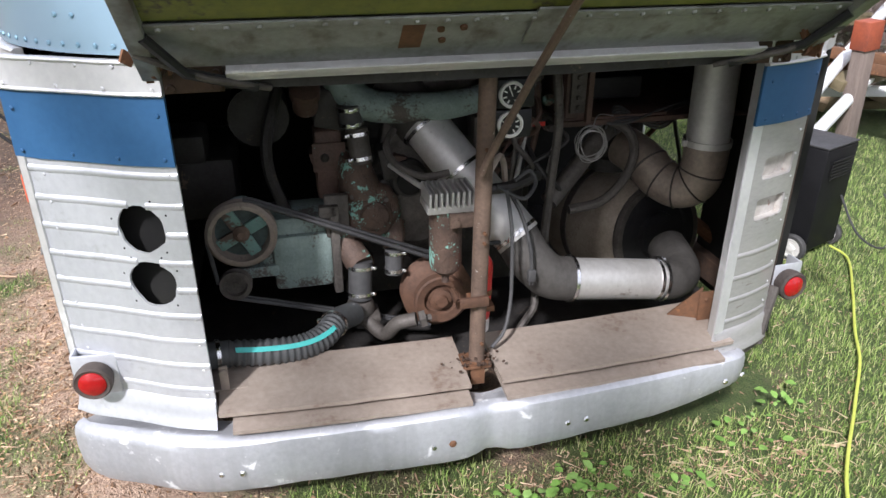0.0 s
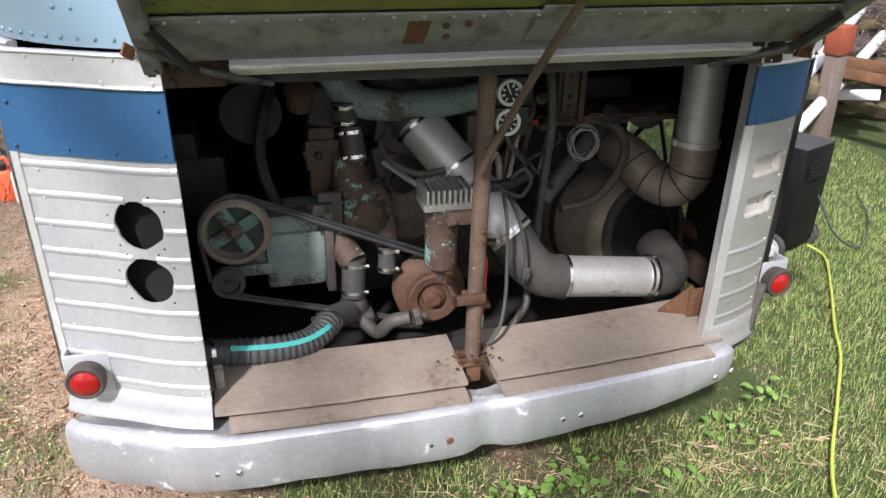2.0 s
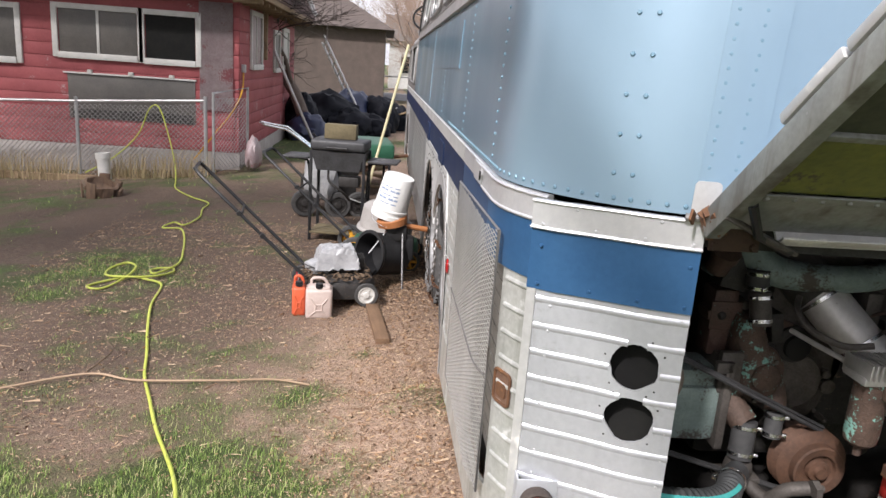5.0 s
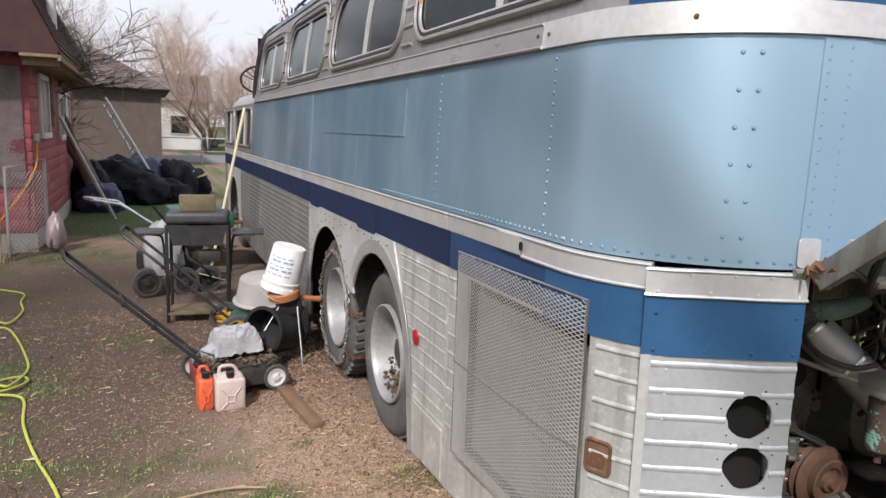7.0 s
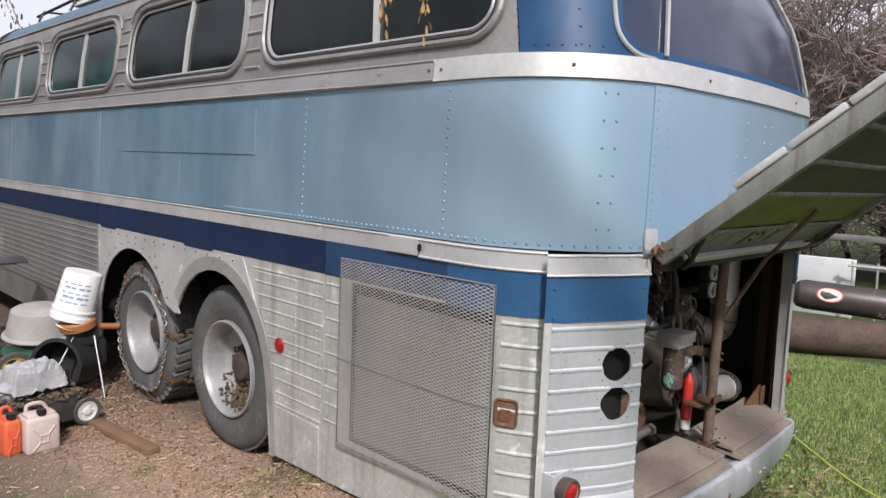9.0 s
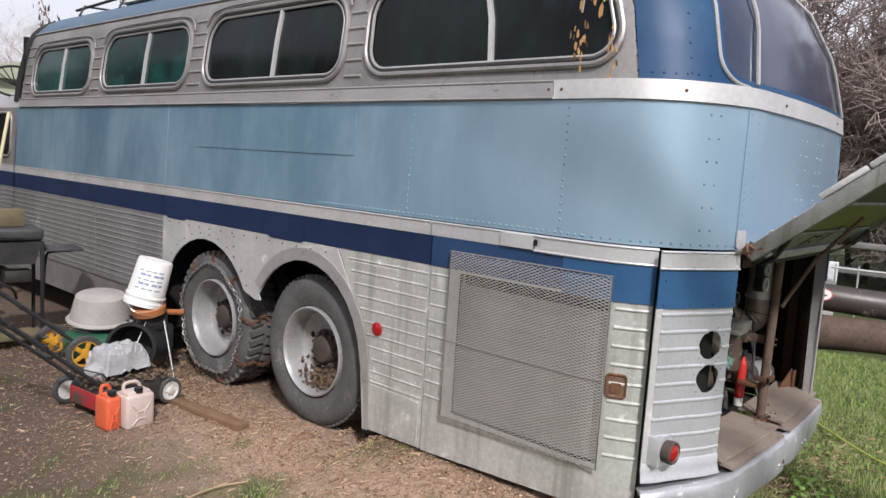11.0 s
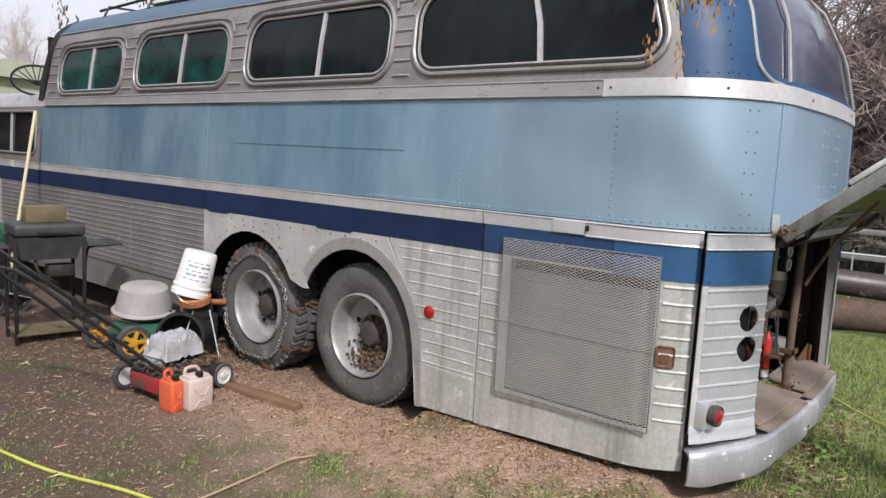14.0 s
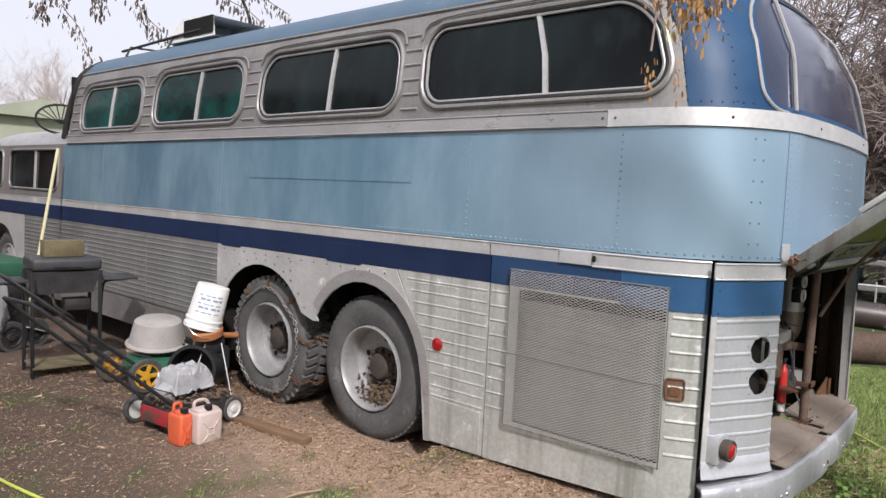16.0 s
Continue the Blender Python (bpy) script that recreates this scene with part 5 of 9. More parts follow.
part("stained_sheet", hyp(lambda b: box(b, -0.795, 0.795, 0.004, 0.162, 0.006, 0.012, 0, HM)), "flap", hatch, "grey sheet stained by rust and grease")
part("rivet_strip", hyp(lambda b: (box(b, -0.795, 0.795, 0.152, 0.180, 0.012, 0.018, 0.001, HM), [lathe(b, [(0.007, 0.018), (0.005, 0.023), (0, 0.024)], HM @ Matrix.Translation((-0.77 + 0.064 * k, 0.166, 0)), 8) for k in range(25)])), "flap", hatch)
for k in range(4):
    part("olive_panel", hyp(lambda b: box(b, -0.795, 0.795, (0.182 if k == 0 else 0.228) + 0.185 * k, 0.395 + 0.185 * k, 0.002, 0.008, 0, HM)), "olive" if k == 0 else "olive_grey", hatch, "olive green sheet" if k == 0 else "dull grey-green sheet")
    part("hatch_rib", hyp(lambda b: box(b, -0.795, 0.795, 0.395 + 0.185 * k, 0.413 + 0.185 * k, -0.02, 0.02, 0.003, HM)), "flap", hatch)
part("rust_streak", hyp(lambda b: box(b, -0.285, -0.235, 0.05, 0.15, 0.0125, 0.0135, 0.0005, HM)), "rust", hatch)
for p in ((-0.2, 0.125, 0), (-0.15, 0.13, 0), (-0.19, 0.08, 0)):
    part("bolt", hyp(lambda b: lathe(b, [(0.009, 0.012), (0.008, 0.018), (0, 0.019)], HM @ Matrix.Translation(p), 12)), "rust", hatch)
for s_ in (-1, 1):
    part("corner_bracket", hyp(lambda b: (box(b, s_ * 0.735 - 0.065, s_ * 0.735 + 0.065, 0.0, 0.006, 1.398, 1.455, 0.002, Matrix.Translation((0, -0.005, 0))), [lathe(b, [(0.011, 0), (0.009, 0.009), (0, 0.01)], Matrix.Translation((s_ * 0.735 + dx, -0.005, dz)) @ Matrix.Rotation(radians(90), 4, "X"), 8) for dx in (-0.05, 0.05) for dz in (1.41, 1.44)])), "rust_dark", hatch, "rusty corner bracket")
    part("hinge_arm", hyp(lambda b: tube(b, [hp(s_ * 0.80, 0.16, 0.03), hp(s_ * 0.74, 0.06, 0.055), (s_ * 0.60, -0.02, 1.408)], 0.012, 8)), "black", hatch)
    part("hinge_arm", hyp(lambda b: tube(b, [hp(s_ * 0.83, 0.10, 0.03), hp(s_ * 0.70, 0.04, 0.06), (s_ * 0.57, 0.0, 1.40)], 0.008, 8)), "grime_light", hatch)
    part("hinge_plate", hyp(lambda b: sheet(b, rr(s_ * 0.81 - 0.03, s_ * 0.81 + 0.03, 1.485, 1.565, 0.012, 3), off=0.012, thick=0.006)), "alu_dull", coach, "grey screwed hinge plate")
    part("hinge_knuckle", hyp(lambda b: tube(b, [B(s_ * 0.77, 1.475, 0.022), B(s_ * 0.85, 1.475, 0.022)], 0.010, 8)), "alu_grey", coach)
for s_ in (-1, 1):
    q = random.Random(31 + s_)
    def flakes(b):
        for k in range(26):
            box(b, -q.uniform(0.008, 0.022), q.uniform(0.008, 0.02), -q.uniform(0.006, 0.02), q.uniform(0.006, 0.02), -0.003, 0.003, 0, Matrix.Translation(hp(s_ * 0.815 + q.gauss(0, 0.02), -0.01 + abs(q.gauss(0, 0.035)), q.uniform(-0.03, 0.04))) @ Euler((q.uniform(0, 6), q.uniform(0, 6), q.uniform(0, 6))).to_matrix().to_4x4())
    part("rusted_end", hyp(flakes), "rust", hatch, "crumbling rusted end of the hatch frame", kind="stuff")
for k in range(3):
    part("outer_lip", hyp(lambda b: box(b, -0.836, -0.80, 0.36 + 0.215 * k, 0.565 + 0.215 * k, -0.062, -0.036, 0.006, HM)), "alu_dull", hatch, "short length of outer edge moulding")
rod = part("prop_rod", hyp(lambda b: tube(b, [(-0.05, 0.02, 1.14), (-0.04, 0.0, 1.19), (0.028, -0.10, 1.41), hp(0.075, 0.30, 0.02)], 0.0105, 8)), "rust_bar", hatch, "rusty prop rod")
part("prop_plate", hyp(lambda b: box(b, 0.0, 0.09, 0.06, 0.20, 0.013, 0.02, 0.003, HM)), "flap", hatch)

# centre post of the opening
post = part("centre_post", hyp(lambda b: tube(b, [(-0.042, 0.065, 0.46), (-0.036, 0.065, 0.9), (-0.028, 0.06, 1.44)], 0.024, 14)), "rust_bar", coach, "rust-brown pipe post with specks of old paint")
part("post_foot", hyp(lambda b: (box(b, -0.09, 0.0, 0.03, 0.11, 0.513, 0.525, 0.003), box(b, -0.065, -0.02, 0.04, 0.05, 0.45, 0.53, 0.003))), "rust", post)
part("post_clip", hyp(lambda b: (box(b, -0.115, -0.02, 0.02, 0.035, 0.735, 0.765, 0.003), box(b, -0.115, -0.105, 0.02, 0.10, 0.735, 0.765, 0.003))), "rust_orange", post)
for z in (0.6, 0.93, 0.96, 1.2):
    part("post_bolt", hyp(lambda b: lathe(b, [(0.006, 0), (0.005, 0.008), (0, 0.009)], Matrix.Translation((-0.035, 0.036, z)) @ Matrix.Rotation(radians(90), 4, "X"), 8)), "rust", post)
bm = bmesh.new()
q = random.Random(8)
for k in range(60):
    c = Vector((-0.045 + q.gauss(0, 0.035), 0.05 + q.gauss(0, 0.025), 0.53 + abs(q.gauss(0, 0.008))))
    bmesh.ops.create_icosphere(bm, subdivisions=1, radius=q.uniform(0.002, 0.006), matrix=Matrix.Translation(c))
part("rust_flakes", bm, "rust_dark", coach, "loose flakes of rust and mud", kind="stuff")

# fire extinguisher strapped behind the post
ext = thing("fire_extinguisher", "small red fire extinguisher strapped to the rusty post", "extinguisher")
X = Matrix.Translation((0.015, 0.205, 0.585)) @ Matrix.Rotation(radians(2), 4, "Y") @ Matrix.Diagonal((0.74, 0.74, 0.9, 1))
part("cylinder", hyp(lambda b: lathe(b, [(0, 0), (0.03, 0.002), (0.034, 0.012), (0.034, 0.20), (0.03, 0.225), (0.014, 0.245), (0.012, 0.262)], X, 24)), "red", ext)
part("base", hyp(lambda b: lathe(b, [(0.03, -0.05), (0.033, -0.045), (0.033, 0.0), (0.03, 0.002)], X, 20)), "white", ext)
part("valve", hyp(lambda b: (lathe(b, [(0.014, 0.262), (0.014, 0.285), (0, 0.286)], X, 12), box(b, -0.008, 0.06, -0.008, 0.008, 0.285, 0.297, 0.002, X))), "black", ext)
part("strap", hyp(lambda b: (lathe(b, [(0.035, 0.10), (0.037, 0.10), (0.037, 0.12), (0.035, 0.12)], X, 20, False), box(b, -0.085, 0.0, -0.16, -0.03, 0.10, 0.12, 0.002, X))), "rust", ext)

# ---- engine and its plumbing ----
eng = thing("diesel_engine", "grimy two-stroke diesel engine with flaking green paint", "engine")
FACE = Matrix.Rotation(radians(90), 4, "X")       # local z towards the tail
def at(x, y, z):
    return Matrix.Translation((x, y, z)) @ FACE
def ring_clamp(name, p, d, r, parent, m_="chrome", w=0.012):
    mm = Matrix.Translation(p) @ Vector(d).to_track_quat("Z", "Y").to_matrix().to_4x4()
    ob = part(name, hyp(lambda b: (lathe(b, [(r, -w / 2), (r + 0.004, -w / 2), (r + 0.004, w / 2), (r, w / 2)], mm, 24, False), box(b, r, r + 0.016, -0.008, 0.008, -w / 2, w / 2, 0.002, mm))), m_, parent)
    return ob

block = part("engine_block", hyp(lambda b: (box(b, -0.38, 0.36, 0.72, 1.65, 0.42, 1.12, 0.04), box(b, -0.42, -0.2, 0.66, 0.75, 0.55, 1.05, 0.03), box(b, 0.0, 0.3, 0.62, 0.75, 0.6, 1.0, 0.04))), "grime", eng, "oily dark engine block")
part("gear_case", hyp(lambda b: (lathe(b, [(0.23, 0), (0.23, 0.05), (0.2, 0.07), (0.12, 0.08), (0, 0.08)], at(-0.05, 0.70, 0.86), 32))), "grime_light", block)
part("cam_cover", hyp(lambda b: (lathe(b, [(0.07, 0), (0.07, 0.05), (0.058, 0.062), (0, 0.062)], at(-0.14, 0.64, 0.93), 24))), "grime", block)
part("timing_boss", hyp(lambda b: (lathe(b, [(0.045, 0), (0.045, 0.04), (0.03, 0.05), (0, 0.05)], at(-0.14, 0.6, 0.93), 20))), "dark", block)
for k in range(10):
    a = 2 * math.pi * k / 10
    part("case_bolt", hyp(lambda b: lathe(b, [(0.009, 0), (0.009, 0.008), (0, 0.009)], at(-0.05 + 0.205 * math.cos(a), 0.635, 0.86 + 0.205 * math.sin(a)), 6)), "grime_light", block)

# fan pulley, idler, crank pulley, belts
fan = part("fan_pulley", hyp(lambda b: lathe(b, [(0.08, 0.0), (0.105, 0.0), (0.110, 0.008), (0.098, 0.02), (0.110, 0.032), (0.110, 0.042), (0.10, 0.05), (0.088, 0.05), (0.084, 0.02), (0.08, 0.01)], at(-0.705, 0.47, 0.852), 48)), "pulley", eng, "brown pulley with a green spoked centre")
part("pulley_disc", hyp(lambda b: lathe(b, [(0.083, 0.012), (0.04, 0.014), (0.03, 0.02), (0, 0.02)], at(-0.705, 0.47, 0.852), 32)), "teal_dark", fan)
for k in range(4):
    part("pulley_spoke", hyp(lambda b: box(b, 0.02, 0.084, -0.021, 0.021, 0.016, 0.03, 0.006, at(-0.705, 0.47, 0.852) @ Matrix.Rotation(k * math.pi / 2 + 0.5, 4, "Z"))), "teal", fan)
part("pulley_hub", hyp(lambda b: lathe(b, [(0.026, 0.0), (0.026, 0.035), (0.018, 0.04), (0.012, 0.048), (0, 0.048)], at(-0.705, 0.47, 0.852), 20)), "rust_bar", fan)
idl = part("idler_pulley", hyp(lambda b: lathe(b, [(0.03, 0), (0.05, 0.0), (0.052, 0.008), (0.046, 0.016), (0.052, 0.026), (0.05, 0.034), (0.036, 0.034), (0.033, 0.02), (0.012, 0.018), (0.01, 0.03), (0, 0.03)], at(-0.742, 0.45, 0.682), 32)), "grime_light", eng, "small black idler pulley")
crk = part("crank_pulley", hyp(lambda b: lathe(b, [(0.06, -0.02), (0.122, -0.02), (0.127, -0.01), (0.112, 0.004), (0.127, 0.018), (0.112, 0.034), (0.127, 0.05), (0.112, 0.062), (0.10, 0.066), (0.092, 0.07), (0.092, 0.10), (0.086, 0.104), (0.06, 0.10), (0.055, 0.085), (0.042, 0.082), (0.038, 0.1), (0.024, 0.104), (0.02, 0.118), (0, 0.118)], at(-0.068, 0.52, 0.54), 48)), "rust_orange", eng, "rust-orange stepped crankshaft pulley")
part("belt", hyp(lambda b: (tube(b, [(-0.69, 0.44, 0.96), (-0.665, 0.44, 0.955), (-0.05, 0.478, 0.662)], 0.0075, 6), tube(b, [(-0.69, 0.458, 0.962), (-0.665, 0.458, 0.957), (-0.03, 0.50, 0.665)], 0.0075, 6))), "hose_rubber", eng, "twin black drive belts")
part("belt", hyp(lambda b: (tube(b, [(-0.742, 0.425, 0.634), (-0.10, 0.455, 0.425)], 0.0075, 6), tube(b, [(-0.742, 0.443, 0.634), (-0.10, 0.48, 0.42)], 0.0075, 6))), "hose_rubber", eng, "twin black drive belts")
part("belt", hyp(lambda b: tube(b, [(-0.812, 0.435, 0.84), (-0.795, 0.43, 0.69)], 0.0075, 6)), "hose_rubber", eng)
fd = part("fan_drive_case", hyp(lambda b: (box(b, -0.62, -0.42, 0.5, 0.85, 0.60, 0.80, 0.02), box(b, -0.66, -0.42, 0.52, 0.7, 0.66, 0.86, 0.03), lathe(b, [(0.06, 0), (0.05, 0.1), (0, 0.1)], at(-0.705, 0.62, 0.852), 20), box(b, -0.74, -0.6, 0.5, 0.56, 0.66, 0.70, 0.006))), "teal_block", eng, "pale green fan drive case")
part("case_rib", hyp(lambda b: box(b, -0.425, -0.395, 0.48, 0.8, 0.58, 0.90, 0.006)), "grime_light", fd)
# water pump, coolant pipes
def lumpy(b, amp, f, seed=0.0):
    for v in b.verts:
        v.co += Vector((noise.noise(v.co * f + Vector((seed, 0, 0))), noise.noise(v.co * f + Vector((0, seed + 7, 0))), noise.noise(v.co * f + Vector((0, 3, seed))))) * amp
def volute(b):
    lathe(b, [(0.085, -0.05), (0.105, -0.045), (0.108, -0.02), (0.108, 0.0), (0.10, 0.02), (0.094, 0.026), (0.09, 0.03), (0.075, 0.036), (0.07, 0.05), (0.062, 0.056), (0.03, 0.058), (0, 0.058)], at(-0.285, 0.56, 0.835), 40)
    tube(b, bez([(-0.36, 0.55, 0.80), (-0.375, 0.53, 0.75), (-0.345, 0.49, 0.70), (-0.335, 0.475, 0.685)], 14), 0.045, 16)
    tube(b, bez([(-0.20, 0.56, 0.80), (-0.205, 0.53, 0.75), (-0.215, 0.505, 0.715)], 10), 0.034, 14)
    tube(b, bez([(-0.31, 0.58, 0.90), (-0.325, 0.58, 0.99), (-0.325, 0.57, 1.04)], 12), 0.052, 16, radii=[0.075 - 0.0024 * i for i in range(13)])
    lumpy(b, 0.009, 22)
wp = part("water_pump", hyp(volute), "flaky", eng, "crusty brown water pump with flakes of green paint", 50)
part("pump_cover", hyp(lambda b: (lathe(b, [(0.05, 0.054), (0.05, 0.068), (0.044, 0.074), (0.02, 0.078), (0, 0.078)], at(-0.275, 0.56, 0.845), 20), lumpy(b, 0.004, 40))), "flaky", wp)
for nm, p0, p1, r, m_ in (("lower_hose", (-0.335, 0.47, 0.70), (-0.345, 0.45, 0.57), 0.04, "hose_rubber"), ("lower_hose", (-0.215, 0.5, 0.72), (-0.22, 0.49, 0.63), 0.03, "hose_rubber"), ("upper_hose", (-0.33, 0.56, 1.14), (-0.335, 0.56, 1.21), 0.038, "hose_rubber"), ("thermostat_neck", (-0.305, 0.54, 1.02), (-0.315, 0.56, 1.13), 0.036, "grime_light")):
    d = Vector(p1) - Vector(p0)
    hz = part(nm, hyp(lambda b: tube(b, [p0, p1], r, 18)), m_, eng)
    ring_clamp("hose_clamp", Vector(p0) + d * 0.15, d, r, hz)
    ring_clamp("hose_clamp", Vector(p0) + d * 0.85, d, r, hz)
part("drain_casting", hyp(lambda b: (lathe(b, [(0.045, 0), (0.05, 0.02), (0.045, 0.05), (0.038, 0.06)], Matrix.Translation((-0.345, 0.45, 0.505)), 16), box(b, -0.42, -0.28, 0.4, 0.5, 0.49, 0.52, 0.012), tube(b, bez([(-0.33, 0.42, 0.5), (-0.28, 0.36, 0.47), (-0.24, 0.32, 0.53), (-0.18, 0.3, 0.55)], 12), 0.024, 12), lathe(b, [(0.03, 0), (0.03, 0.02), (0.0, 0.02)], Matrix.Translation((-0.17, 0.295, 0.55)) @ Matrix.Rotation(radians(80), 4, "Y"), 6), tube(b, [(-0.13, 0.3, 0.55), (-0.17, 0.3, 0.55)], 0.012, 8))), "grime_light", eng, "dusty grey pipe fitting")
M["hose_grey"] = mat("dusty_hose_rubber", (0.075, 0.08, 0.082), (0.045, 0.047, 0.048), 0.6, 0, 6, 60, 0.15)
# corrugated hose with turquoise stripe, lying on the sill
hose_pts = bez([(-0.88, 0.17, 0.585), (-0.79, 0.185, 0.583), (-0.70, 0.195, 0.567), (-0.60, 0.205, 0.556), (-0.53, 0.22, 0.556), (-0.475, 0.255, 0.565), (-0.44, 0.31, 0.572), (-0.38, 0.39, 0.545)], 70)
hose_fine = bez(hose_pts[::7] + [hose_pts[-1]], 330)
def hose_r(i):
    return 0.039 + (0.0028 * math.sin(i * 0.62) if 50 < i < len(hose_fine) * 0.74 else 0.002)
ch = part("corrugated_hose", hyp(lambda b: tube(b, hose_fine, 0.05, 18, radii=[hose_r(i) for i in range(len(hose_fine))])), "hose_grey", eng, "grey-black corrugated coolant hose with a turquoise stripe", 60)
def stripe(b):
    rows = []
    for j in range(62, int(len(hose_fine) * 0.66)):
        d = (hose_fine[j + 1] - hose_fine[j - 1]).normalized()
        s_ = d.cross(Vector((0, 0, 1))).normalized()
        if s_.y > 0:
            s_ = -s_
        rows.append([b.verts.new(hose_fine[j] + (s_ * math.cos(a) + Vector((0, 0, 1)) * math.sin(a)) * 0.0432) for a in (0.60, 0.78, 0.96)])
    for A, C_ in zip(rows, rows[1:]):
        for k in range(2):
            b.faces.new((A[k], A[k + 1], C_[k + 1], C_[k]))
part("hose_stripe", hyp(stripe), "teal_bright", ch)
ring_clamp("hose_clamp", hose_pts[9], hose_pts[10] - hose_pts[8], 0.042, ch)
ring_clamp("hose_clamp", hose_pts[58], hose_pts[59] - hose_pts[57], 0.042, ch)
part("sill_bracket", hyp(lambda b: (box(b, -0.795, -0.77, 0.09, 0.10, 0.51, 0.60, 0.004), box(b, -0.84, -0.72, 0.09, 0.2, 0.517, 0.523, 0.002), lathe(b, [(0.014, 0), (0.012, 0.008), (0, 0.009)], at(-0.782, 0.09, 0.58), 10))), "sill", coach)
# oil filter with a finned head
ff = part("fuel_filter", hyp(lambda b: lathe(b, [(0.012, -0.05), (0.012, -0.02), (0.03, -0.015), (0.046, 0.0), (0.05, 0.02), (0.05, 0.19), (0.054, 0.195), (0.054, 0.21), (0, 0.212)], Matrix.Translation((-0.098, 0.235, 0.765)), 28)), "flaky", eng, "brown and green filter canister")
fh = part("filter_head", hyp(lambda b: (box(b, -0.165, -0.02, 0.18, 0.29, 0.965, 0.99, 0.006), box(b, -0.16, -0.02, 0.285, 0.30, 0.97, 1.03, 0.004))), "duct", ff, "finned pale alloy head")
for k in range(9):
    part("fin", hyp(lambda b: box(b, -0.160 + 0.0165 * k, -0.153 + 0.0165 * k, 0.17, 0.29, 0.985, 1.035, 0.001)), "duct", ff)
part("filter_strap", hyp(lambda b: (box(b, -0.10, 0.0, 0.16, 0.185, 0.925, 0.965, 0.004), box(b, -0.012, 0.0, 0.09, 0.17, 0.92, 0.965, 0.003), lathe(b, [(0.014, 0), (0.012, 0.012), (0, 0.013)], at(-0.085, 0.16, 0.945), 8))), "rust_bar", ff)
# intake ducting
def duct(name, pts, r, m_, parent, label="", n=22, seg=24):
    return part(name, hyp(lambda b: tube(b, bez(pts, seg) if len(pts) > 2 else pts, r, n, cap=False)), m_, parent, label)
dA = duct("upper_duct", [(-0.17, 0.70, 1.24), (-0.13, 0.64, 1.175), (-0.085, 0.58, 1.115)], 0.088, "duct_dark", eng, "dark rubber duct joint")
dB = duct("sloping_duct", [(-0.10, 0.60, 1.14), (0.175, 0.33, 0.79)], 0.079, "duct", eng, "galvanised round duct, grimy")
dC = duct("duct_elbow", [(0.165, 0.34, 0.80), (0.215, 0.305, 0.715), (0.275, 0.29, 0.66), (0.345, 0.29, 0.642)], 0.075, "duct_dark", eng, "dark rubber elbow")
dD = duct("level_duct", [(0.335, 0.29, 0.643), (0.70, 0.30, 0.59)], 0.071, "duct", eng, "galvanised round duct")
dE = duct("end_elbow", [(0.685, 0.30, 0.592), (0.745, 0.305, 0.584), (0.80, 0.345, 0.58), (0.83, 0.42, 0.585), (0.845, 0.52, 0.60)], 0.073, "duct_dark", eng, "dark rubber elbow")
for p, d, par in (((-0.08, 0.575, 1.115), (0.22, -0.215, -0.285), dB), ((0.02, 0.478, 0.99), (0.22, -0.215, -0.285), dB), ((0.165, 0.34, 0.803), (0.22, -0.21, -0.285), dC), ((0.345, 0.29, 0.642), (0.36, 0, -0.05), dC), ((0.69, 0.30, 0.592), (0.36, 0, -0.05), dE), ((0.67, 0.30, 0.594), (0.36, 0, -0.05), dD)):
    ring_clamp("duct_clamp", p, d, 0.077 if par in (dC, dE) else (0.08 if par == dB else 0.072), par)
# air cleaner drum
M["drum"] = mat("dusty_brown_drum", (0.42, 0.36, 0.29), (0.26, 0.22, 0.175), 0.65, 0.2, 7, 90, 0.3, stain=(0.24, 0.2, 0.15), stain_at=0.6, stain_scale=6)
AD = Vector((0.24, -0.95, 0.16)).normalized()
AM = Matrix.Translation((0.872, 0.62, 0.60)) @ Matrix.Scale(1.13, 4) @ AD.to_track_quat("Z", "Y").to_matrix().to_4x4()
drum = part("air_cleaner", hyp(lambda b: lathe(b, [(0.0, -0.42), (0.19, -0.42), (0.205, -0.40), (0.205, -0.10), (0.212, -0.095), (0.212, -0.08), (0.2, -0.06), (0.185, -0.03), (0.175, -0.02)], AM, 44)), M["drum"], eng, "dusty drum-shaped air cleaner")
part("drum_rim", hyp(lambda b: lathe(b, [(0.185, -0.035), (0.19, -0.02), (0.185, -0.005), (0.165, -0.005)], AM, 40, False)), "grime_light", drum)
part("drum_face", hyp(lambda b: lathe(b, [(0.172, -0.02), (0.165, -0.006), (0.13, -0.006), (0.125, -0.016), (0.085, -0.016), (0.08, 0.0), (0, 0.0)], AM, 40)), "black", drum)
part("drum_band", hyp(lambda b: lathe(b, [(0.206, -0.30), (0.210, -0.30), (0.210, -0.27), (0.206, -0.27)], AM, 40, False)), "grime_light", drum)
part("drum_neck", hyp(lambda b: lathe(b, [(0.10, 0), (0.10, 0.05), (0.088, 0.06), (0.085, 0.10)], Matrix.Translation((0.72, 0.82, 0.84)), 24)), "grime", drum)
# tall pipe with a ribbed elbow
vp = duct("tall_pipe", [(0.868, 0.42, 1.44), (0.878, 0.42, 1.03)], 0.073, "duct", eng, "tall galvanised pipe")
el = [(0.878, 0.42, 1.055), (0.878, 0.42, 0.96), (0.862, 0.43, 0.895), (0.82, 0.47, 0.865), (0.775, 0.53, 0.885), (0.745, 0.6, 0.93), (0.715, 0.7, 0.955)]
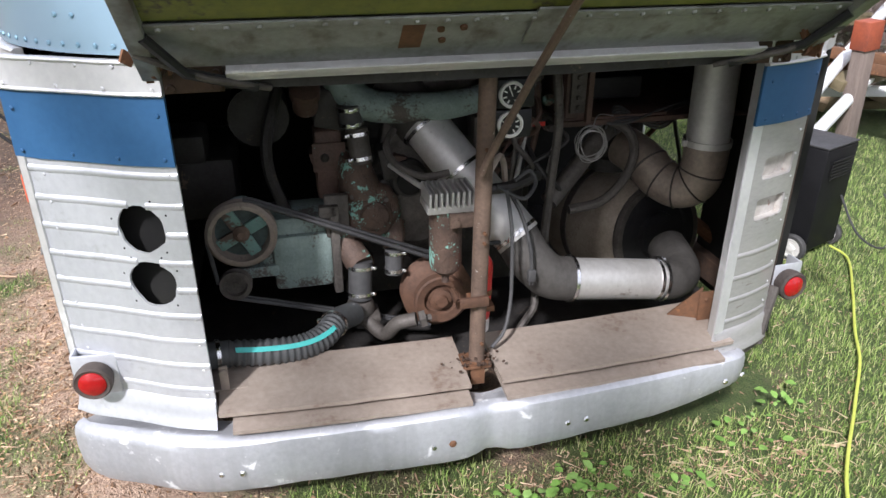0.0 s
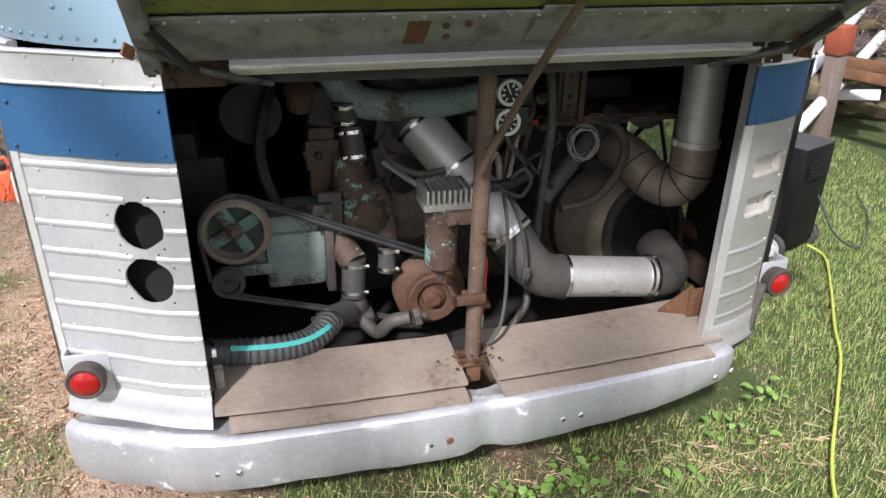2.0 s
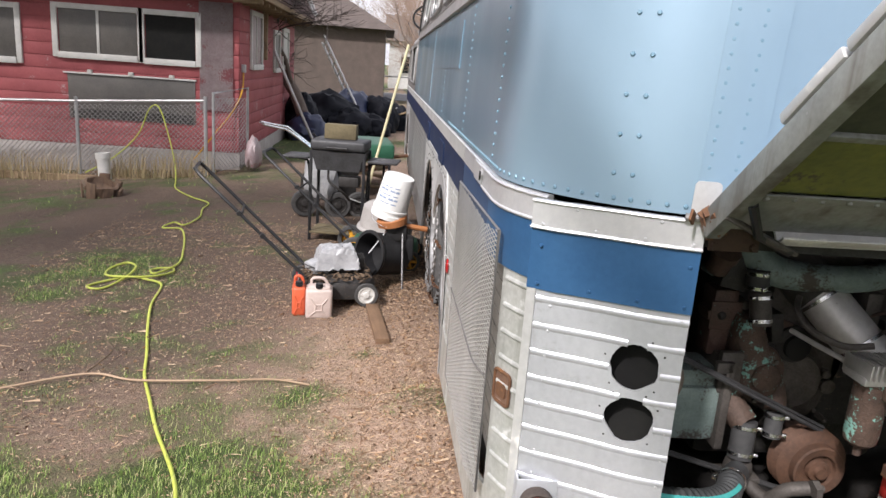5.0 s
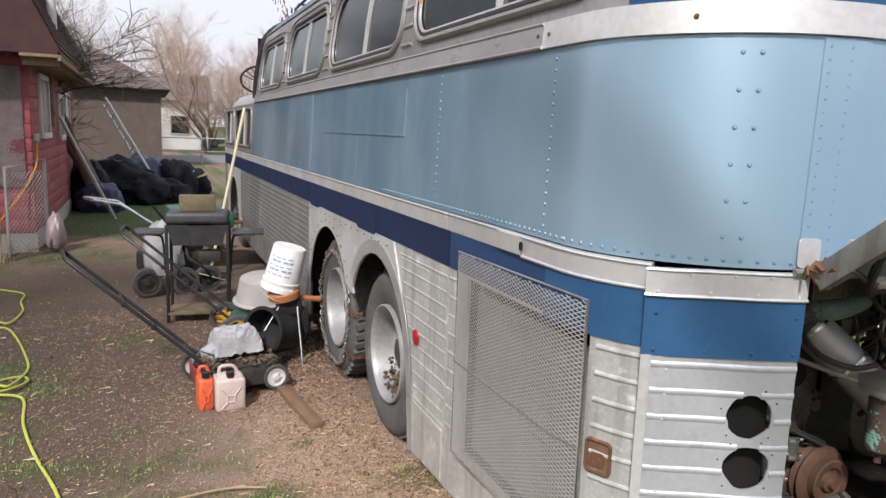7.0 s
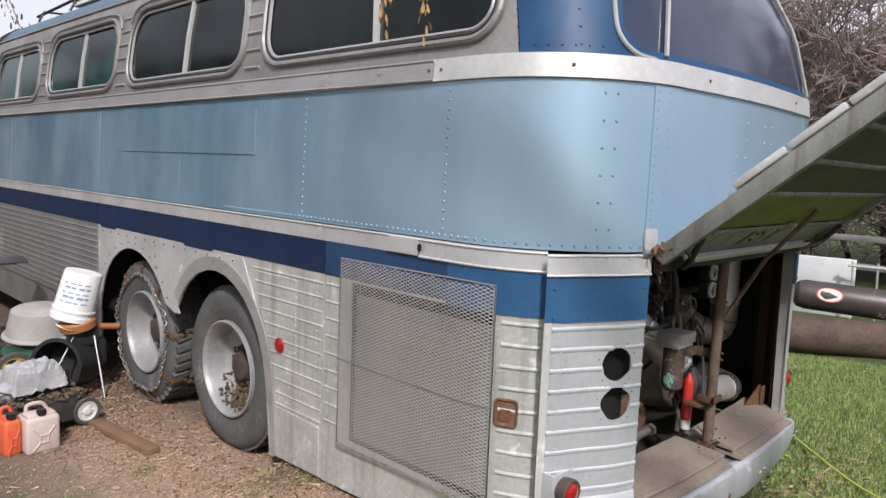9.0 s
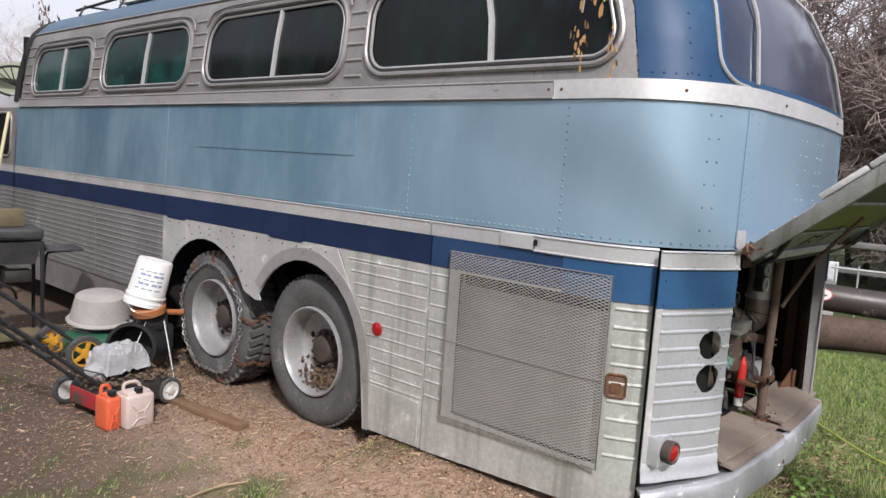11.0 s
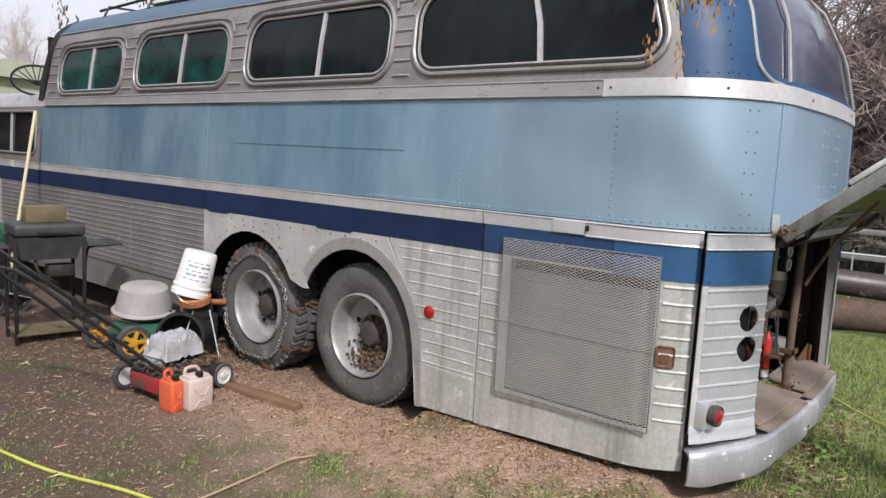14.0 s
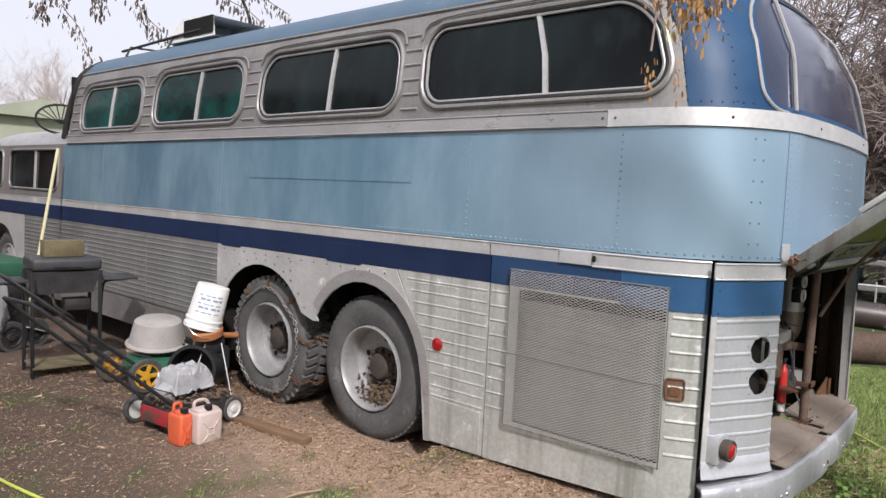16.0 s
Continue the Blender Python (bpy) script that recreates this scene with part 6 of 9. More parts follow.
M["elbow"] = mat("rusty_brown_elbow", (0.3, 0.25, 0.2), (0.16, 0.13, 0.11), 0.5, 0.35, 5, 60, 0.2, stain=(0.22, 0.15, 0.09), stain_at=0.58, stain_soft=0.12, stain_scale=5)
ve = duct("ribbed_elbow", el, 0.077, "elbow", eng, "sooty ribbed elbow", seg=36)
ring_clamp("pipe_clamp", (0.878, 0.42, 1.045), (0, 0, -1), 0.079, ve, "duct", 0.022)
ep = bez(el, 36)
for k in (8, 13, 18, 23, 28):
    part("elbow_rib", hyp(lambda b: lathe(b, [(0.076, -0.004), (0.082, 0), (0.076, 0.004)], Matrix.Translation(ep[k]) @ (ep[k + 1] - ep[k - 1]).to_track_quat("Z", "Y").to_matrix().to_4x4(), 24, False)), "grime_light", ve)
# coolant manifold over the engine
part("top_manifold", hyp(lambda b: tube(b, bez([(-0.37, 0.66, 1.36), (-0.35, 0.62, 1.27), (-0.28, 0.58, 1.205), (-0.15, 0.555, 1.19), (0.0, 0.53, 1.2), (0.15, 0.55, 1.22)], 30), 0.05, 18, radii=[0.06 - 0.0006 * i for i in range(31)])), "teal_block", eng, "grey-green coolant manifold")
part("filler_cap", hyp(lambda b: (lathe(b, [(0.04, -0.06), (0.04, 0), (0.048, 0), (0.048, 0.03), (0.03, 0.036), (0, 0.036)], Matrix.Translation((-0.47, 0.55, 1.25)) @ Matrix.Rotation(radians(35), 4, "X"), 16))), "brown_cast", eng)
part("blower_case", hyp(lambda b: (box(b, -0.15, 0.15, 0.66, 1.1, 1.14, 1.34, 0.05), box(b, 0.1, 0.34, 0.6, 0.9, 1.05, 1.25, 0.03))), "grime_light", eng)
part("governor", hyp(lambda b: (box(b, -0.45, -0.36, 0.6, 0.7, 0.88, 1.12, 0.012), box(b, -0.46, -0.35, 0.59, 0.6, 0.98, 1.08, 0.004))), "brown_cast", eng)
# gauges on a small panel
gp = part("gauge_panel", hyp(lambda b: (box(b, 0.02, 0.13, 0.15, 0.20, 1.19, 1.272, 0.008), box(b, 0.025, 0.135, 0.15, 0.20, 1.275, 1.357, 0.008))), "black", eng, "two round gauges in black cases")
for x, z in ((0.066, 1.315), (0.064, 1.232)):
    g = part("gauge", hyp(lambda b: lathe(b, [(0.037, 0.0), (0.037, 0.012), (0.033, 0.015), (0.029, 0.012), (0.028, 0.008)], at(x, 0.152, z), 28, False)), "white", gp, "white-rimmed gauge")
    part("dial", hyp(lambda b: lathe(b, [(0.029, 0.008), (0, 0.009)], at(x, 0.152, z), 24)), "black", g)
    for k in range(8):
        a = radians(-60 + 300 * k / 7)
        part("mark", hyp(lambda b: box(b, 0.016, 0.026, -0.002, 0.002, 0.0092, 0.0105, 0, at(x, 0.152, z) @ Matrix.Rotation(a, 4, "Z"))), "white", g)
    part("needle", hyp(lambda b: box(b, -0.004, 0.02, -0.0012, 0.0012, 0.0105, 0.012, 0, at(x, 0.152, z) @ Matrix.Rotation(radians(115), 4, "Z"))), "white", g)
# brown electrical cabinet and shelf at the upper side
cab = part("relay_cabinet", hyp(lambda b: (box(b, 0.40, 0.47, 0.55, 0.9, 1.12, 1.42, 0.004), box(b, 0.48, 0.50, 0.55, 0.9, 1.10, 1.42, 0.003), box(b, 0.40, 0.80, 0.57, 0.9, 1.095, 1.115, 0.003))), "brown_cast", eng, "red-brown relay cabinet frame")
part("terminal_strip", hyp(lambda b: (box(b, 0.41, 0.465, 0.535, 0.55, 1.14, 1.40, 0.003), [lathe(b, [(0.01, 0), (0.008, 0.01), (0, 0.011)], at(0.437, 0.535, 1.16 + 0.034 * k), 8) for k in range(7)])), "grime_light", cab)
part("switch_box", hyp(lambda b: (box(b, 0.52, 0.76, 0.7, 0.9, 1.14, 1.22, 0.01), lathe(b, [(0.03, 0), (0.025, 0.04), (0, 0.04)], at(0.57, 0.7, 1.28), 14))), "black", cab)
# hoses, pipes and wiring
def line_part(name, pts, r, m_, label="", n=8, seg=28, parent=None):
    return part(name, hyp(lambda b: tube(b, bez(pts, seg), r, n)), m_, parent or eng, label)
line_part("vent_hose", [(-0.20, 0.52, 1.13), (-0.235, 0.46, 1.10), (-0.22, 0.40, 1.06), (-0.15, 0.33, 1.035), (-0.07, 0.30, 1.05)], 0.011, "grime_light", "grey rubber vent hose")
line_part("fuel_line", [(-0.22, 0.5, 1.02), (-0.17, 0.4, 1.0), (-0.13, 0.32, 0.985), (-0.125, 0.30, 0.96)], 0.009, "duct")
line_part("return_line", [(-0.01, 0.25, 0.99), (0.04, 0.28, 1.03), (0.09, 0.32, 1.08), (0.12, 0.36, 1.05), (0.13, 0.36, 0.98)], 0.010, "sill")
line_part("stand_pipe", [(0.335, 0.5, 1.32), (0.34, 0.47, 1.2), (0.34, 0.46, 1.1), (0.325, 0.46, 0.9), (0.31, 0.46, 0.62)], 0.016, "grime_light", "grey vertical pipe")
line_part("heater_hose", [(0.34, 0.5, 0.84), (0.45, 0.55, 0.93), (0.55, 0.6, 1.02), (0.64, 0.66, 1.05)], 0.034, "grime_light", "thick grey hose", 14)
line_part("heater_hose", [(0.40, 0.46, 0.82), (0.52, 0.46, 0.84), (0.61, 0.48, 0.91), (0.66, 0.52, 0.99), (0.645, 0.55, 1.06), (0.59, 0.6, 1.09)], 0.017, "grime_light", "curved grey hose", 10)
line_part("air_line", [(-0.55, 0.7, 1.24), (-0.60, 0.62, 1.1), (-0.6, 0.6, 0.98), (-0.56, 0.6, 0.85)], 0.02, "grime")
line_part("cross_pipe", [(0.05, 0.3, 0.985), (0.13, 0.31, 0.985), (0.22, 0.36, 0.99), (0.26, 0.42, 0.97)], 0.018, "grime")
line_part("drain_tube", [(0.26, 0.4, 0.62), (0.255, 0.36, 0.52), (0.22, 0.34, 0.47), (0.19, 0.33, 0.44)], 0.014, "grime_light")
wires = thing("power_cable", "black power cable hanging over the ducts", "cable")
for pts in ([(0.08, 0.2, 1.02), (0.095, 0.18, 0.9), (0.098, 0.17, 0.75), (0.09, 0.15, 0.66), (0.06, 0.11, 0.585), (0.015, 0.09, 0.545)], [(0.10, 0.24, 1.0), (0.14, 0.22, 0.92), (0.165, 0.2, 0.82), (0.175, 0.2, 0.74)], [(0.05, 0.2, 1.03), (0.13, 0.2, 0.985), (0.17, 0.22, 1.0), (0.19, 0.25, 1.02), (0.17, 0.26, 1.05), (0.12, 0.24, 1.03)]):
    line_part("cord", pts, 0.006, "hose_rubber", parent=wires)
part("plug", hyp(lambda b: (box(b, 0.162, 0.188, 0.19, 0.21, 0.70, 0.74, 0.005), box(b, 0.168, 0.171, 0.198, 0.202, 0.685, 0.7), box(b, 0.179, 0.182, 0.198, 0.202, 0.685, 0.7))), "hose_rubber", wires)
coilw = thing("wire_coil", "loose coil of thin grey wire on the cabinet", "wire")
q = random.Random(3)
for k in range(6):
    c = Vector((0.455 + q.gauss(0, 0.004), 0.44 + q.gauss(0, 0.01), 1.06 + q.gauss(0, 0.004)))
    rr_ = q.uniform(0.042, 0.056)
    part("strand", hyp(lambda b: tube(b, [c + Vector((rr_ * math.cos(t), 0.01 * math.sin(2 * t + k), rr_ * 1.08 * math.sin(t))) for t in [j * math.pi / 10 for j in range(20)]], 0.0022, 5, closed=True)), "alu_grey", coilw)
part("strand", hyp(lambda b: tube(b, bez([(0.46, 0.45, 1.115), (0.50, 0.5, 1.14), (0.58, 0.55, 1.12)], 10), 0.0022, 5)), "alu_grey", coilw)
for k in range(7):
    line_part("wiring", [(0.5 + 0.02 * k, 0.6, 1.10 - 0.01 * k), (0.62, 0.55 + 0.01 * k, 1.09 + 0.008 * k), (0.8, 0.6, 1.12 - 0.012 * k), (1.05, 0.75, 1.12 + 0.006 * k)], 0.005, "hose_rubber")
q = random.Random(12)
for k in range(14):     # small fittings and lines on the far half of the engine
    x, z = q.uniform(0.13, 0.34), q.uniform(0.88, 1.34)
    part("fitting", hyp(lambda b: lathe(b, [(0.02, 0), (0.02, 0.02), (0.012, 0.025), (0.012, 0.05), (0, 0.05)], Matrix.Translation((x, 0.56, z)) @ Euler((q.uniform(0.6, 2.2), q.uniform(-0.8, 0.8), 0)).to_matrix().to_4x4(), 8)), q.choice(("grime", "grime_light", "brown_cast", "teal")), eng)
for k in range(8):
    x, z = q.uniform(0.12, 0.32), q.uniform(0.95, 1.32)
    line_part("small_line", [(x, 0.56, z), (x + q.uniform(-0.08, 0.08), 0.48, z - 0.06), (x + q.uniform(-0.1, 0.12), 0.5, z - 0.16), (x + q.uniform(-0.1, 0.1), 0.58, z - 0.24)], q.uniform(0.005, 0.011), q.choice(("grime", "grime_light", "brown_cast")))
for k, (x, z, L) in enumerate(((0.20, 1.30, 0.5), (0.245, 1.34, 0.42), (0.29, 1.25, 0.3), (0.16, 1.15, 0.3), (0.385, 1.30, 0.4))):
    line_part("riser_pipe", [(x, 0.52 + 0.02 * k, z), (x + 0.01, 0.50 + 0.02 * k, z - L * 0.4), (x - 0.015, 0.52 + 0.02 * k, z - L)], 0.007 + 0.002 * (k % 3), ("grime_light", "duct", "brown_cast")[k % 3])
part("red_tag", hyp(lambda b: box(b, 0.255, 0.31, 0.5, 0.505, 1.115, 1.13, 0.002)), "red", eng)
# oil pan, transmission and frame in the depth of the bay
part("frame_rail", hyp(lambda b: box(b, -0.98, -0.9, 0.4, 1.7, 0.5, 0.64, 0.01)), "grime", coach)
part("frame_rail", hyp(lambda b: box(b, 0.36, 0.46, 0.75, 1.7, 0.46, 0.58, 0.01)), "grime", coach)
part("bay_shelf", hyp(lambda b: (box(b, -1.05, -0.72, 0.75, 1.2, 0.78, 1.0, 0.02), box(b, -0.95, -0.8, 0.7, 0.9, 1.0, 1.1, 0.02), lathe(b, [(0.1, 0), (0.1, 0.2), (0, 0.2)], at(-0.62, 0.9, 1.15), 20))), "grime", eng, "dark compressor housing")
part("brace_rod", hyp(lambda b: (tube(b, [(0.98, 0.7, 1.12), (1.2, 1.0, 0.45)], 0.012, 8), tube(b, [(0.84, 0.62, 1.1), (0.9, 0.9, 0.9)], 0.01, 8), tube(b, [(0.9, 1.0, 0.75), (1.2, 0.7, 0.5)], 0.03, 8))), "rust", coach)
part("corner_gusset", hyp(lambda b: (lambda vs: (b.faces.new(vs[:3]), b.faces.new(vs[3:][::-1]), [b.faces.new((vs[i], vs[(i + 1) % 3], vs[3 + (i + 1) % 3], vs[3 + i])) for i in range(3)]))([b.verts.new(v) for v in ((0.66, 0.17, 0.525), (0.76, 0.12, 0.525), (0.755, 0.13, 0.64), (0.665, 0.178, 0.525), (0.765, 0.128, 0.525), (0.76, 0.138, 0.64))]) ), "rust", coach, "rusty triangular gusset")
part("gusset_post", hyp(lambda b: (box(b, 0.74, 0.79, 0.115, 0.123, 0.52, 0.63, 0.003), lathe(b, [(0.009, 0), (0, 0.008)], at(0.765, 0.115, 0.6), 8))), "rust", coach)

# castings, flanges and bolts over the face of the engine
q = random.Random(55)
for k in range(46):
    x, z, y = q.uniform(-0.44, 0.12), q.uniform(0.56, 1.22), q.uniform(0.60, 0.68)
    if k % 3 == 0:
        w_, h_ = q.uniform(0.02, 0.06), q.uniform(0.02, 0.07)
        part("casting", hyp(lambda b: box(b, -w_, w_, -0.03, 0.06, -h_, h_, 0.008, Matrix.Translation((x, y, z)) @ Matrix.Rotation(q.uniform(-0.4, 0.4), 4, "Y"))), q.choice(("grime_light", "brown_cast", "grime", "teal_block")), eng)
    else:
        r_ = q.uniform(0.008, 0.03)
        part("flange", hyp(lambda b: (lathe(b, [(r_ * 1.3, -0.05), (r_ * 1.3, 0.0), (r_, 0.006), (r_, 0.03), (r_ * 0.5, 0.036), (0, 0.036)], at(x, y, z), 10))), q.choice(("grime_light", "brown_cast", "grime", "rust_bar")), eng)
for k in range(9):
    a = 2 * math.pi * k / 9
    part("pump_bolt", hyp(lambda b: lathe(b, [(0.009, 0), (0.009, 0.012), (0, 0.013)], at(-0.30 + 0.088 * math.cos(a), 0.532, 0.835 + 0.088 * math.sin(a)), 6)), "grime_light", wp)
part("pump_bracket", hyp(lambda b: (box(b, -0.44, -0.36, 0.50, 0.53, 0.78, 0.93, 0.008), box(b, -0.46, -0.40, 0.48, 0.51, 0.86, 0.90, 0.006))), "grime_light", wp, "corroded grey bracket")
part("bell_cover", hyp(lambda b: lathe(b, [(0.16, 0), (0.15, 0.03), (0.11, 0.05), (0.1, 0.08), (0, 0.085)], at(-0.12, 0.66, 0.80), 28)), "grime_light", eng, "dusty grey cover")


# ---- things beside the coach ----
M["white_hub"] = mat("dirty_white_plastic", (0.62, 0.61, 0.58), (0.5, 0.49, 0.46), 0.5, 0, 8, 60, 0.08)
M["yellow_hub"] = mat("yellow_plastic", (0.6, 0.32, 0.03), (0.48, 0.24, 0.02), 0.5, 0, 8, 60, 0.08)
M["green_deck"] = mat("green_mower_paint", (0.02, 0.09, 0.05), (0.03, 0.12, 0.07), 0.45, 0, 8, 60, 0.1, stain=(0.16, 0.12, 0.08), stain_at=0.6)
M["red_deck"] = mat("faded_red_paint", (0.36, 0.025, 0.03), (0.24, 0.02, 0.025), 0.5, 0, 8, 60, 0.1, stain=(0.08, 0.06, 0.05), stain_at=0.5, stain_scale=9)
M["orange_can"] = mat("sun_bleached_red_plastic", (0.62, 0.12, 0.05), (0.52, 0.09, 0.035), 0.5, 0, 5, 60, 0.06, trans=0.0)
M["clear_can"] = mat("cloudy_plastic", (0.55, 0.46, 0.42), (0.45, 0.36, 0.32), 0.5, 0, 4, 60, 0.08, stain=(0.4, 0.25, 0.2), stain_at=0.62)
M["bag"] = mat("grey_plastic_bag", (0.4, 0.4, 0.41), (0.25, 0.255, 0.26), 0.3, 0, 9, 40, 0.4)
M["tub"] = mat("weathered_grey_tub", (0.36, 0.34, 0.32), (0.27, 0.255, 0.24), 0.65, 0, 5, 60, 0.15, stain=(0.2, 0.16, 0.12), stain_at=0.62)
M["grill"] = mat("scorched_grey_metal", (0.07, 0.07, 0.074), (0.035, 0.035, 0.035), 0.55, 0.3, 6, 60, 0.15, stain=(0.2, 0.2, 0.2), stain_at=0.6)
M["wood"] = mat("weathered_timber", (0.3, 0.22, 0.13), (0.2, 0.14, 0.085), 0.85, 0, 5, 60, 0.3, stain=(0.14, 0.1, 0.065), stain_at=0.6, stretch=(6, 1, 6))
M["wood_green"] = mat("damp_greenish_timber", (0.16, 0.13, 0.07), (0.1, 0.08, 0.045), 0.85, 0, 7, 60, 0.3)
M["hose_yellow"] = mat("yellow_green_hose", (0.5, 0.54, 0.1), (0.4, 0.45, 0.07), 0.5, 0, 6, 60, 0.05)
M["blue_ink"] = mat("blue_print", (0.2, 0.28, 0.42), (0.28, 0.34, 0.45), 0.5, 0, 8, 60, 0.0)
M["terracotta"] = mat("orange_brown_plastic", (0.42, 0.17, 0.06), (0.33, 0.13, 0.05), 0.55, 0, 8, 60, 0.1)


def jerry(b, w, d, h, spout=True):
    """A moulded can with pressed ribs and a bar handle."""
    box(b, -w / 2, w / 2, -d / 2, d / 2, 0, h * 0.8, 0.022, seg=3)
    box(b, -w / 2 + 0.012, w / 2 - 0.012, -d / 2 + 0.02, d / 2 - 0.035, h * 0.75, h * 0.86, 0.018, seg=2)


def emboss(b, w, h, y):
    for p, q_ in (((-0.32, 0.12), (-0.12, 0.3)), ((0.32, 0.12), (0.12, 0.3)), ((-0.32, 0.72), (-0.12, 0.5)), ((0.32, 0.72), (0.12, 0.5)), ((-0.12, 0.3), (0.12, 0.3)), ((0.12, 0.3), (0.12, 0.5)), ((0.12, 0.5), (-0.12, 0.5)), ((-0.12, 0.5), (-0.12, 0.3))):
        tube(b, [(p[0] * w, y, p[1] * h), (q_[0] * w, y, q_[1] * h)], 0.006, 6)


def gas_can(label, m_, x, y, turn, w, d, h):
    t = thing("fuel_can", label, "fuel can", "fuel cans on the dirt", pose(x, y, gz(x, y) - 0.004, 0, 0, turn))
    part("body", hyp(lambda b: jerry(b, w, d, h)), m_, t)
    part("embossing", hyp(lambda b: (emboss(b, w, h * 0.8, -d / 2 - 0.001))), m_, t)
    part("handle", hyp(lambda b: tube(b, bez([(-w * 0.3, 0.03, h * 0.83), (-w * 0.25, 0.03, h * 0.99), (w * 0.15, 0.03, h * 0.99), (w * 0.32, 0.03, h * 0.83)], 14), 0.011, 8)), m_, t)
    part("cap", hyp(lambda b: lathe(b, [(0.026, h * 0.82), (0.026, h * 0.93), (0.022, h * 0.945), (0, h * 0.945)], Matrix.Translation((0, -d * 0.28, 0)), 16)), "black", t)
    return t


gas_can("faded orange-red plastic fuel can standing on dirt", "orange_can", -2.15, 3.22, 6, 0.095, 0.15, 0.265)
gas_can("cloudy pale plastic fuel can beside a red one", "clear_can", -2.005, 3.18, 4, 0.185, 0.165, 0.27)


def small_wheel(parent, p, r, w, hub_m, axis=(0, 1, 0), spokes=0):
    mm = Matrix.Translation(p) @ Vector(axis).to_track_quat("Z", "Y").to_matrix().to_4x4()
    t = part("wheel", hyp(lambda b: lathe(b, [(r * 0.72, -w / 2), (r * 0.95, -w / 2), (r, -w * 0.3), (r, w * 0.3), (r * 0.95, w / 2), (r * 0.72, w / 2)], mm, 28, False)), "rubber", parent)
    if spokes:
        part("wheel_rim", hyp(lambda b: lathe(b, [(r * 0.74, -w * 0.4), (r * 0.74, w * 0.45), (r * 0.66, w * 0.45), (r * 0.66, -w * 0.4)], mm, 28, False)), hub_m, t)
        for k in range(spokes):
            part("spoke", hyp(lambda b: box(b, 0.02, r * 0.7, -r * 0.12, r * 0.12, w * 0.1, w * 0.35, 0.003, mm @ Matrix.Rotation(2 * math.pi * k / spokes, 4, "Z"))), hub_m, t)
        part("hub", hyp(lambda b: lathe(b, [(r * 0.24, -w / 2), (r * 0.24, w * 0.5), (r * 0.1, w * 0.55), (0, w * 0.55)], mm, 16)), hub_m, t)
    else:
        part("hub", hyp(lambda b: (lathe(b, [(r * 0.74, -w * 0.4), (r * 0.74, w * 0.42), (r * 0.64, w * 0.5), (r * 0.58, w * 0.3), (r * 0.3, w * 0.3), (r * 0.25, w * 0.55), (r * 0.12, w * 0.6), (0, w * 0.6)], mm, 24),)), hub_m, t)
        for k in range(6):
            part("spoke", hyp(lambda b: box(b, r * 0.3, r * 0.6, -r * 0.05, r * 0.05, w * 0.3, w * 0.4, 0, mm @ Matrix.Rotation(2 * math.pi * k / 6, 4, "Z"))), hub_m, t)
    return t


def handle_bar(parent, foot1, foot2, top1, top2, m_="black", r=0.013):
    f1, f2, t1, t2 = map(Vector, (foot1, foot2, top1, top2))
    part("handle", hyp(lambda b: tube(b, [f1, f1.lerp(t1, 0.55), t1 - (t1 - f1).normalized() * 0.05, t1 + (t2 - t1).normalized() * 0.04, t2 - (t2 - t1).normalized() * 0.04, t2 - (t2 - f2).normalized() * 0.05, f2.lerp(t2, 0.55), f2], r, 8)), m_, parent, "bent black steel handle")
    part("cross_bar", hyp(lambda b: tube(b, [f1.lerp(t1, 0.6), f2.lerp(t2, 0.6)], r * 0.6, 6)), m_, parent)
    for k in (0.42, 0.62):
        part("handle_knob", hyp(lambda b: (lathe(b, [(0.018, -0.02), (0.022, 0), (0.018, 0.02), (0, 0.022)], Matrix.Translation(f1.lerp(t1, k)) @ Matrix.Rotation(radians(90), 4, "X"), 10))), "black", parent)
    part("control_cable", hyp(lambda b: tube(b, bez([f1.lerp(t1, 0.9) + Vector((0, 0.02, 0.01)), f1.lerp(t1, 0.6) + Vector((0.02, 0.05, -0.03)), f1.lerp(t1, 0.25) + Vector((0.05, 0.06, -0.02)), f1 + Vector((0.12, 0.08, 0.05))], 20), 0.004, 5)), "hose_rubber", parent)


def deck(b, L, Wd, h, z0):
    """A pressed mower deck, wider and rounded at the front."""
    out = []
    for k in range(28):
        a = 2 * math.pi * k / 28
        out.append((L / 2 * (abs(math.cos(a)) ** 0.6) * (1 if math.cos(a) >= 0 else -1), Wd / 2 * (abs(math.sin(a)) ** 0.6) * (1 if math.sin(a) >= 0 else -1)))
    rows = []
    for s_, z in ((1.0, z0), (1.0, z0 + h * 0.6), (0.93, z0 + h * 0.9), (0.8, z0 + h), (0.35, z0 + h * 1.05)):
        rows.append([b.verts.new((x * s_, y * s_, z)) for x, y in out])
    for a, c in zip(rows, rows[1:]):
        for k in range(28):
            b.faces.new((a[k], a[(k + 1) % 28], c[(k + 1) % 28], c[k]))
    b.faces.new(rows[-1])


def mower_engine(parent, x, y, z, m_="grime"):
    e = part("engine", hyp(lambda b: (box(b, x - 0.1, x + 0.1, y - 0.11, y + 0.11, z, z + 0.1, 0.02), lathe(b, [(0.1, 0.1), (0.105, 0.12), (0.1, 0.17), (0.07, 0.19), (0, 0.19)], Matrix.Translation((x, y, z)), 20), box(b, x + 0.08, x + 0.18, y - 0.06, y + 0.06, z + 0.02, z + 0.1, 0.01),)), m_, parent, "grimy small engine")
    for k in range(6):
        part("cooling_fin", hyp(lambda b: box(b, x + 0.1 + 0.014 * k, x + 0.105 + 0.014 * k, y - 0.075, y + 0.075, z + 0.02, z + 0.12)), m_, e)
    return e


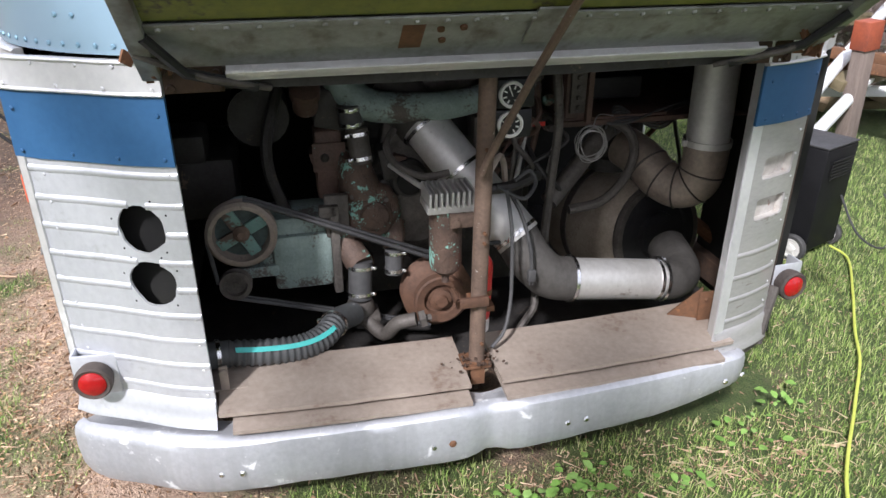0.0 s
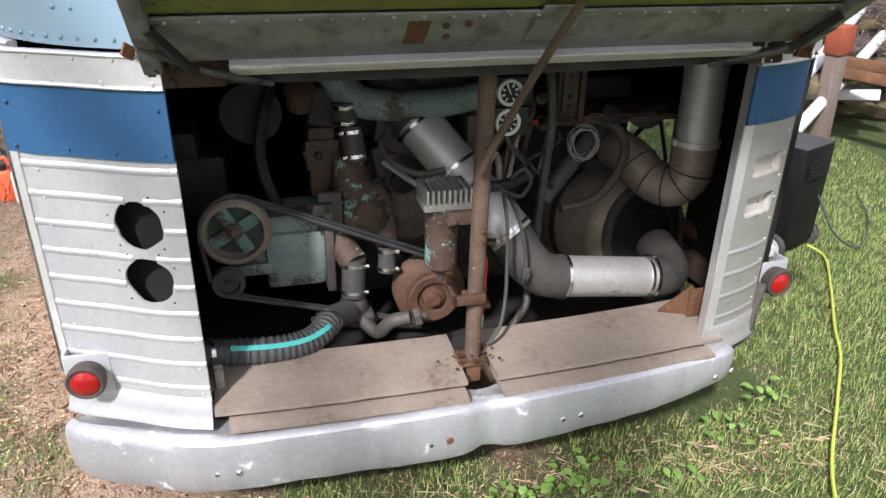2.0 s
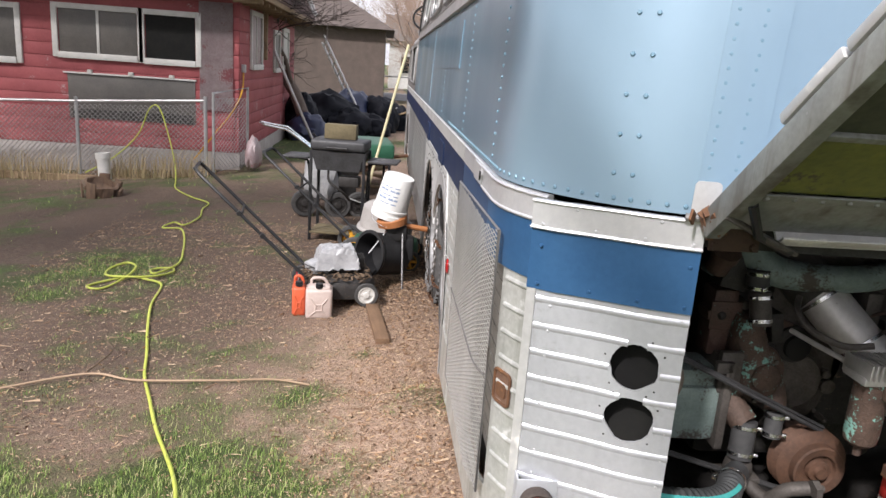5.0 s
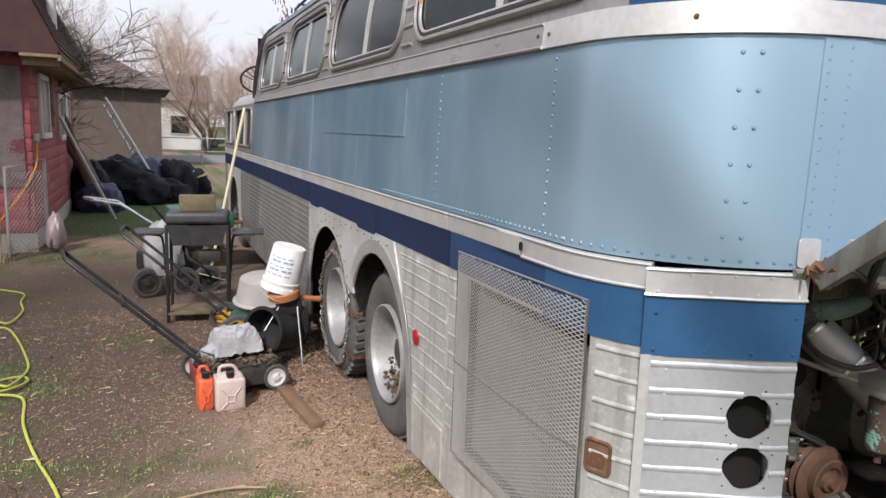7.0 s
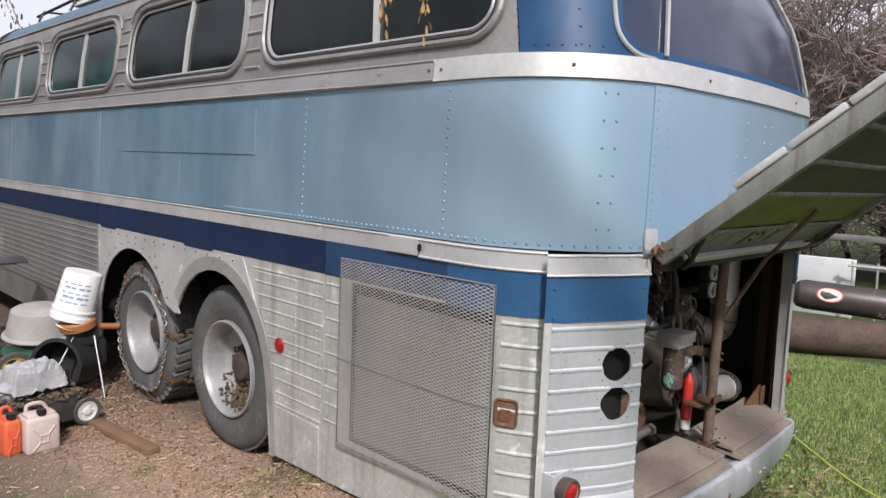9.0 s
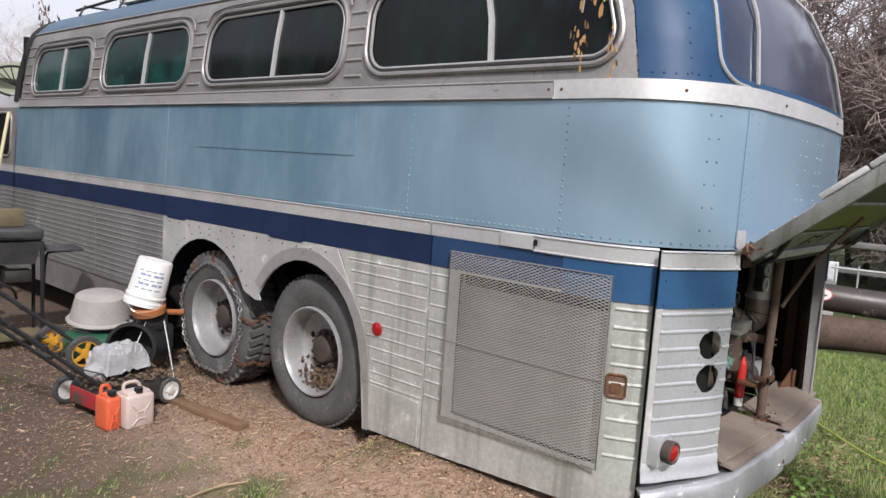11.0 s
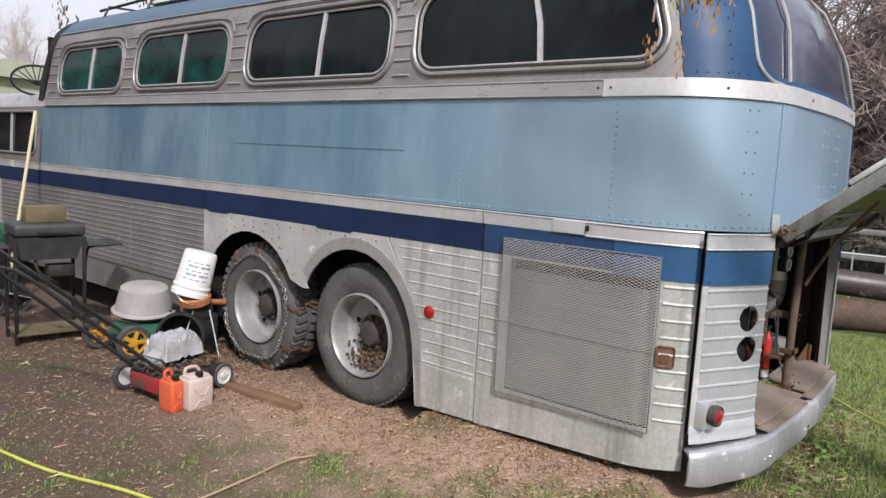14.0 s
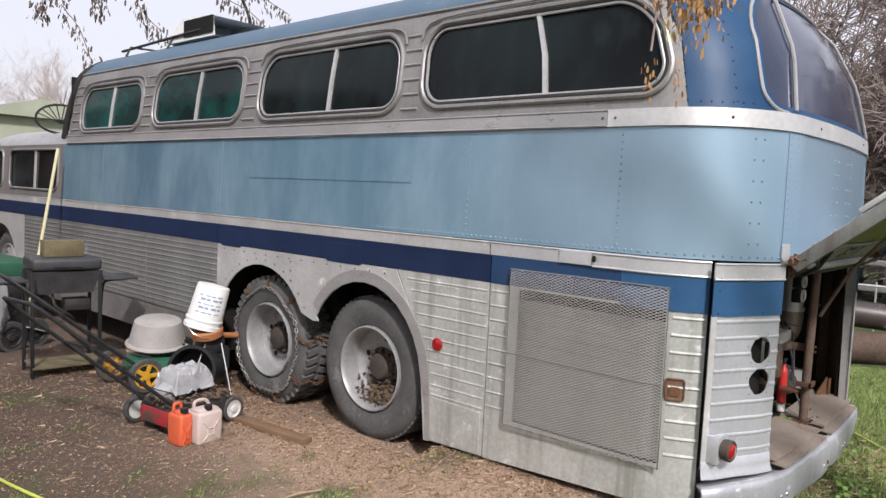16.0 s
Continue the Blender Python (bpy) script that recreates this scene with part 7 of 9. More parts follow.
# red mower with white wheels, leaves on its deck and a plastic bag over the engine
g0 = 0.04
rm = thing("lawn_mower", "old red lawn mower with white wheels, leaves on its deck", "lawn mower", "old lawn mowers", pose(-1.91, 3.56, g0, 0, 0, 8))
part("deck", hyp(lambda b: deck(b, 0.56, 0.5, 0.13, 0.07)), "grime", rm, "dark dirty deck")
for p, r in (((-0.235, -0.235, 0.10), 0.088), ((0.20, -0.23, 0.10), 0.088), ((-0.24, 0.25, 0.10), 0.088), ((0.21, 0.25, 0.10), 0.088)):
    small_wheel(rm, p, r, 0.045, "white_hub", (0, -1 if p[1] < 0 else 1, 0))
mower_engine(rm, 0.03, 0.06, 0.2)
part("front_skirt", hyp(lambda b: (box(b, -0.3, -0.05, -0.268, -0.25, 0.06, 0.175, 0.006), box(b, -0.3, -0.285, -0.26, 0.1, 0.07, 0.175, 0.006))), "red_deck", rm)
handle_bar(rm, (-0.2, -0.16, 0.17), (-0.2, 0.2, 0.17), (-1.02, 0.08, 0.93), (-1.02, 0.46, 0.93))
def baggy(b, rx, ry, rz, seed, n=3):
    bmesh.ops.create_icosphere(b, subdivisions=n, radius=1.0)
    for v in b.verts:
        d = v.co.normalized()
        k = 1 + 0.22 * noise.noise(d * 2.2 + Vector((seed, 0, 0))) + 0.10 * noise.noise(d * 6 + Vector((0, seed, 0)))
        v.co = Vector((d.x * rx * k, d.y * ry * k, max(-0.6, d.z) * rz * k))
bag = thing("plastic_bag", "crumpled grey plastic bag draped over the mower engine", "bag", m=pose(-1.92, 3.60, 0.375, 0, 0, 10))
def drape(b, lx, ly, h, seed, n=26, m=18):
    g = []
    for i in range(n + 1):
        r = []
        for j in range(m + 1):
            u, v = 2 * i / n - 1, 2 * j / m - 1
            e = max(abs(u) ** 1.2, abs(v))
            z = h * (1 - sm(0.5, 1.0, e)) + 0.035 * abs(noise.noise(Vector((u * 2.6, v * 2.0, seed)))) + 0.02 * abs(noise.noise(Vector((u * 6, v * 5, seed + 3))))
            k = 1 + 0.12 * noise.noise(Vector((u * 2, v * 2, seed + 8)))
            r.append(b.verts.new((u * lx * k * (1 - 0.18 * sm(0.6, 1, e)), v * ly * k * (1 - 0.18 * sm(0.6, 1, e)), z)))
        g.append(r)
    for a, c in zip(g, g[1:]):
        for j in range(m):
            b.faces.new((a[j], a[j + 1], c[j + 1]))
            b.faces.new((a[j], c[j + 1], c[j]))
part("sheet", hyp(lambda b: (drape(b, 0.2, 0.155, 0.15, 2.0), bmesh.ops.translate(b, verts=b.verts[:], vec=(0.0, 0.0, -0.1)))), "bag", bag, sharp=14)
jug = thing("plastic_jug", "clouded square plastic jug standing on the mower deck", "jug", m=pose(-2.12, 3.52, 0.265, 0, 78, 35))
part("body", hyp(lambda b: (box(b, -0.06, 0.06, -0.06, 0.06, 0.0, 0.15, 0.022, None, 3), lathe(b, [(0.066, 0.12), (0.05, 0.165), (0.024, 0.19), (0.02, 0.195)], None, 16), lumpy(b, 0.012, 18))), "bag", jug)
part("cap", hyp(lambda b: lathe(b, [(0.022, 0.193), (0.022, 0.213), (0, 0.214)], None, 14)), "white_hub", jug)
q = random.Random(21)
bm = bmesh.new()
for k in range(220):
    x, y = q.uniform(-0.28, 0.24), q.uniform(-0.25, 0.12)
    box(bm, -0.02, 0.02, -0.008, 0.008, -0.001, 0.001, 0, pose(-1.91, 3.56, g0, 0, 0, 8) @ Matrix.Translation((x, y, 0.195 + q.uniform(0, 0.035) - 0.12 * max(0, -y - 0.2))) @ Euler((q.uniform(-0.6, 0.6), q.uniform(-0.6, 0.6), q.uniform(0, 6))).to_matrix().to_4x4())
lv = part("dry_leaves", bm, "litter", None, "dry leaves heaped on the mower deck", kind="stuff")
tagged(lv, category="leaves")

# green mower with yellow wheels
gm_ = thing("lawn_mower", "green lawn mower with yellow spoked wheels and a black handle", "lawn mower", "old lawn mowers", pose(-1.55, 4.62, g0, 0, 0, -6))
part("deck", hyp(lambda b: deck(b, 0.6, 0.48, 0.14, 0.10)), "green_deck", gm_, "dark green deck, dirty")
for p, r in (((-0.235, -0.26, 0.145), 0.135), ((-0.33, 0.22, 0.145), 0.135), ((0.24, -0.25, 0.10), 0.095), ((0.24, 0.25, 0.10), 0.095)):
    small_wheel(gm_, p, r, 0.045, "yellow_hub", (0, -1 if p[1] < 0 else 1, 0), 5)
mower_engine(gm_, 0.05, 0.0, 0.24)
handle_bar(gm_, (-0.26, -0.18, 0.2), (-0.26, 0.18, 0.2), (-1.12, 0.0, 0.92), (-1.12, 0.38, 0.92))

# upturned tub on the green mower
tb = thing("plastic_tub", "weathered grey plastic tub lying upside down on the mower", "tub", m=pose(-1.56, 4.70, 0.36, 6, -5, 20) @ Matrix.Scale(0.86, 4))
part("shell", hyp(lambda b: lathe(b, [(0, 0.245), (0.20, 0.245), (0.215, 0.235), (0.225, 0.2), (0.265, 0.03), (0.285, 0.02), (0.29, 0.0), (0.28, 0.0), (0.262, 0.02), (0.215, 0.22), (0, 0.23)], None, 36)), "tub", tb)
part("rolled_rim", hyp(lambda b: tube(b, [(0.287 * math.cos(a), 0.287 * math.sin(a), 0.01) for a in [2 * math.pi * k / 36 for k in range(36)]], 0.009, 6, closed=True)), "tub", tb)

# black leaf vacuum with a bucket perched on it
lvq = thing("garden_vacuum", "black plastic garden vacuum with thin metal legs on the dirt", "garden machine", m=pose(-1.52, 4.02, g0))
part("drum", hyp(lambda b: lathe(b, [(0.0, -0.16), (0.15, -0.16), (0.17, -0.14), (0.175, 0.13), (0.19, 0.15), (0.19, 0.165), (0.165, 0.165), (0.15, 0.0), (0, -0.05)], Matrix.Translation((-0.04, 0.0, 0.24)) @ Vector((-0.75, -0.6, 0.15)).to_track_quat("Z", "Y").to_matrix().to_4x4(), 32)), "black", lvq, "open black drum")
part("motor", hyp(lambda b: (box(b, -0.04, 0.14, -0.08, 0.1, 0.36, 0.50, 0.03), box(b, 0.08, 0.2, -0.06, 0.08, 0.2, 0.4, 0.03))), "black", lvq)
part("collar", hyp(lambda b: lathe(b, [(0.10, 0.0), (0.12, 0.01), (0.125, 0.06), (0.11, 0.075), (0, 0.075)], pose(0.02, -0.01, 0.485, 4, -12, 0), 24)), "terracotta", lvq, "orange-brown plastic collar")
part("arm", hyp(lambda b: tube(b, [(0.1, 0.0, 0.49), (0.3, 0.02, 0.46)], 0.022, 8)), "terracotta", lvq)
part("leg", hyp(lambda b: tube(b, [(-0.16, -0.16, 0.28), (0.0, -0.04, 0.48)], 0.009, 8)), "chrome", lvq)
part("leg", hyp(lambda b: tube(b, [(0.10, -0.06, 0.47), (0.115, -0.22, 0.01)], 0.009, 8)), "chrome", lvq)
bk = thing("plastic_bucket", "white plastic bucket with blue print, tilted upside down", "bucket", m=pose(-1.54, 4.03, 0.60, 6, 13, 0) @ Matrix.Scale(0.92, 4))
part("shell", hyp(lambda b: lathe(b, [(0.150, 0), (0.158, 0.0), (0.158, 0.035), (0.150, 0.04), (0.150, 0.062), (0.156, 0.068), (0.156, 0.082), (0.147, 0.09), (0.135, 0.36), (0.128, 0.372), (0, 0.368)], None, 36)), "white", bk)
for row in range(5):
    for col in range(4):
        a0 = radians(200 + col * 21 + (7 if row % 2 else 0))
        def mark(b):
            z0, z1 = 0.14 + 0.036 * row, 0.15 + 0.036 * row + (0.008 if row % 2 else 0)
            a1 = a0 + radians(13 + 5 * ((row + col) % 2))
            vs = []
            for z in (z0, z1):
                r = 0.1475 - 0.0445 * (z - 0.09) + 0.0012
                vs.append([b.verts.new((r * math.cos(a0 + (a1 - a0) * k / 3), r * math.sin(a0 + (a1 - a0) * k / 3), z)) for k in range(4)])
            for k in range(3):
                b.faces.new((vs[0][k], vs[0][k + 1], vs[1][k + 1], vs[1][k]))
        part("printed_bar", hyp(mark), "blue_ink", bk)
part("bail", hyp(lambda b: tube(b, bez([(-0.16, 0.0, 0.02), (-0.12, -0.10, -0.04), (0.0, -0.15, -0.06), (0.12, -0.10, -0.04), (0.16, 0.0, 0.02)], 20), 0.0025, 5)), "chrome", bk)

# barbecue grill on a stand, timber block on its lid
bq = thing("barbecue_grill", "grey gas barbecue grill with side shelves on a steel stand", "grill", m=pose(-2.02, 5.50, -0.02, 0, 0, -8))
part("fire_box", hyp(lambda b: (lambda vs: [b.faces.new(f) for f in ((vs[0:4][::-1]), vs[4:8], *[(vs[i], vs[(i + 1) % 4], vs[4 + (i + 1) % 4], vs[4 + i]) for i in range(4)])])([b.verts.new(v) for v in ((-0.21, -0.15, 0.76), (0.21, -0.15, 0.76), (0.21, 0.15, 0.76), (-0.21, 0.15, 0.76), (-0.26, -0.19, 0.95), (0.26, -0.19, 0.95), (0.26, 0.19, 0.95), (-0.26, 0.19, 0.95))])), "grill", bq, "scorched grey fire box")
part("lid", hyp(lambda b: box(b, -0.27, 0.27, -0.2, 0.2, 0.955, 1.06, 0.03, seg=3)), "grill", bq, "dark grey lid")
part("lid_handle", hyp(lambda b: tube(b, [(-0.1, -0.19, 0.99), (-0.1, -0.225, 0.99), (0.1, -0.225, 0.99), (0.1, -0.19, 0.99)], 0.008, 6)), "black", bq)
for s_ in (-1, 1):
    part("side_shelf", hyp(lambda b: [box(b, s_ * 0.29 if s_ > 0 else -0.55, 0.58 if s_ > 0 else -0.29, -0.17 + 0.088 * k, -0.10 + 0.088 * k, 0.86, 0.88, 0.003) for k in range(4)]), "grill", bq, "dark slatted side shelf")
    part("shelf_arm", hyp(lambda b: tube(b, bez([(s_ * 0.5, -0.1, 0.855), (s_ * 0.35, -0.1, 0.85), (s_ * 0.3, -0.1, 0.80), (s_ * 0.28, -0.1, 0.5)], 12), 0.012, 6)), "black", bq)
for x in (-0.26, 0.26):
    for y in (-0.17, 0.17):
        part("leg", hyp(lambda b: box(b, x - 0.014, x + 0.014, y - 0.014, y + 0.014, 0.0, 0.95, 0.003)), "black", bq)
part("bottom_shelf", hyp(lambda b: [box(b, -0.26, 0.3, -0.19 + 0.13 * k, -0.075 + 0.13 * k, 0.13, 0.15, 0.003) for k in range(3)]), "wood_green", bq, "pale bottom shelf board")
part("burner_pipe", hyp(lambda b: (tube(b, bez([(-0.1, -0.1, 0.76), (-0.08, -0.14, 0.65), (0.05, -0.12, 0.55), (0.1, 0, 0.45)], 14), 0.012, 8), box(b, 0.0, 0.2, -0.1, 0.05, 0.6, 0.7, 0.01))), "grime", bq)
tbk = thing("timber_block", "short block of damp greenish timber lying on the grill", "wood block", m=pose(-2.02, 5.50, 1.042, 0, 0, -6))
part("block", hyp(lambda b: box(b, -0.16, 0.15, -0.07, 0.07, 0, 0.14, 0.006)), "wood_green", tbk)
# items behind the grill
wb = thing("snow_blower", "old machine with chrome handles and black wheels under a white sack", "garden machine", m=pose(-2.35, 6.7, 0.03, 0, 0, 15))
part("sack", hyp(lambda b: (baggy(b, 0.2, 0.2, 0.36, 5.0), bmesh.ops.translate(b, verts=b.verts[:], vec=(0.02, -0.1, 0.42)))), "bag", wb, "dirty white sack")
part("frame", hyp(lambda b: (box(b, -0.15, 0.45, -0.1, 0.35, 0.2, 0.42, 0.04), box(b, 0.1, 0.5, 0.0, 0.3, 0.42, 0.62, 0.05))), "grime", wb)
for p in ((-0.18, -0.2, 0.16), (0.2, -0.22, 0.14), (0.45, -0.2, 0.14)):
    small_wheel(wb, p, 0.15, 0.07, "grime", (0, -1, 0))
part("handle", hyp(lambda b: tube(b, [(0.3, 0.1, 0.5), (-0.35, 0.05, 0.95), (-0.6, 0.05, 1.0), (-0.62, 0.4, 1.0), (-0.3, 0.4, 0.95), (0.3, 0.4, 0.5)], 0.014, 8)), "chrome", wb, "bent chrome handle")
part("handle", hyp(lambda b: tube(b, [(0.3, -0.15, 0.4), (0.05, -0.2, 0.75), (-0.1, -0.2, 0.95)], 0.014, 8)), "black", wb)
part("metal_flap", hyp(lambda b: box(b, 0.2, 0.5, -0.35, -0.2, 0.3, 0.31, 0.003, pose(0, 0, 0, 0, 20, 10))), "alu_dull", wb)
gc = thing("garden_cart", "green plastic cart heaped with boards and scrap", "cart", m=pose(-1.85, 8.1, 0.03, 0, 0, 5))
part("tray", hyp(lambda b: (box(b, -0.35, 0.35, -0.5, 0.5, 0.55, 0.75, 0.04))), "green_deck", gc)
for x in (-0.3, 0.3):
    for y in (-0.4, 0.4):
        part("leg", hyp(lambda b: tube(b, [(x, y, 0), (x, y, 0.56)], 0.02, 6)), "black", gc)
part("coiled_strap", hyp(lambda b: [tube(b, [(-0.3 + 0.13 * math.cos(t) , -0.45 + 0.05 * math.sin(t), 0.62 + 0.14 * math.sin(t) + 0.01 * k) for t in [j * math.pi / 8 for j in range(16)]], 0.012, 5, closed=True) for k in range(4)]), "hose_yellow", gc, "yellow-green coiled strap")
scr = thing("scrap_boards", "pile of rusty scrap and boards beside the coach", "scrap", m=pose(-1.55, 8.9, 0.03))
q = random.Random(31)
for k in range(9):
    part("board", hyp(lambda b: box(b, -0.3, 0.3, -0.06, 0.06, 0, 0.03, 0.003, Matrix.Translation((q.uniform(-0.25, 0.1), q.uniform(-0.4, 0.4), 0.02 + 0.06 * k)) @ Euler((q.uniform(-0.2, 0.2), q.uniform(-0.25, 0.25), q.uniform(0, 3))).to_matrix().to_4x4())), q.choice(("wood", "rust", "wood_green")), scr)
lp = thing("wooden_pole", "long pale yellow pole leaning on the coach", "pole")
part("shaft", hyp(lambda b: tube(b, [(-1.84, 6.98, 0.03), (-1.36, 7.41, 2.03)], 0.017, 8)), mat("pale_yellow_wood", (0.6, 0.55, 0.34), (0.5, 0.45, 0.27), 0.6), lp)
# plank on the ground by the rear wheel
M["wood_brown"] = mat("damp_brown_timber", (0.21, 0.125, 0.07), (0.14, 0.085, 0.05), 0.8, 0, 5, 60, 0.3, stain=(0.3, 0.2, 0.12), stain_at=0.6, stretch=(6, 1, 6))
pk = thing("wooden_plank", "rough brown plank lying on the straw", "plank", m=pose(-1.60, 3.06, gz(-1.6, 3.06) + 0.004, 0, 1.5, 7))
part("board", hyp(lambda b: box(b, -0.045, 0.045, -0.40, 0.38, 0, 0.04, 0.005)), "wood_brown", pk)

# yellow garden hose across the yard, and its other end on the far lawn
def on_ground(pts, r):
    return [(x, y, gz(x, y) + r * 0.8 + dz) for x, y, dz in pts]
hs = thing("garden_hose", "bright yellow garden hose lying in loops across the dirt", "hose")
hp_ = [(-2.75, -1.6, 0), (-2.5, -0.9, 0), (-2.28, -0.3, 0), (-2.25, 0.2, 0), (-2.29, 0.5, 0), (-2.37, 0.95, 0), (-2.6, 1.46, 0), (-2.72, 1.75, 0), (-2.84, 2.05, 0), (-2.92, 2.34, 0), (-3.06, 2.8, 0), (-3.16, 3.2, 0), (-3.22, 3.63, 0.0), (-3.36, 3.72, 0.012), (-3.5, 3.8, 0.01), (-3.66, 3.68, 0), (-3.72, 3.52, 0), (-3.6, 3.5, 0), (-3.52, 3.75, 0.02), (-3.56, 4.1, 0.015), (-3.68, 4.25, 0.01), (-3.76, 4.1, 0.0), (-3.7, 3.85, 0.01), (-3.5, 3.72, 0.03), (-3.32, 3.8, 0.02), (-3.24, 4.0, 0.01), (-3.3, 4.15, 0), (-3.42, 4.05, 0.01), (-3.33, 3.85, 0.03), (-3.28, 4.3, 0), (-3.36, 4.75, 0), (-3.5, 5.3, 0), (-3.62, 5.6, 0), (-3.8, 5.62, 0.0), (-3.75, 5.85, 0.01), (-3.6, 5.7, 0.02), (-3.55, 6.1, 0), (-3.62, 6.5, 0), (-3.66, 6.95, 0), (-3.95, 7.3, 0), (-4.3, 7.9, 0), (-4.5, 8.6, 0), (-4.58, 8.88, 0.15)]
hl_ = on_ground(hp_, 0.014) + [(-4.66, 8.93, 0.5), (-4.8, 8.95, 0.95), (-4.95, 8.98, 0.93), (-5.15, 9.08, 0.55), (-5.5, 9.1, 0.2), (-5.9, 9.05, -0.05)]
part("tube", hyp(lambda b: tube(b, bez(hl_, 420), 0.0088, 8)), "hose_yellow", hs)
hs2 = thing("garden_hose", "yellow-green hose running over the lawn to a black charger", "hose")
hb = on_ground([(0.2, -2.4, 0.03), (0.55, -1.3, 0.03), (0.85, -0.7, 0.03), (1.07, -0.33, 0.03), (1.4, 0.02, 0.03), (1.62, 0.25, 0.03), (1.78, 0.46, 0.03), (2.05, 0.78, 0.02), (2.32, 1.12, 0.02), (2.30, 1.24, 0.05)], 0.011)
part("tube", hyp(lambda b: tube(b, bez(hb, 90), 0.0062, 8)), "hose_yellow", hs2)
cd = thing("dry_vine", "pale dry vine lying over the dirt", "vine")
part("stem", hyp(lambda b: tube(b, bez(on_ground([(-3.6, 1.75, 0.01), (-3.15, 2.03, 0.02), (-2.85, 1.94, 0.02), (-2.42, 1.98, 0.02), (-2.15, 2.03, 0.02), (-1.95, 2.02, 0.01)], 0.006), 40), 0.006, 6)), mat("dry_vine_bark", (0.42, 0.3, 0.2), (0.33, 0.23, 0.15), 0.8), cd)
part("shoot", hyp(lambda b: tube(b, bez(on_ground([(-3.15, 2.03, 0.02), (-3.1, 2.3, 0.04), (-3.2, 2.5, 0.02)], 0.004), 14), 0.004, 6)), "litter", cd)

# black battery charger on wheels behind the far corner
M["charger"] = mat("black_powder_coat", (0.006, 0.006, 0.007), (0.01, 0.01, 0.011), 0.5, 0, 6, 60, 0.1)
M["charger"].node_tree.nodes["Principled BSDF"].inputs["Specular IOR Level"].default_value = 0.2
M["cap_red"] = mat("orange_red_rusty_cap", (0.36, 0.085, 0.04), (0.22, 0.06, 0.035), 0.6, 0.1, 9, 60, 0.3)
M["post_grey"] = mat("grey_brown_post", (0.22, 0.175, 0.15), (0.14, 0.11, 0.095), 0.85, 0, 5, 60, 0.3, stretch=(6, 6, 1))
gn = thing("battery_charger", "black wheeled battery charger with a bent handle on the grass", "charger", m=pose(2.20, 1.36, gz(2.2, 1.3), 0, 0, 22))
part("case", hyp(lambda b: box(b, -0.15, 0.15, -0.12, 0.14, 0.06, 0.62, 0.01)), M["charger"], gn)
part("top_panel", hyp(lambda b: box(b, -0.15, 0.15, -0.12, 0.14, 0.622, 0.632, 0.003)), "grill", gn)
part("handle", hyp(lambda b: tube(b, [(-0.15, 0.13, 0.3), (-0.15, 0.16, 0.78), (-0.13, 0.2, 0.82), (0.13, 0.2, 0.82), (0.15, 0.16, 0.78), (0.15, 0.13, 0.3)], 0.012, 8)), "black", gn)
part("vent", hyp(lambda b: [box(b, -0.1, 0.1, -0.134, -0.13, 0.46 + 0.018 * k, 0.468 + 0.018 * k) for k in range(6)]), "dark", gn)
for x in (-0.18, 0.18):
    small_wheel(gn, (x, -0.06, 0.075), 0.075, 0.035, "white_hub", (1 if x > 0 else -1, 0, 0))
part("cord", hyp(lambda b: tube(b, bez([(0.05, -0.14, 0.35), (0.1, -0.25, 0.15), (0.35, -0.3, 0.02), (0.8, -0.15, 0.02), (1.2, 0.1, 0.02)], 24), 0.006, 6)), "hose_rubber", gn)

# ---- on the coach's roof ----
vn = thing("roof_vent", "pale open roof vent on the coach", "vent", m=pose(-0.55, 5.55, 3.105, 0, 0, 0))
part("cowl", hyp(lambda b: (lambda vs: [b.faces.new(f) for f in (vs[0:4][::-1], vs[4:8], (vs[1], vs[2], vs[6], vs[5]), (vs[2], vs[3], vs[7], vs[6]), (vs[3], vs[0], vs[4], vs[7]))])([b.verts.new(v) for v in ((-0.3, -0.45, 0), (0.35, -0.45, 0), (0.35, 0.45, 0), (-0.3, 0.45, 0), (-0.26, -0.35, 0.2), (0.3, -0.35, 0.2), (0.3, 0.25, 0.24), (-0.26, 0.25, 0.24))])), "white", vn)
part("throat", hyp(lambda b: box(b, -0.305, -0.29, -0.4, 0.12, 0.03, 0.19)), "dark", vn)
rk = thing("roof_rack", "thin steel roof rack bars on the coach roof", "rack")
part("bar", hyp(lambda b: tube(b, [(-0.85, 5.35, 3.18), (-0.85, 7.0, 3.13)], 0.014, 6)), "grime", rk)
part("bar", hyp(lambda b: tube(b, [(-0.55, 5.6, 3.2), (-0.55, 6.9, 3.16)], 0.014, 6)), "grime", rk)
for y in (5.9, 6.8):
    part("rack_foot", hyp(lambda b: tube(b, [(-0.9, y, 3.05), (-0.85, y, 3.155), (-0.55, y, 3.17), (-0.5, y, 3.1)], 0.012, 6)), "grime", rk)
ds = thing("fan_guard", "black spoked fan guard standing on the front roof", "fan guard", m=pose(-1.06, 8.15, 2.24, 0, 0, -25))
part("rim", hyp(lambda b: tube(b, [(0.26 * math.cos(t), 0.03 * math.sin(t), 0.17 + 0.17 * math.sin(t)) for t in [k * math.pi / 14 for k in range(28)]], 0.014, 6, closed=True)), "black", ds)
for k in range(9):
    t = k * math.pi / 9
    part("spoke", hyp(lambda b: tube(b, [(0.0, 0.05, 0.12), (0.26 * math.cos(t), 0, 0.17 + 0.17 * math.sin(t))], 0.007, 5)), "black", ds)


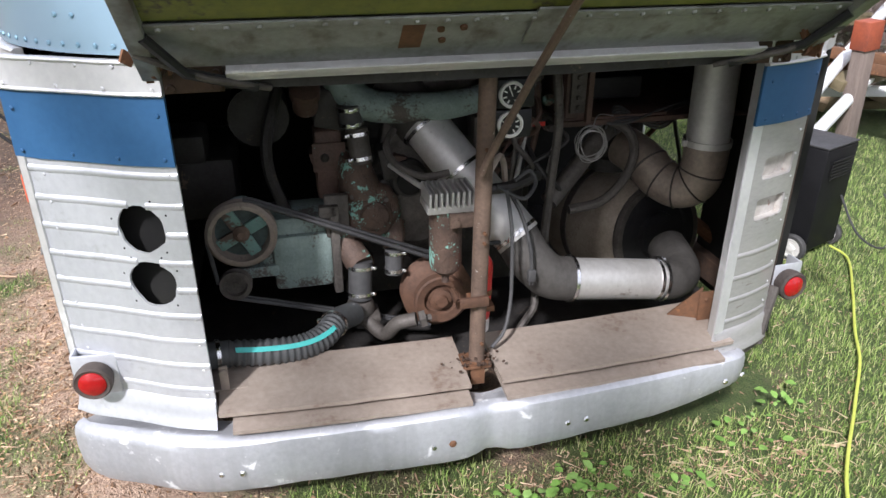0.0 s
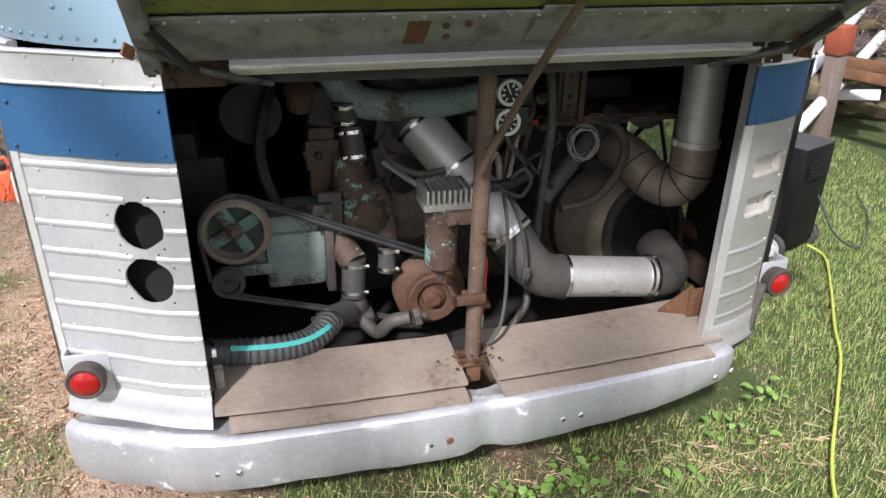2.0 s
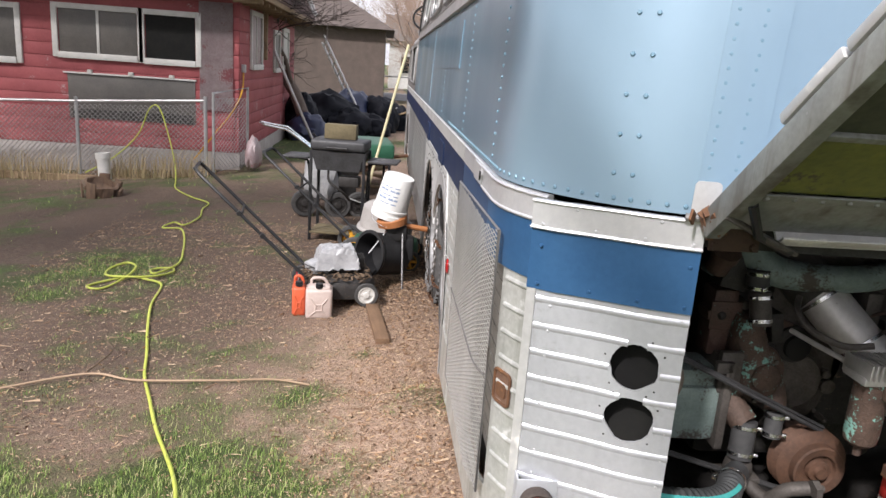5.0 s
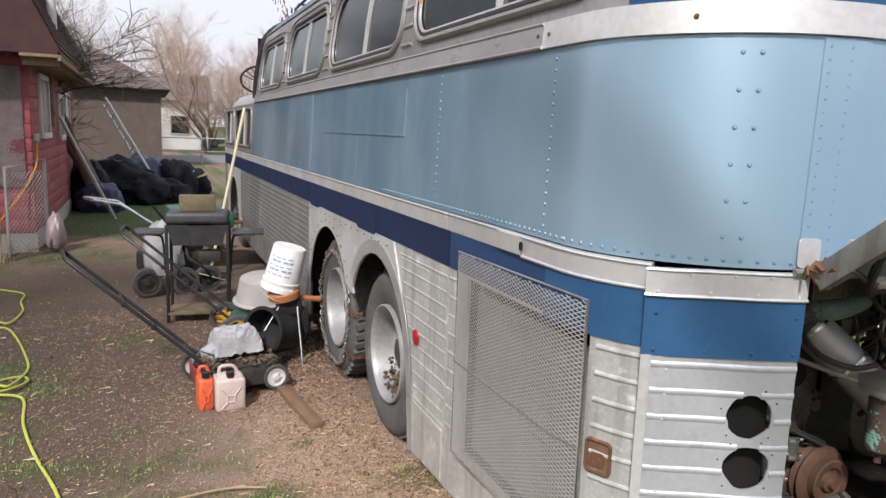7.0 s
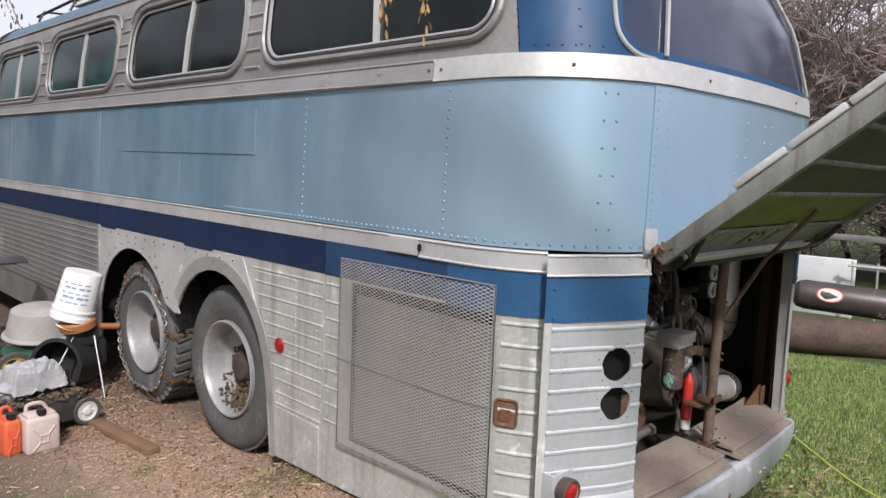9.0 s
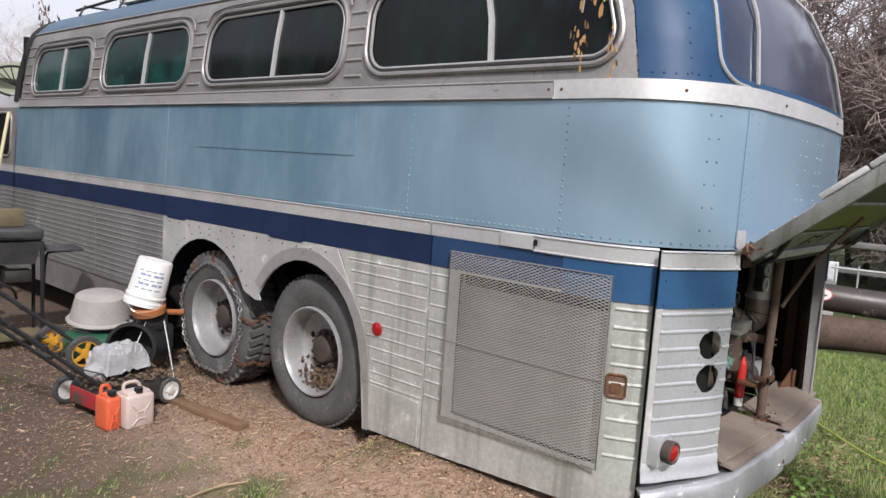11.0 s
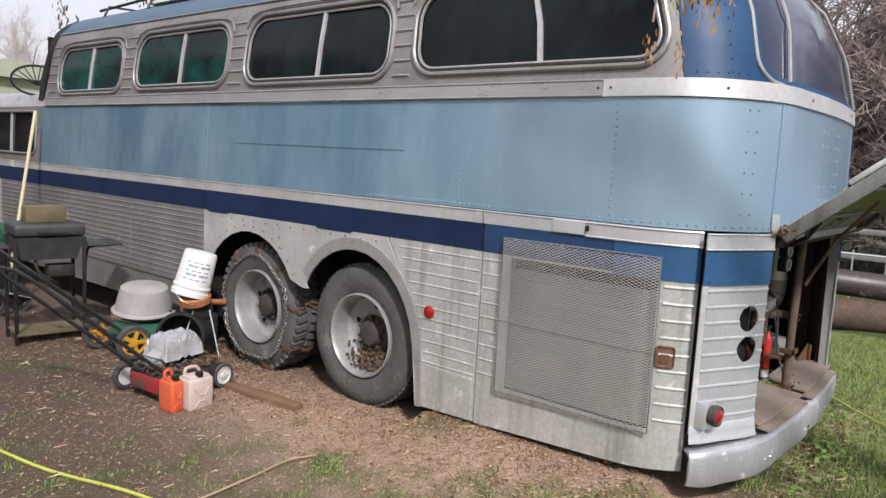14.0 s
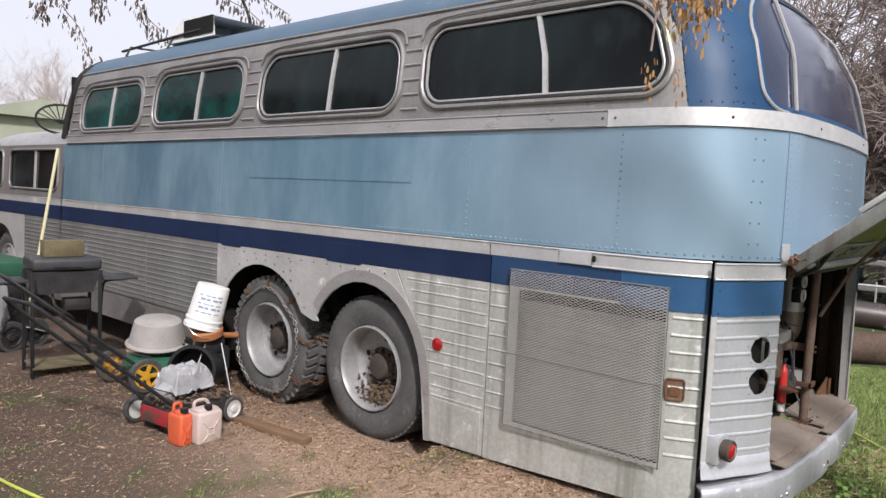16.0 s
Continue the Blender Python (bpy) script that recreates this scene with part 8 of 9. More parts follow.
# ---- yard on the driver's side: shed, fence, tarps ----
M["red_wall"] = mat("peeling_red_boards", (0.34, 0.085, 0.09), (0.25, 0.06, 0.066), 0.75, 0, 3, 40, 0.2, stain=(0.4, 0.3, 0.3), stain_at=0.6, stain_scale=4)
M["concrete"] = mat("stained_concrete", (0.4, 0.37, 0.34), (0.3, 0.27, 0.25), 0.9, 0, 3, 40, 0.2)
M["shingle"] = mat("dark_red_shingles", (0.075, 0.032, 0.03), (0.05, 0.022, 0.022), 0.9, 0, 4, 30, 0.3)
M["galv"] = mat("galvanised_wire", (0.45, 0.45, 0.45), (0.35, 0.35, 0.35), 0.5, 0.7, 6, 60, 0.0)
M["tarp"] = mat("black_plastic_tarp", (0.005, 0.006, 0.009), (0.009, 0.01, 0.015), 0.6, 0, 5, 40, 0.3)
M["tarp"].node_tree.nodes["Principled BSDF"].inputs["Specular IOR Level"].default_value = 0.12
M["tarp_blue"] = mat("dark_blue_tarp", (0.02, 0.03, 0.07), (0.03, 0.04, 0.09), 0.4, 0, 5, 40, 0.3)
M["twig_dark"] = mat("dark_brown_twigs", (0.1, 0.08, 0.07), (0.06, 0.05, 0.045), 0.9, 0, 2, 20, 0.0)
M["film"] = mat("torn_plastic_film", (0.36, 0.3, 0.3), (0.26, 0.19, 0.2), 0.4, 0, 5, 40, 0.4, stain=(0.25, 0.08, 0.09), stain_at=0.55)
M["bark"] = mat("grey_brown_bark", (0.16, 0.125, 0.105), (0.1, 0.08, 0.065), 0.9, 0, 8, 50, 0.3)
M["twig"] = mat("thin_brown_twigs", (0.34, 0.28, 0.255), (0.22, 0.175, 0.16), 0.9, 0, 2, 20, 0.0)
M["twig_tan"] = mat("budding_tan_twigs", (0.42, 0.31, 0.24), (0.33, 0.24, 0.19), 0.9, 0, 1, 10, 0.0)
M["window_dark"] = mat("grey_window_board", (0.12, 0.11, 0.1), (0.08, 0.075, 0.07), 0.4, 0, 3, 40, 0.0)
M["brown_siding"] = mat("brown_brick_wall", (0.105, 0.08, 0.068), (0.075, 0.058, 0.05), 0.9, 0, 3, 20, 0.2)
M["roof_brown"] = mat("brown_shingle_roof", (0.11, 0.085, 0.075), (0.075, 0.06, 0.053), 0.9, 0, 2, 20, 0.2)
M["asphalt"] = mat("asphalt_road", (0.2, 0.2, 0.21), (0.16, 0.16, 0.165), 0.9, 0, 0.5, 20, 0.1)

BX, BY, BY2 = -3.88, 9.85, 16.4     # shed corner
shed = thing("red_shed", "old red board shed with peeling paint and a dark roof", "shed")
wl_ = part("wall", hyp(lambda b: (box(b, -9.5, BX, BY, BY + 0.12, 0.25, 2.7), box(b, BX - 0.12, BX, BY + 0.12, BY2, 0.1, 2.7), box(b, -9.5, -9.4, BY + 0.12, BY2, -0.2, 2.7), box(b, -9.4, BX - 0.12, BY2 - 0.1, BY2, 0.1, 2.7))), "red_wall", shed)
for k in range(13):
    z = 0.27 + 0.185 * k
    part("board", hyp(lambda b: box(b, -9.5, BX + 0.012, BY - 0.022, BY - 0.002, z, z + 0.178, 0.004, pose(0, 0, 0))), "red_wall", wl_)
    part("board", hyp(lambda b: box(b, BX + 0.002, BX + 0.022, BY, BY2, z, z + 0.178, 0.004)), "red_wall", wl_)
part("foundation", hyp(lambda b: (box(b, -9.5, BX + 0.03, BY - 0.035, BY + 0.1, -0.5, 0.26, 0.01), box(b, BX - 0.1, BX + 0.035, BY + 0.1, BY2, -0.3, 0.26, 0.01))), "concrete", shed, "stained concrete footing")
def window_in(name, x0, x1, y, z0, z1, m_="window_dark", side=False, panes=2):
    f = lambda b, a, c, d, e, o0, o1: box(b, a, c, y - o1, y - o0, d, e, 0.004) if not side else box(b, y + o0, y + o1, a, c, d, e, 0.004)
    w = part(name, hyp(lambda b: (f(b, x0 - 0.08, x0, z0 - 0.08, z1 + 0.08, 0.02, 0.06), f(b, x1, x1 + 0.08, z0 - 0.08, z1 + 0.08, 0.02, 0.06), f(b, x0, x1, z1, z1 + 0.08, 0.02, 0.06), f(b, x0, x1, z0 - 0.09, z0, 0.02, 0.08))), "white_hub", shed, "white-framed window")
    for k in range(panes):
        a = x0 + (x1 - x0) * k / panes
        c = x0 + (x1 - x0) * (k + 1) / panes
        part("pane", hyp(lambda b: f(b, a + 0.012, c - 0.012, z0, z1, 0.022, 0.03)), m_, w)
    for k in range(1, panes):
        a = x0 + (x1 - x0) * k / panes
        part("mullion", hyp(lambda b: f(b, a - 0.02, a + 0.02, z0, z1, 0.024, 0.045)), "white_hub", w)
    return w
op = part("boarded_opening", hyp(lambda b: box(b, -6.4, -4.52, BY - 0.03, BY - 0.02, 0.66, 1.32, 0.004)), "window_dark", shed, "dark boarded opening")
part("lower_board", hyp(lambda b: box(b, -6.35, -4.56, BY - 0.036, BY - 0.031, 0.66, 0.8)), "grime", op)
part("flashing", hyp(lambda b: (box(b, -6.45, -4.5, BY - 0.06, BY - 0.02, 1.32, 1.345, 0.004), [box(b, -6.1 + 0.6 * k, -6.03 + 0.6 * k, BY - 0.07, BY - 0.02, 1.34, 1.39, 0.004) for k in range(3)])), "white_hub", op)
window_in("window", -6.5, -5.35, BY, 1.63, 2.25)
window_in("window", -5.25, -4.5, BY, 1.62, 2.25, "dark", panes=1)
window_in("window", -7.6, -7.1, BY, 1.5, 2.2, panes=1)
window_in("window", 10.75, 11.7, BX, 1.62, 2.4, "film", True, 2)
window_in("window", 13.2, 13.9, BX, 1.55, 2.2, "window_dark", True, 1)
window_in("window", 14.4, 15.2, BX, 1.6, 2.3, "white_hub", True, 1)
def film_sheet(b):
    rows = []
    for i in range(9):
        rows.append([b.verts.new((-4.45 + 0.5 * j / 6, BY - 0.05 - 0.025 * noise.noise(Vector((i * 0.8, j * 0.9, 1))), 0.9 + 1.6 * i / 8 + (0.15 * noise.noise(Vector((j, 0, 0))) if i == 0 else 0))) for j in range(7)])
    for a, c in zip(rows, rows[1:]):
        for j in range(6):
            b.faces.new((a[j], a[j + 1], c[j + 1], c[j]))
    bmesh.ops.solidify(b, geom=b.faces[:], thickness=0.004)
part("plastic_sheet", hyp(film_sheet), "film", shed, "torn hazy plastic sheet")
part("eave", hyp(lambda b: (box(b, BX, BX + 0.45, BY - 0.6, BY2 + 0.1, 2.60, 2.64, 0.005), box(b, BX + 0.43, BX + 0.47, BY - 0.6, BY2 + 0.1, 2.56, 2.68, 0.004), [box(b, BX, BX + 0.43, BY - 0.4 + 0.6 * k, BY - 0.35 + 0.6 * k, 2.5, 2.6, 0.003) for k in range(12)], box(b, BX - 0.02, BX + 0.1, 11.9, 12.02, 1.7, 2.6, 0.004))), "wood", shed, "bare wooden eave")
def gambrel(b):
    sec = [(BX + 0.48, 2.64), (BX + 0.46, 2.70), (-4.15, 4.2), (-6.6, 5.3), (-9.1, 4.2), (-9.75, 2.68)]
    rows = [[b.verts.new((x, y, z)) for x, z in sec] for y in (BY - 0.6, BY2 + 0.15)]
    for k in range(len(sec) - 1):
        b.faces.new((rows[0][k], rows[0][k + 1], rows[1][k + 1], rows[1][k]))
    b.faces.new(rows[0]), b.faces.new(rows[1][::-1])
roof_ = part("roof", hyp(gambrel), "shingle", shed, "dark red-brown shingled roof")
for k in range(14):
    t0, t1 = k / 14, (k + 0.96) / 14
    p0 = Vector((BX + 0.46, 0, 2.70)).lerp(Vector((-4.15, 0, 4.2)), t0)
    p1 = Vector((BX + 0.46, 0, 2.70)).lerp(Vector((-4.15, 0, 4.2)), t1)
    part("shingle_course", hyp(lambda b: (lambda v: (b.faces.new(v[:4]), b.faces.new((v[0], v[3], v[5], v[4]))))([b.verts.new(c) for c in ((p0.x + 0.024, BY - 0.62, p0.z), (p1.x + 0.006, BY - 0.62, p1.z), (p1.x + 0.006, BY2 + 0.17, p1.z), (p0.x + 0.024, BY2 + 0.17, p0.z), (p0.x, BY - 0.62, p0.z - 0.005), (p0.x, BY2 + 0.17, p0.z - 0.005))])), "shingle", roof_)
part("vent_pipe", hyp(lambda b: lathe(b, [(0.07, 0), (0.07, 0.75), (0.06, 0.76), (0.06, 0.7)], Matrix.Translation((-3.72, 11.6, 2.95)), 16)), "white_hub", shed, "white vent pipe")
part("outlet_box", hyp(lambda b: box(b, BX + 0.02, BX + 0.08, BY + 0.12, BY + 0.22, 1.5, 1.62, 0.004)), "galv", shed)
yc = thing("extension_cord", "orange-yellow cord hanging on the shed wall", "cord")
part("cord", hyp(lambda b: tube(b, bez([(BX + 0.05, BY + 0.17, 1.52), (BX + 0.05, BY + 0.02, 1.2), (-3.96, BY - 0.08, 0.9), (-4.15, BY - 0.3, 0.6), (-4.4, BY - 0.7, 0.2)], 24), 0.012, 6)), "yellow_hub", yc)
# ladders
def ladder(x0, y0, z0, x1, y1, z1, n=9, w=0.38, label="aluminium ladder leaning on the shed"):
    a, c = Vector((x0, y0, z0)), Vector((x1, y1, z1))
    t = thing("ladder", label, "ladder", "ladders by the shed")
    s_ = (c - a).cross(Vector((1, 0.2, 0))).normalized() * w / 2
    for k in (-1, 1):
        part("rail", hyp(lambda b: tube(b, [a + s_ * k, c + s_ * k], 0.028, 6)), "alu_dull", t)
    for k in range(n):
        p = a.lerp(c, (k + 0.6) / n)
        part("rung", hyp(lambda b: tube(b, [p - s_, p + s_], 0.016, 6)), "alu_dull", t)
ladder(-3.0, 13.4, 0.0, BX + 0.06, 13.0, 1.9)
ladder(-2.1, 17.0, 0.1, -3.3, 17.8, 2.3, 9, 0.4, "grey aluminium ladder leaning over the tarps")
ladder(BX + 0.52, BY2 + 0.1, 2.75, -4.1, BY2 + 0.1, 4.4, 7, 0.35, "aluminium ladder lying up the shed roof")
# chain-link fence and gate
fence = thing("chain_link_fence", "galvanised chain-link fence with a round top rail", "fence")
FY = 9.1
def fz(x):
    return gz(x, FY) - 0.01
fx = [-4.2, -6.0, -7.8, -9.6]
for x in fx:
    part("post", hyp(lambda b: tube(b, [(x, FY, fz(x) - 0.1), (x, FY, fz(x) + 1.16)], 0.028, 8)), "galv", fence)
part("top_rail", hyp(lambda b: tube(b, [(x, FY, fz(x) + 1.1) for x in fx], 0.02, 8)), "galv", fence)
def chainlink(b, x0, x1, y0, y1, h, zf, p=0.07):
    n = int(math.hypot(x1 - x0, y1 - y0) / p)
    m_ = int(h / p)
    for s_ in (1, -1):
        for k in range(-m_, n + 1):
            pts = []
            for j in range(m_ + 1):
                i = k + j if s_ > 0 else k + m_ - j
                if 0 <= i <= n:
                    x, y = x0 + (x1 - x0) * i / n, y0 + (y1 - y0) * i / n
                    pts.append(Vector((x, y, zf(x) + p * j)))
            if len(pts) > 1:
                tube(b, [pts[0], pts[-1]], 0.0042, 3, cap=False)
part("wire_netting", hyp(lambda b: chainlink(b, -9.6, -4.2, FY, FY, 1.1, fz)), "galv", fence, kind="stuff")
gate = thing("gate", "open chain-link gate leaf hung with torn plastic", "gate")
part("gate_frame", hyp(lambda b: (tube(b, [(-4.1, FY + 0.05, 0.05), (-4.1, FY + 0.05, 1.2), (-3.72, 9.75, 1.28), (-3.72, 9.75, 0.1)], 0.022, 8, closed=True))), "galv", gate)
part("netting", hyp(lambda b: chainlink(b, -4.1, -3.72, FY + 0.05, 9.75, 1.1, lambda x: 0.08)), "galv", gate, kind="stuff")
part("plastic_sheet", hyp(lambda b: (baggy(b, 0.12, 0.25, 0.3, 9.0), bmesh.ops.translate(b, verts=b.verts[:], vec=(-3.62, 9.7, 0.25)))), "film", gate)
wp_ = thing("pipe_stub", "short white plastic pipe standing by the fence", "pipe", m=pose(-5.55, 8.85, fz(-5.5), 0, -4, 0))
part("pipe", hyp(lambda b: lathe(b, [(0.085, 0), (0.085, 0.3), (0.1, 0.3), (0.1, 0.38), (0.08, 0.385), (0.07, 0.3), (0, 0.25)], None, 18)), "white_hub", wp_)
kb = thing("timber_edging", "weathered timber edging under the fence", "timber")
part("beam", hyp(lambda b: box(b, -7.6, -4.5, FY - 0.22, FY - 0.1, fz(-6) - 0.1, fz(-6) + 0.07, 0.01)), "wood", kb)
M["rot"] = mat("rotten_brown_wood", (0.2, 0.13, 0.085), (0.1, 0.065, 0.045), 0.9, 0, 6, 50, 0.5, stretch=(3, 3, 1))
pl = thing("planter", "rotten half barrel planter filled with dead stems", "planter", m=pose(-5.1, 7.5, gz(-5.1, 7.5), 6, 8, 0))
part("bowl", hyp(lambda b: (lathe(b, [(0, 0.02), (0.17, 0.0), (0.2, 0.05), (0.21, 0.11), (0.215, 0.17), (0.19, 0.18), (0.17, 0.11), (0.1, 0.08), (0, 0.07)], None, 22), lumpy(b, 0.05, 6))), "rot", pl)
for k in range(7):
    part("stave", hyp(lambda b: (box(b, 0.2, 0.225, -0.06, 0.06, 0.0, 0.17 + 0.03 * (k % 3), 0.004, Matrix.Rotation(k * 0.9, 4, "Z") @ Matrix.Rotation(radians(8 - 5 * (k % 4)), 4, "Y")), lumpy(b, 0.012, 9, k))), "rot", pl)
# tarps and bags
q = random.Random(6)
for k, (x, y, a, b_, c, m_) in enumerate(((-3.1, 16.6, 0.75, 0.9, 0.75, "tarp"), (-2.45, 16.2, 0.7, 0.6, 0.5, "tarp"), (-1.75, 17.6, 0.5, 0.5, 0.75, "tarp"), (-2.6, 17.6, 0.9, 0.7, 0.8, "tarp_blue"), (-3.55, 15.4, 0.45, 0.7, 0.75, "tarp"), (-1.95, 16.4, 0.5, 0.5, 0.4, "tarp"), (-3.3, 14.6, 0.4, 0.5, 0.45, "tarp_blue"), (-1.35, 18.4, 0.4, 0.5, 0.55, "tarp"))):
    t = thing("tarp_heap", "heap of junk under a black plastic tarp", "tarp", "tarps by the shed", pose(x, y, 0.05 + c * 0.25, 0, 0, q.uniform(0, 90)))
    part("sheet", hyp(lambda b: baggy(b, a, b_, c, 11.0 + k, 4)), m_, t)
t = thing("lumber_pile", "pale boards and scrap leaning among the tarps", "lumber")
for k in range(6):
    part("board", hyp(lambda b: box(b, -0.12, 0.12, -0.02, 0.02, 0, 0.9, 0.005, pose(-3.4 + 0.32 * k, 17.9 + 0.1 * (k % 2), 0.3, 60 + 6 * (k % 3), 0, 20 * k))), ("white_hub", "alu_dull", "wood")[k % 3], t)

# ---- distance: lawn, road, houses ----
road = part("road", hyp(lambda b: (box(b, -120, 160, 35.0, 44.0, -0.05, 0.06))), "asphalt", None, "grey asphalt road beyond the yard", kind="structure")
tagged(road, category="road")
kf = thing("chain_link_fence", "far chain-link fence along the road", "fence")
for k in range(8):
    part("post", hyp(lambda b: tube(b, [(-6 + 3 * k, 33.5, 0), (-6 + 3 * k, 33.5, 1.25)], 0.04, 6)), "galv", kf)
part("top_rail", hyp(lambda b: tube(b, [(-6, 33.5, 1.22), (15, 33.5, 1.22)], 0.03, 6)), "galv", kf)
part("mid_rail", hyp(lambda b: tube(b, [(-6, 33.5, 0.62), (15, 33.5, 0.62)], 0.02, 6)), "galv", kf)
def house(name, label, x0, x1, y0, y1, h, ridge, wall_m, roof_m, wins, along_x=True, hip=0.0):
    t = thing(name, label, "house")
    part("wall", hyp(lambda b: box(b, x0, x1, y0, y1, 0, h)), wall_m, t)
    def rf(b):
        if along_x:
            ym = (y0 + y1) / 2
            s1 = [b.verts.new(v) for v in ((x0 - 0.4, y0 - 0.5, h - 0.1), (x0 - 0.4 + hip, ym, ridge), (x0 - 0.4, y1 + 0.5, h - 0.1))]
            s2 = [b.verts.new(v) for v in ((x1 + 0.4, y0 - 0.5, h - 0.1), (x1 + 0.4 - hip, ym, ridge), (x1 + 0.4, y1 + 0.5, h - 0.1))]
        else:
            xm = (x0 + x1) / 2
            s1 = [b.verts.new(v) for v in ((x0 - 0.5, y0 - 0.4, h - 0.1), (xm, y0 - 0.4, ridge), (x1 + 0.5, y0 - 0.4, h - 0.1))]
            s2 = [b.verts.new(v) for v in ((x0 - 0.5, y1 + 0.4, h - 0.1), (xm, y1 + 0.4, ridge), (x1 + 0.5, y1 + 0.4, h - 0.1))]
        b.faces.new(s1), b.faces.new(s2[::-1])
        for i in range(3):
            b.faces.new((s1[i], s1[(i + 1) % 3], s2[(i + 1) % 3], s2[i]))
    part("roof", hyp(rf), roof_m, t)
    for (a, z, w, hh) in wins:
        wn_ = part("window", hyp(lambda b: box(b, a - 0.1, a + w + 0.1, y0 - 0.08, y0 - 0.01, z - 0.1, z + hh + 0.1, 0.01)), "white_hub", t)
        part("pane", hyp(lambda b: box(b, a, a + w, y0 - 0.1, y0 - 0.08, z, z + hh)), "glass", wn_)
    return t
house("brick_house", "brown house with a hipped dark roof behind bare trees", -11.0, -1.75, 31, 40, 3.3, 5.4, "brown_siding", "roof_brown", [(-9.5, 1.0, 1.4, 1.2)], hip=3.6)
house("white_house", "white house across the road", -1.5, 1.9, 54, 62, 3.6, 5.6, "white", "alu_grey", [(-0.6, 1.2, 1.2, 1.2)])
M["pale_green"] = mat("pale_green_siding", (0.36, 0.38, 0.29), (0.29, 0.31, 0.24), 0.7, 0, 1, 20, 0.05)
house("green_barn", "pale green metal barn beyond the coach", 5.6, 11.2, 36, 46, 4.55, 5.35, "pale_green", "pale_green", [], False)
bt = thing("box_truck", "white box truck parked along the road", "truck", m=pose(2.55, 38.4, 0.06))
part("cargo_box", hyp(lambda b: box(b, 0, 6.2, -1.15, 1.15, 0.75, 3.15, 0.05)), "white", bt)
part("corner_rail", hyp(lambda b: (box(b, -0.02, 0.06, -1.18, -1.1, 0.72, 3.17, 0.01), box(b, 0.06, 6.2, -1.17, -1.1, 3.09, 3.17, 0.01))), "alu_grey", bt)
part("stripe", hyp(lambda b: box(b, 0.25, 5.9, -1.165, -1.152, 1.5, 1.75)), "blue_corner", bt, "blue stripe along the side")
part("cab", hyp(lambda b: box(b, 6.3, 8.1, -1.05, 1.05, 0.5, 2.3, 0.2)), "white", bt)
part("chassis", hyp(lambda b: box(b, 0.1, 7.9, -0.6, 0.6, 0.45, 0.75, 0.02)), "dark", bt)
part("rear_bumper", hyp(lambda b: box(b, -0.12, -0.03, -1.0, 1.0, 0.4, 0.6, 0.02)), "alu_grey", bt)
for x in (1.3, 6.9):
    for y in (-0.95, 0.95):
        small_wheel(bt, (x, y, 0.44), 0.44, 0.28, "rim", (0, 1 if y > 0 else -1, 0))
cr = thing("parked_car", "small grey car parked across the road", "car", m=pose(1.7, 62, 0.05, 0, 0, 90))
part("body", hyp(lambda b: (box(b, -0.85, 0.85, -2.1, 2.1, 0.3, 0.85, 0.15), box(b, -0.75, 0.75, -1.2, 0.9, 0.8, 1.4, 0.2))), "alu_grey", cr)
for x in (-0.8, 0.8):
    for y in (-1.3, 1.3):
        small_wheel(cr, (x, y, 0.32), 0.32, 0.2, "rim", (1 if x > 0 else -1, 0, 0))

# ---- far lawn beside the coach: posts, rails, tank, log ----
rp = thing("fence_post", "grey wooden post with a rusty orange cap", "post", m=pose(3.62, 2.7, gz(3.6, 2.7), 0, -3, 15))
part("post", hyp(lambda b: box(b, -0.065, 0.065, -0.05, 0.05, -0.05, 1.0, 0.006)), "post_grey", rp)
part("cap", hyp(lambda b: box(b, -0.08, 0.08, -0.065, 0.065, 0.82, 1.02, 0.006)), "cap_red", rp, "rusty orange sheet metal cap")
M["pipe_white"] = mat("white_plastic_pipe", (0.7, 0.71, 0.72), (0.58, 0.59, 0.6), 0.4, 0, 6, 60, 0.05)
for k, (a, c, r) in enumerate((((2.55, 2.2, 0.35), (4.6, 3.6, 1.05), 0.045), ((2.6, 2.1, 0.22), (4.7, 3.4, 0.85), 0.045), ((3.4, 3.6, 0.9), (6.0, 4.6, 0.95), 0.05), ((3.3, 3.9, 1.15), (6.2, 4.7, 1.25), 0.05))):
    t = thing("plastic_pipe", "long white pipe resting on the junk pile", "pipe", "white pipes on the junk pile")
    part("pipe", hyp(lambda b: tube(b, [a, c], r, 12)), "pipe_white", t)
jk = thing("junk_pile", "pile of boards, beams and brush behind the coach", "junk pile")
q = random.Random(44)
for k in range(26):
    L = q.uniform(0.5, 1.3)
    part("beam", hyp(lambda b: box(b, -L, L, -0.07, 0.07, -0.04, 0.04, 0.006, Matrix.Translation((q.uniform(3.4, 6.2), q.uniform(2.9, 5.2), 0.1 + 0.032 * k)) @ Euler((q.uniform(-0.3, 0.3), q.uniform(-0.12, 0.12), q.uniform(0, 3.1))).to_matrix().to_4x4())), q.choice(("wood", "wood", "wood_green", "rust", "pipe_white")), jk)
tk = thing("gas_tank", "dark brown steel tank with a pale label, lying on a log", "tank")
TM = Matrix.Translation((4.7, 0.65, 0.60)) @ Vector((0.42, -0.9, -0.06)).to_track_quat("Z", "Y").to_matrix().to_4x4()
M["tank"] = mat("dark_brown_tank_paint", (0.065, 0.05, 0.047), (0.04, 0.033, 0.031), 0.45, 0.1, 5, 50, 0.1, stain=(0.3, 0.27, 0.25), stain_at=0.6)
part("shell", hyp(lambda b: lathe(b, [(0, -0.62), (0.08, -0.61), (0.13, -0.57), (0.15, -0.5), (0.15, 0.5), (0.13, 0.57), (0.08, 0.61), (0, 0.62)], TM, 28)), "tank", tk)
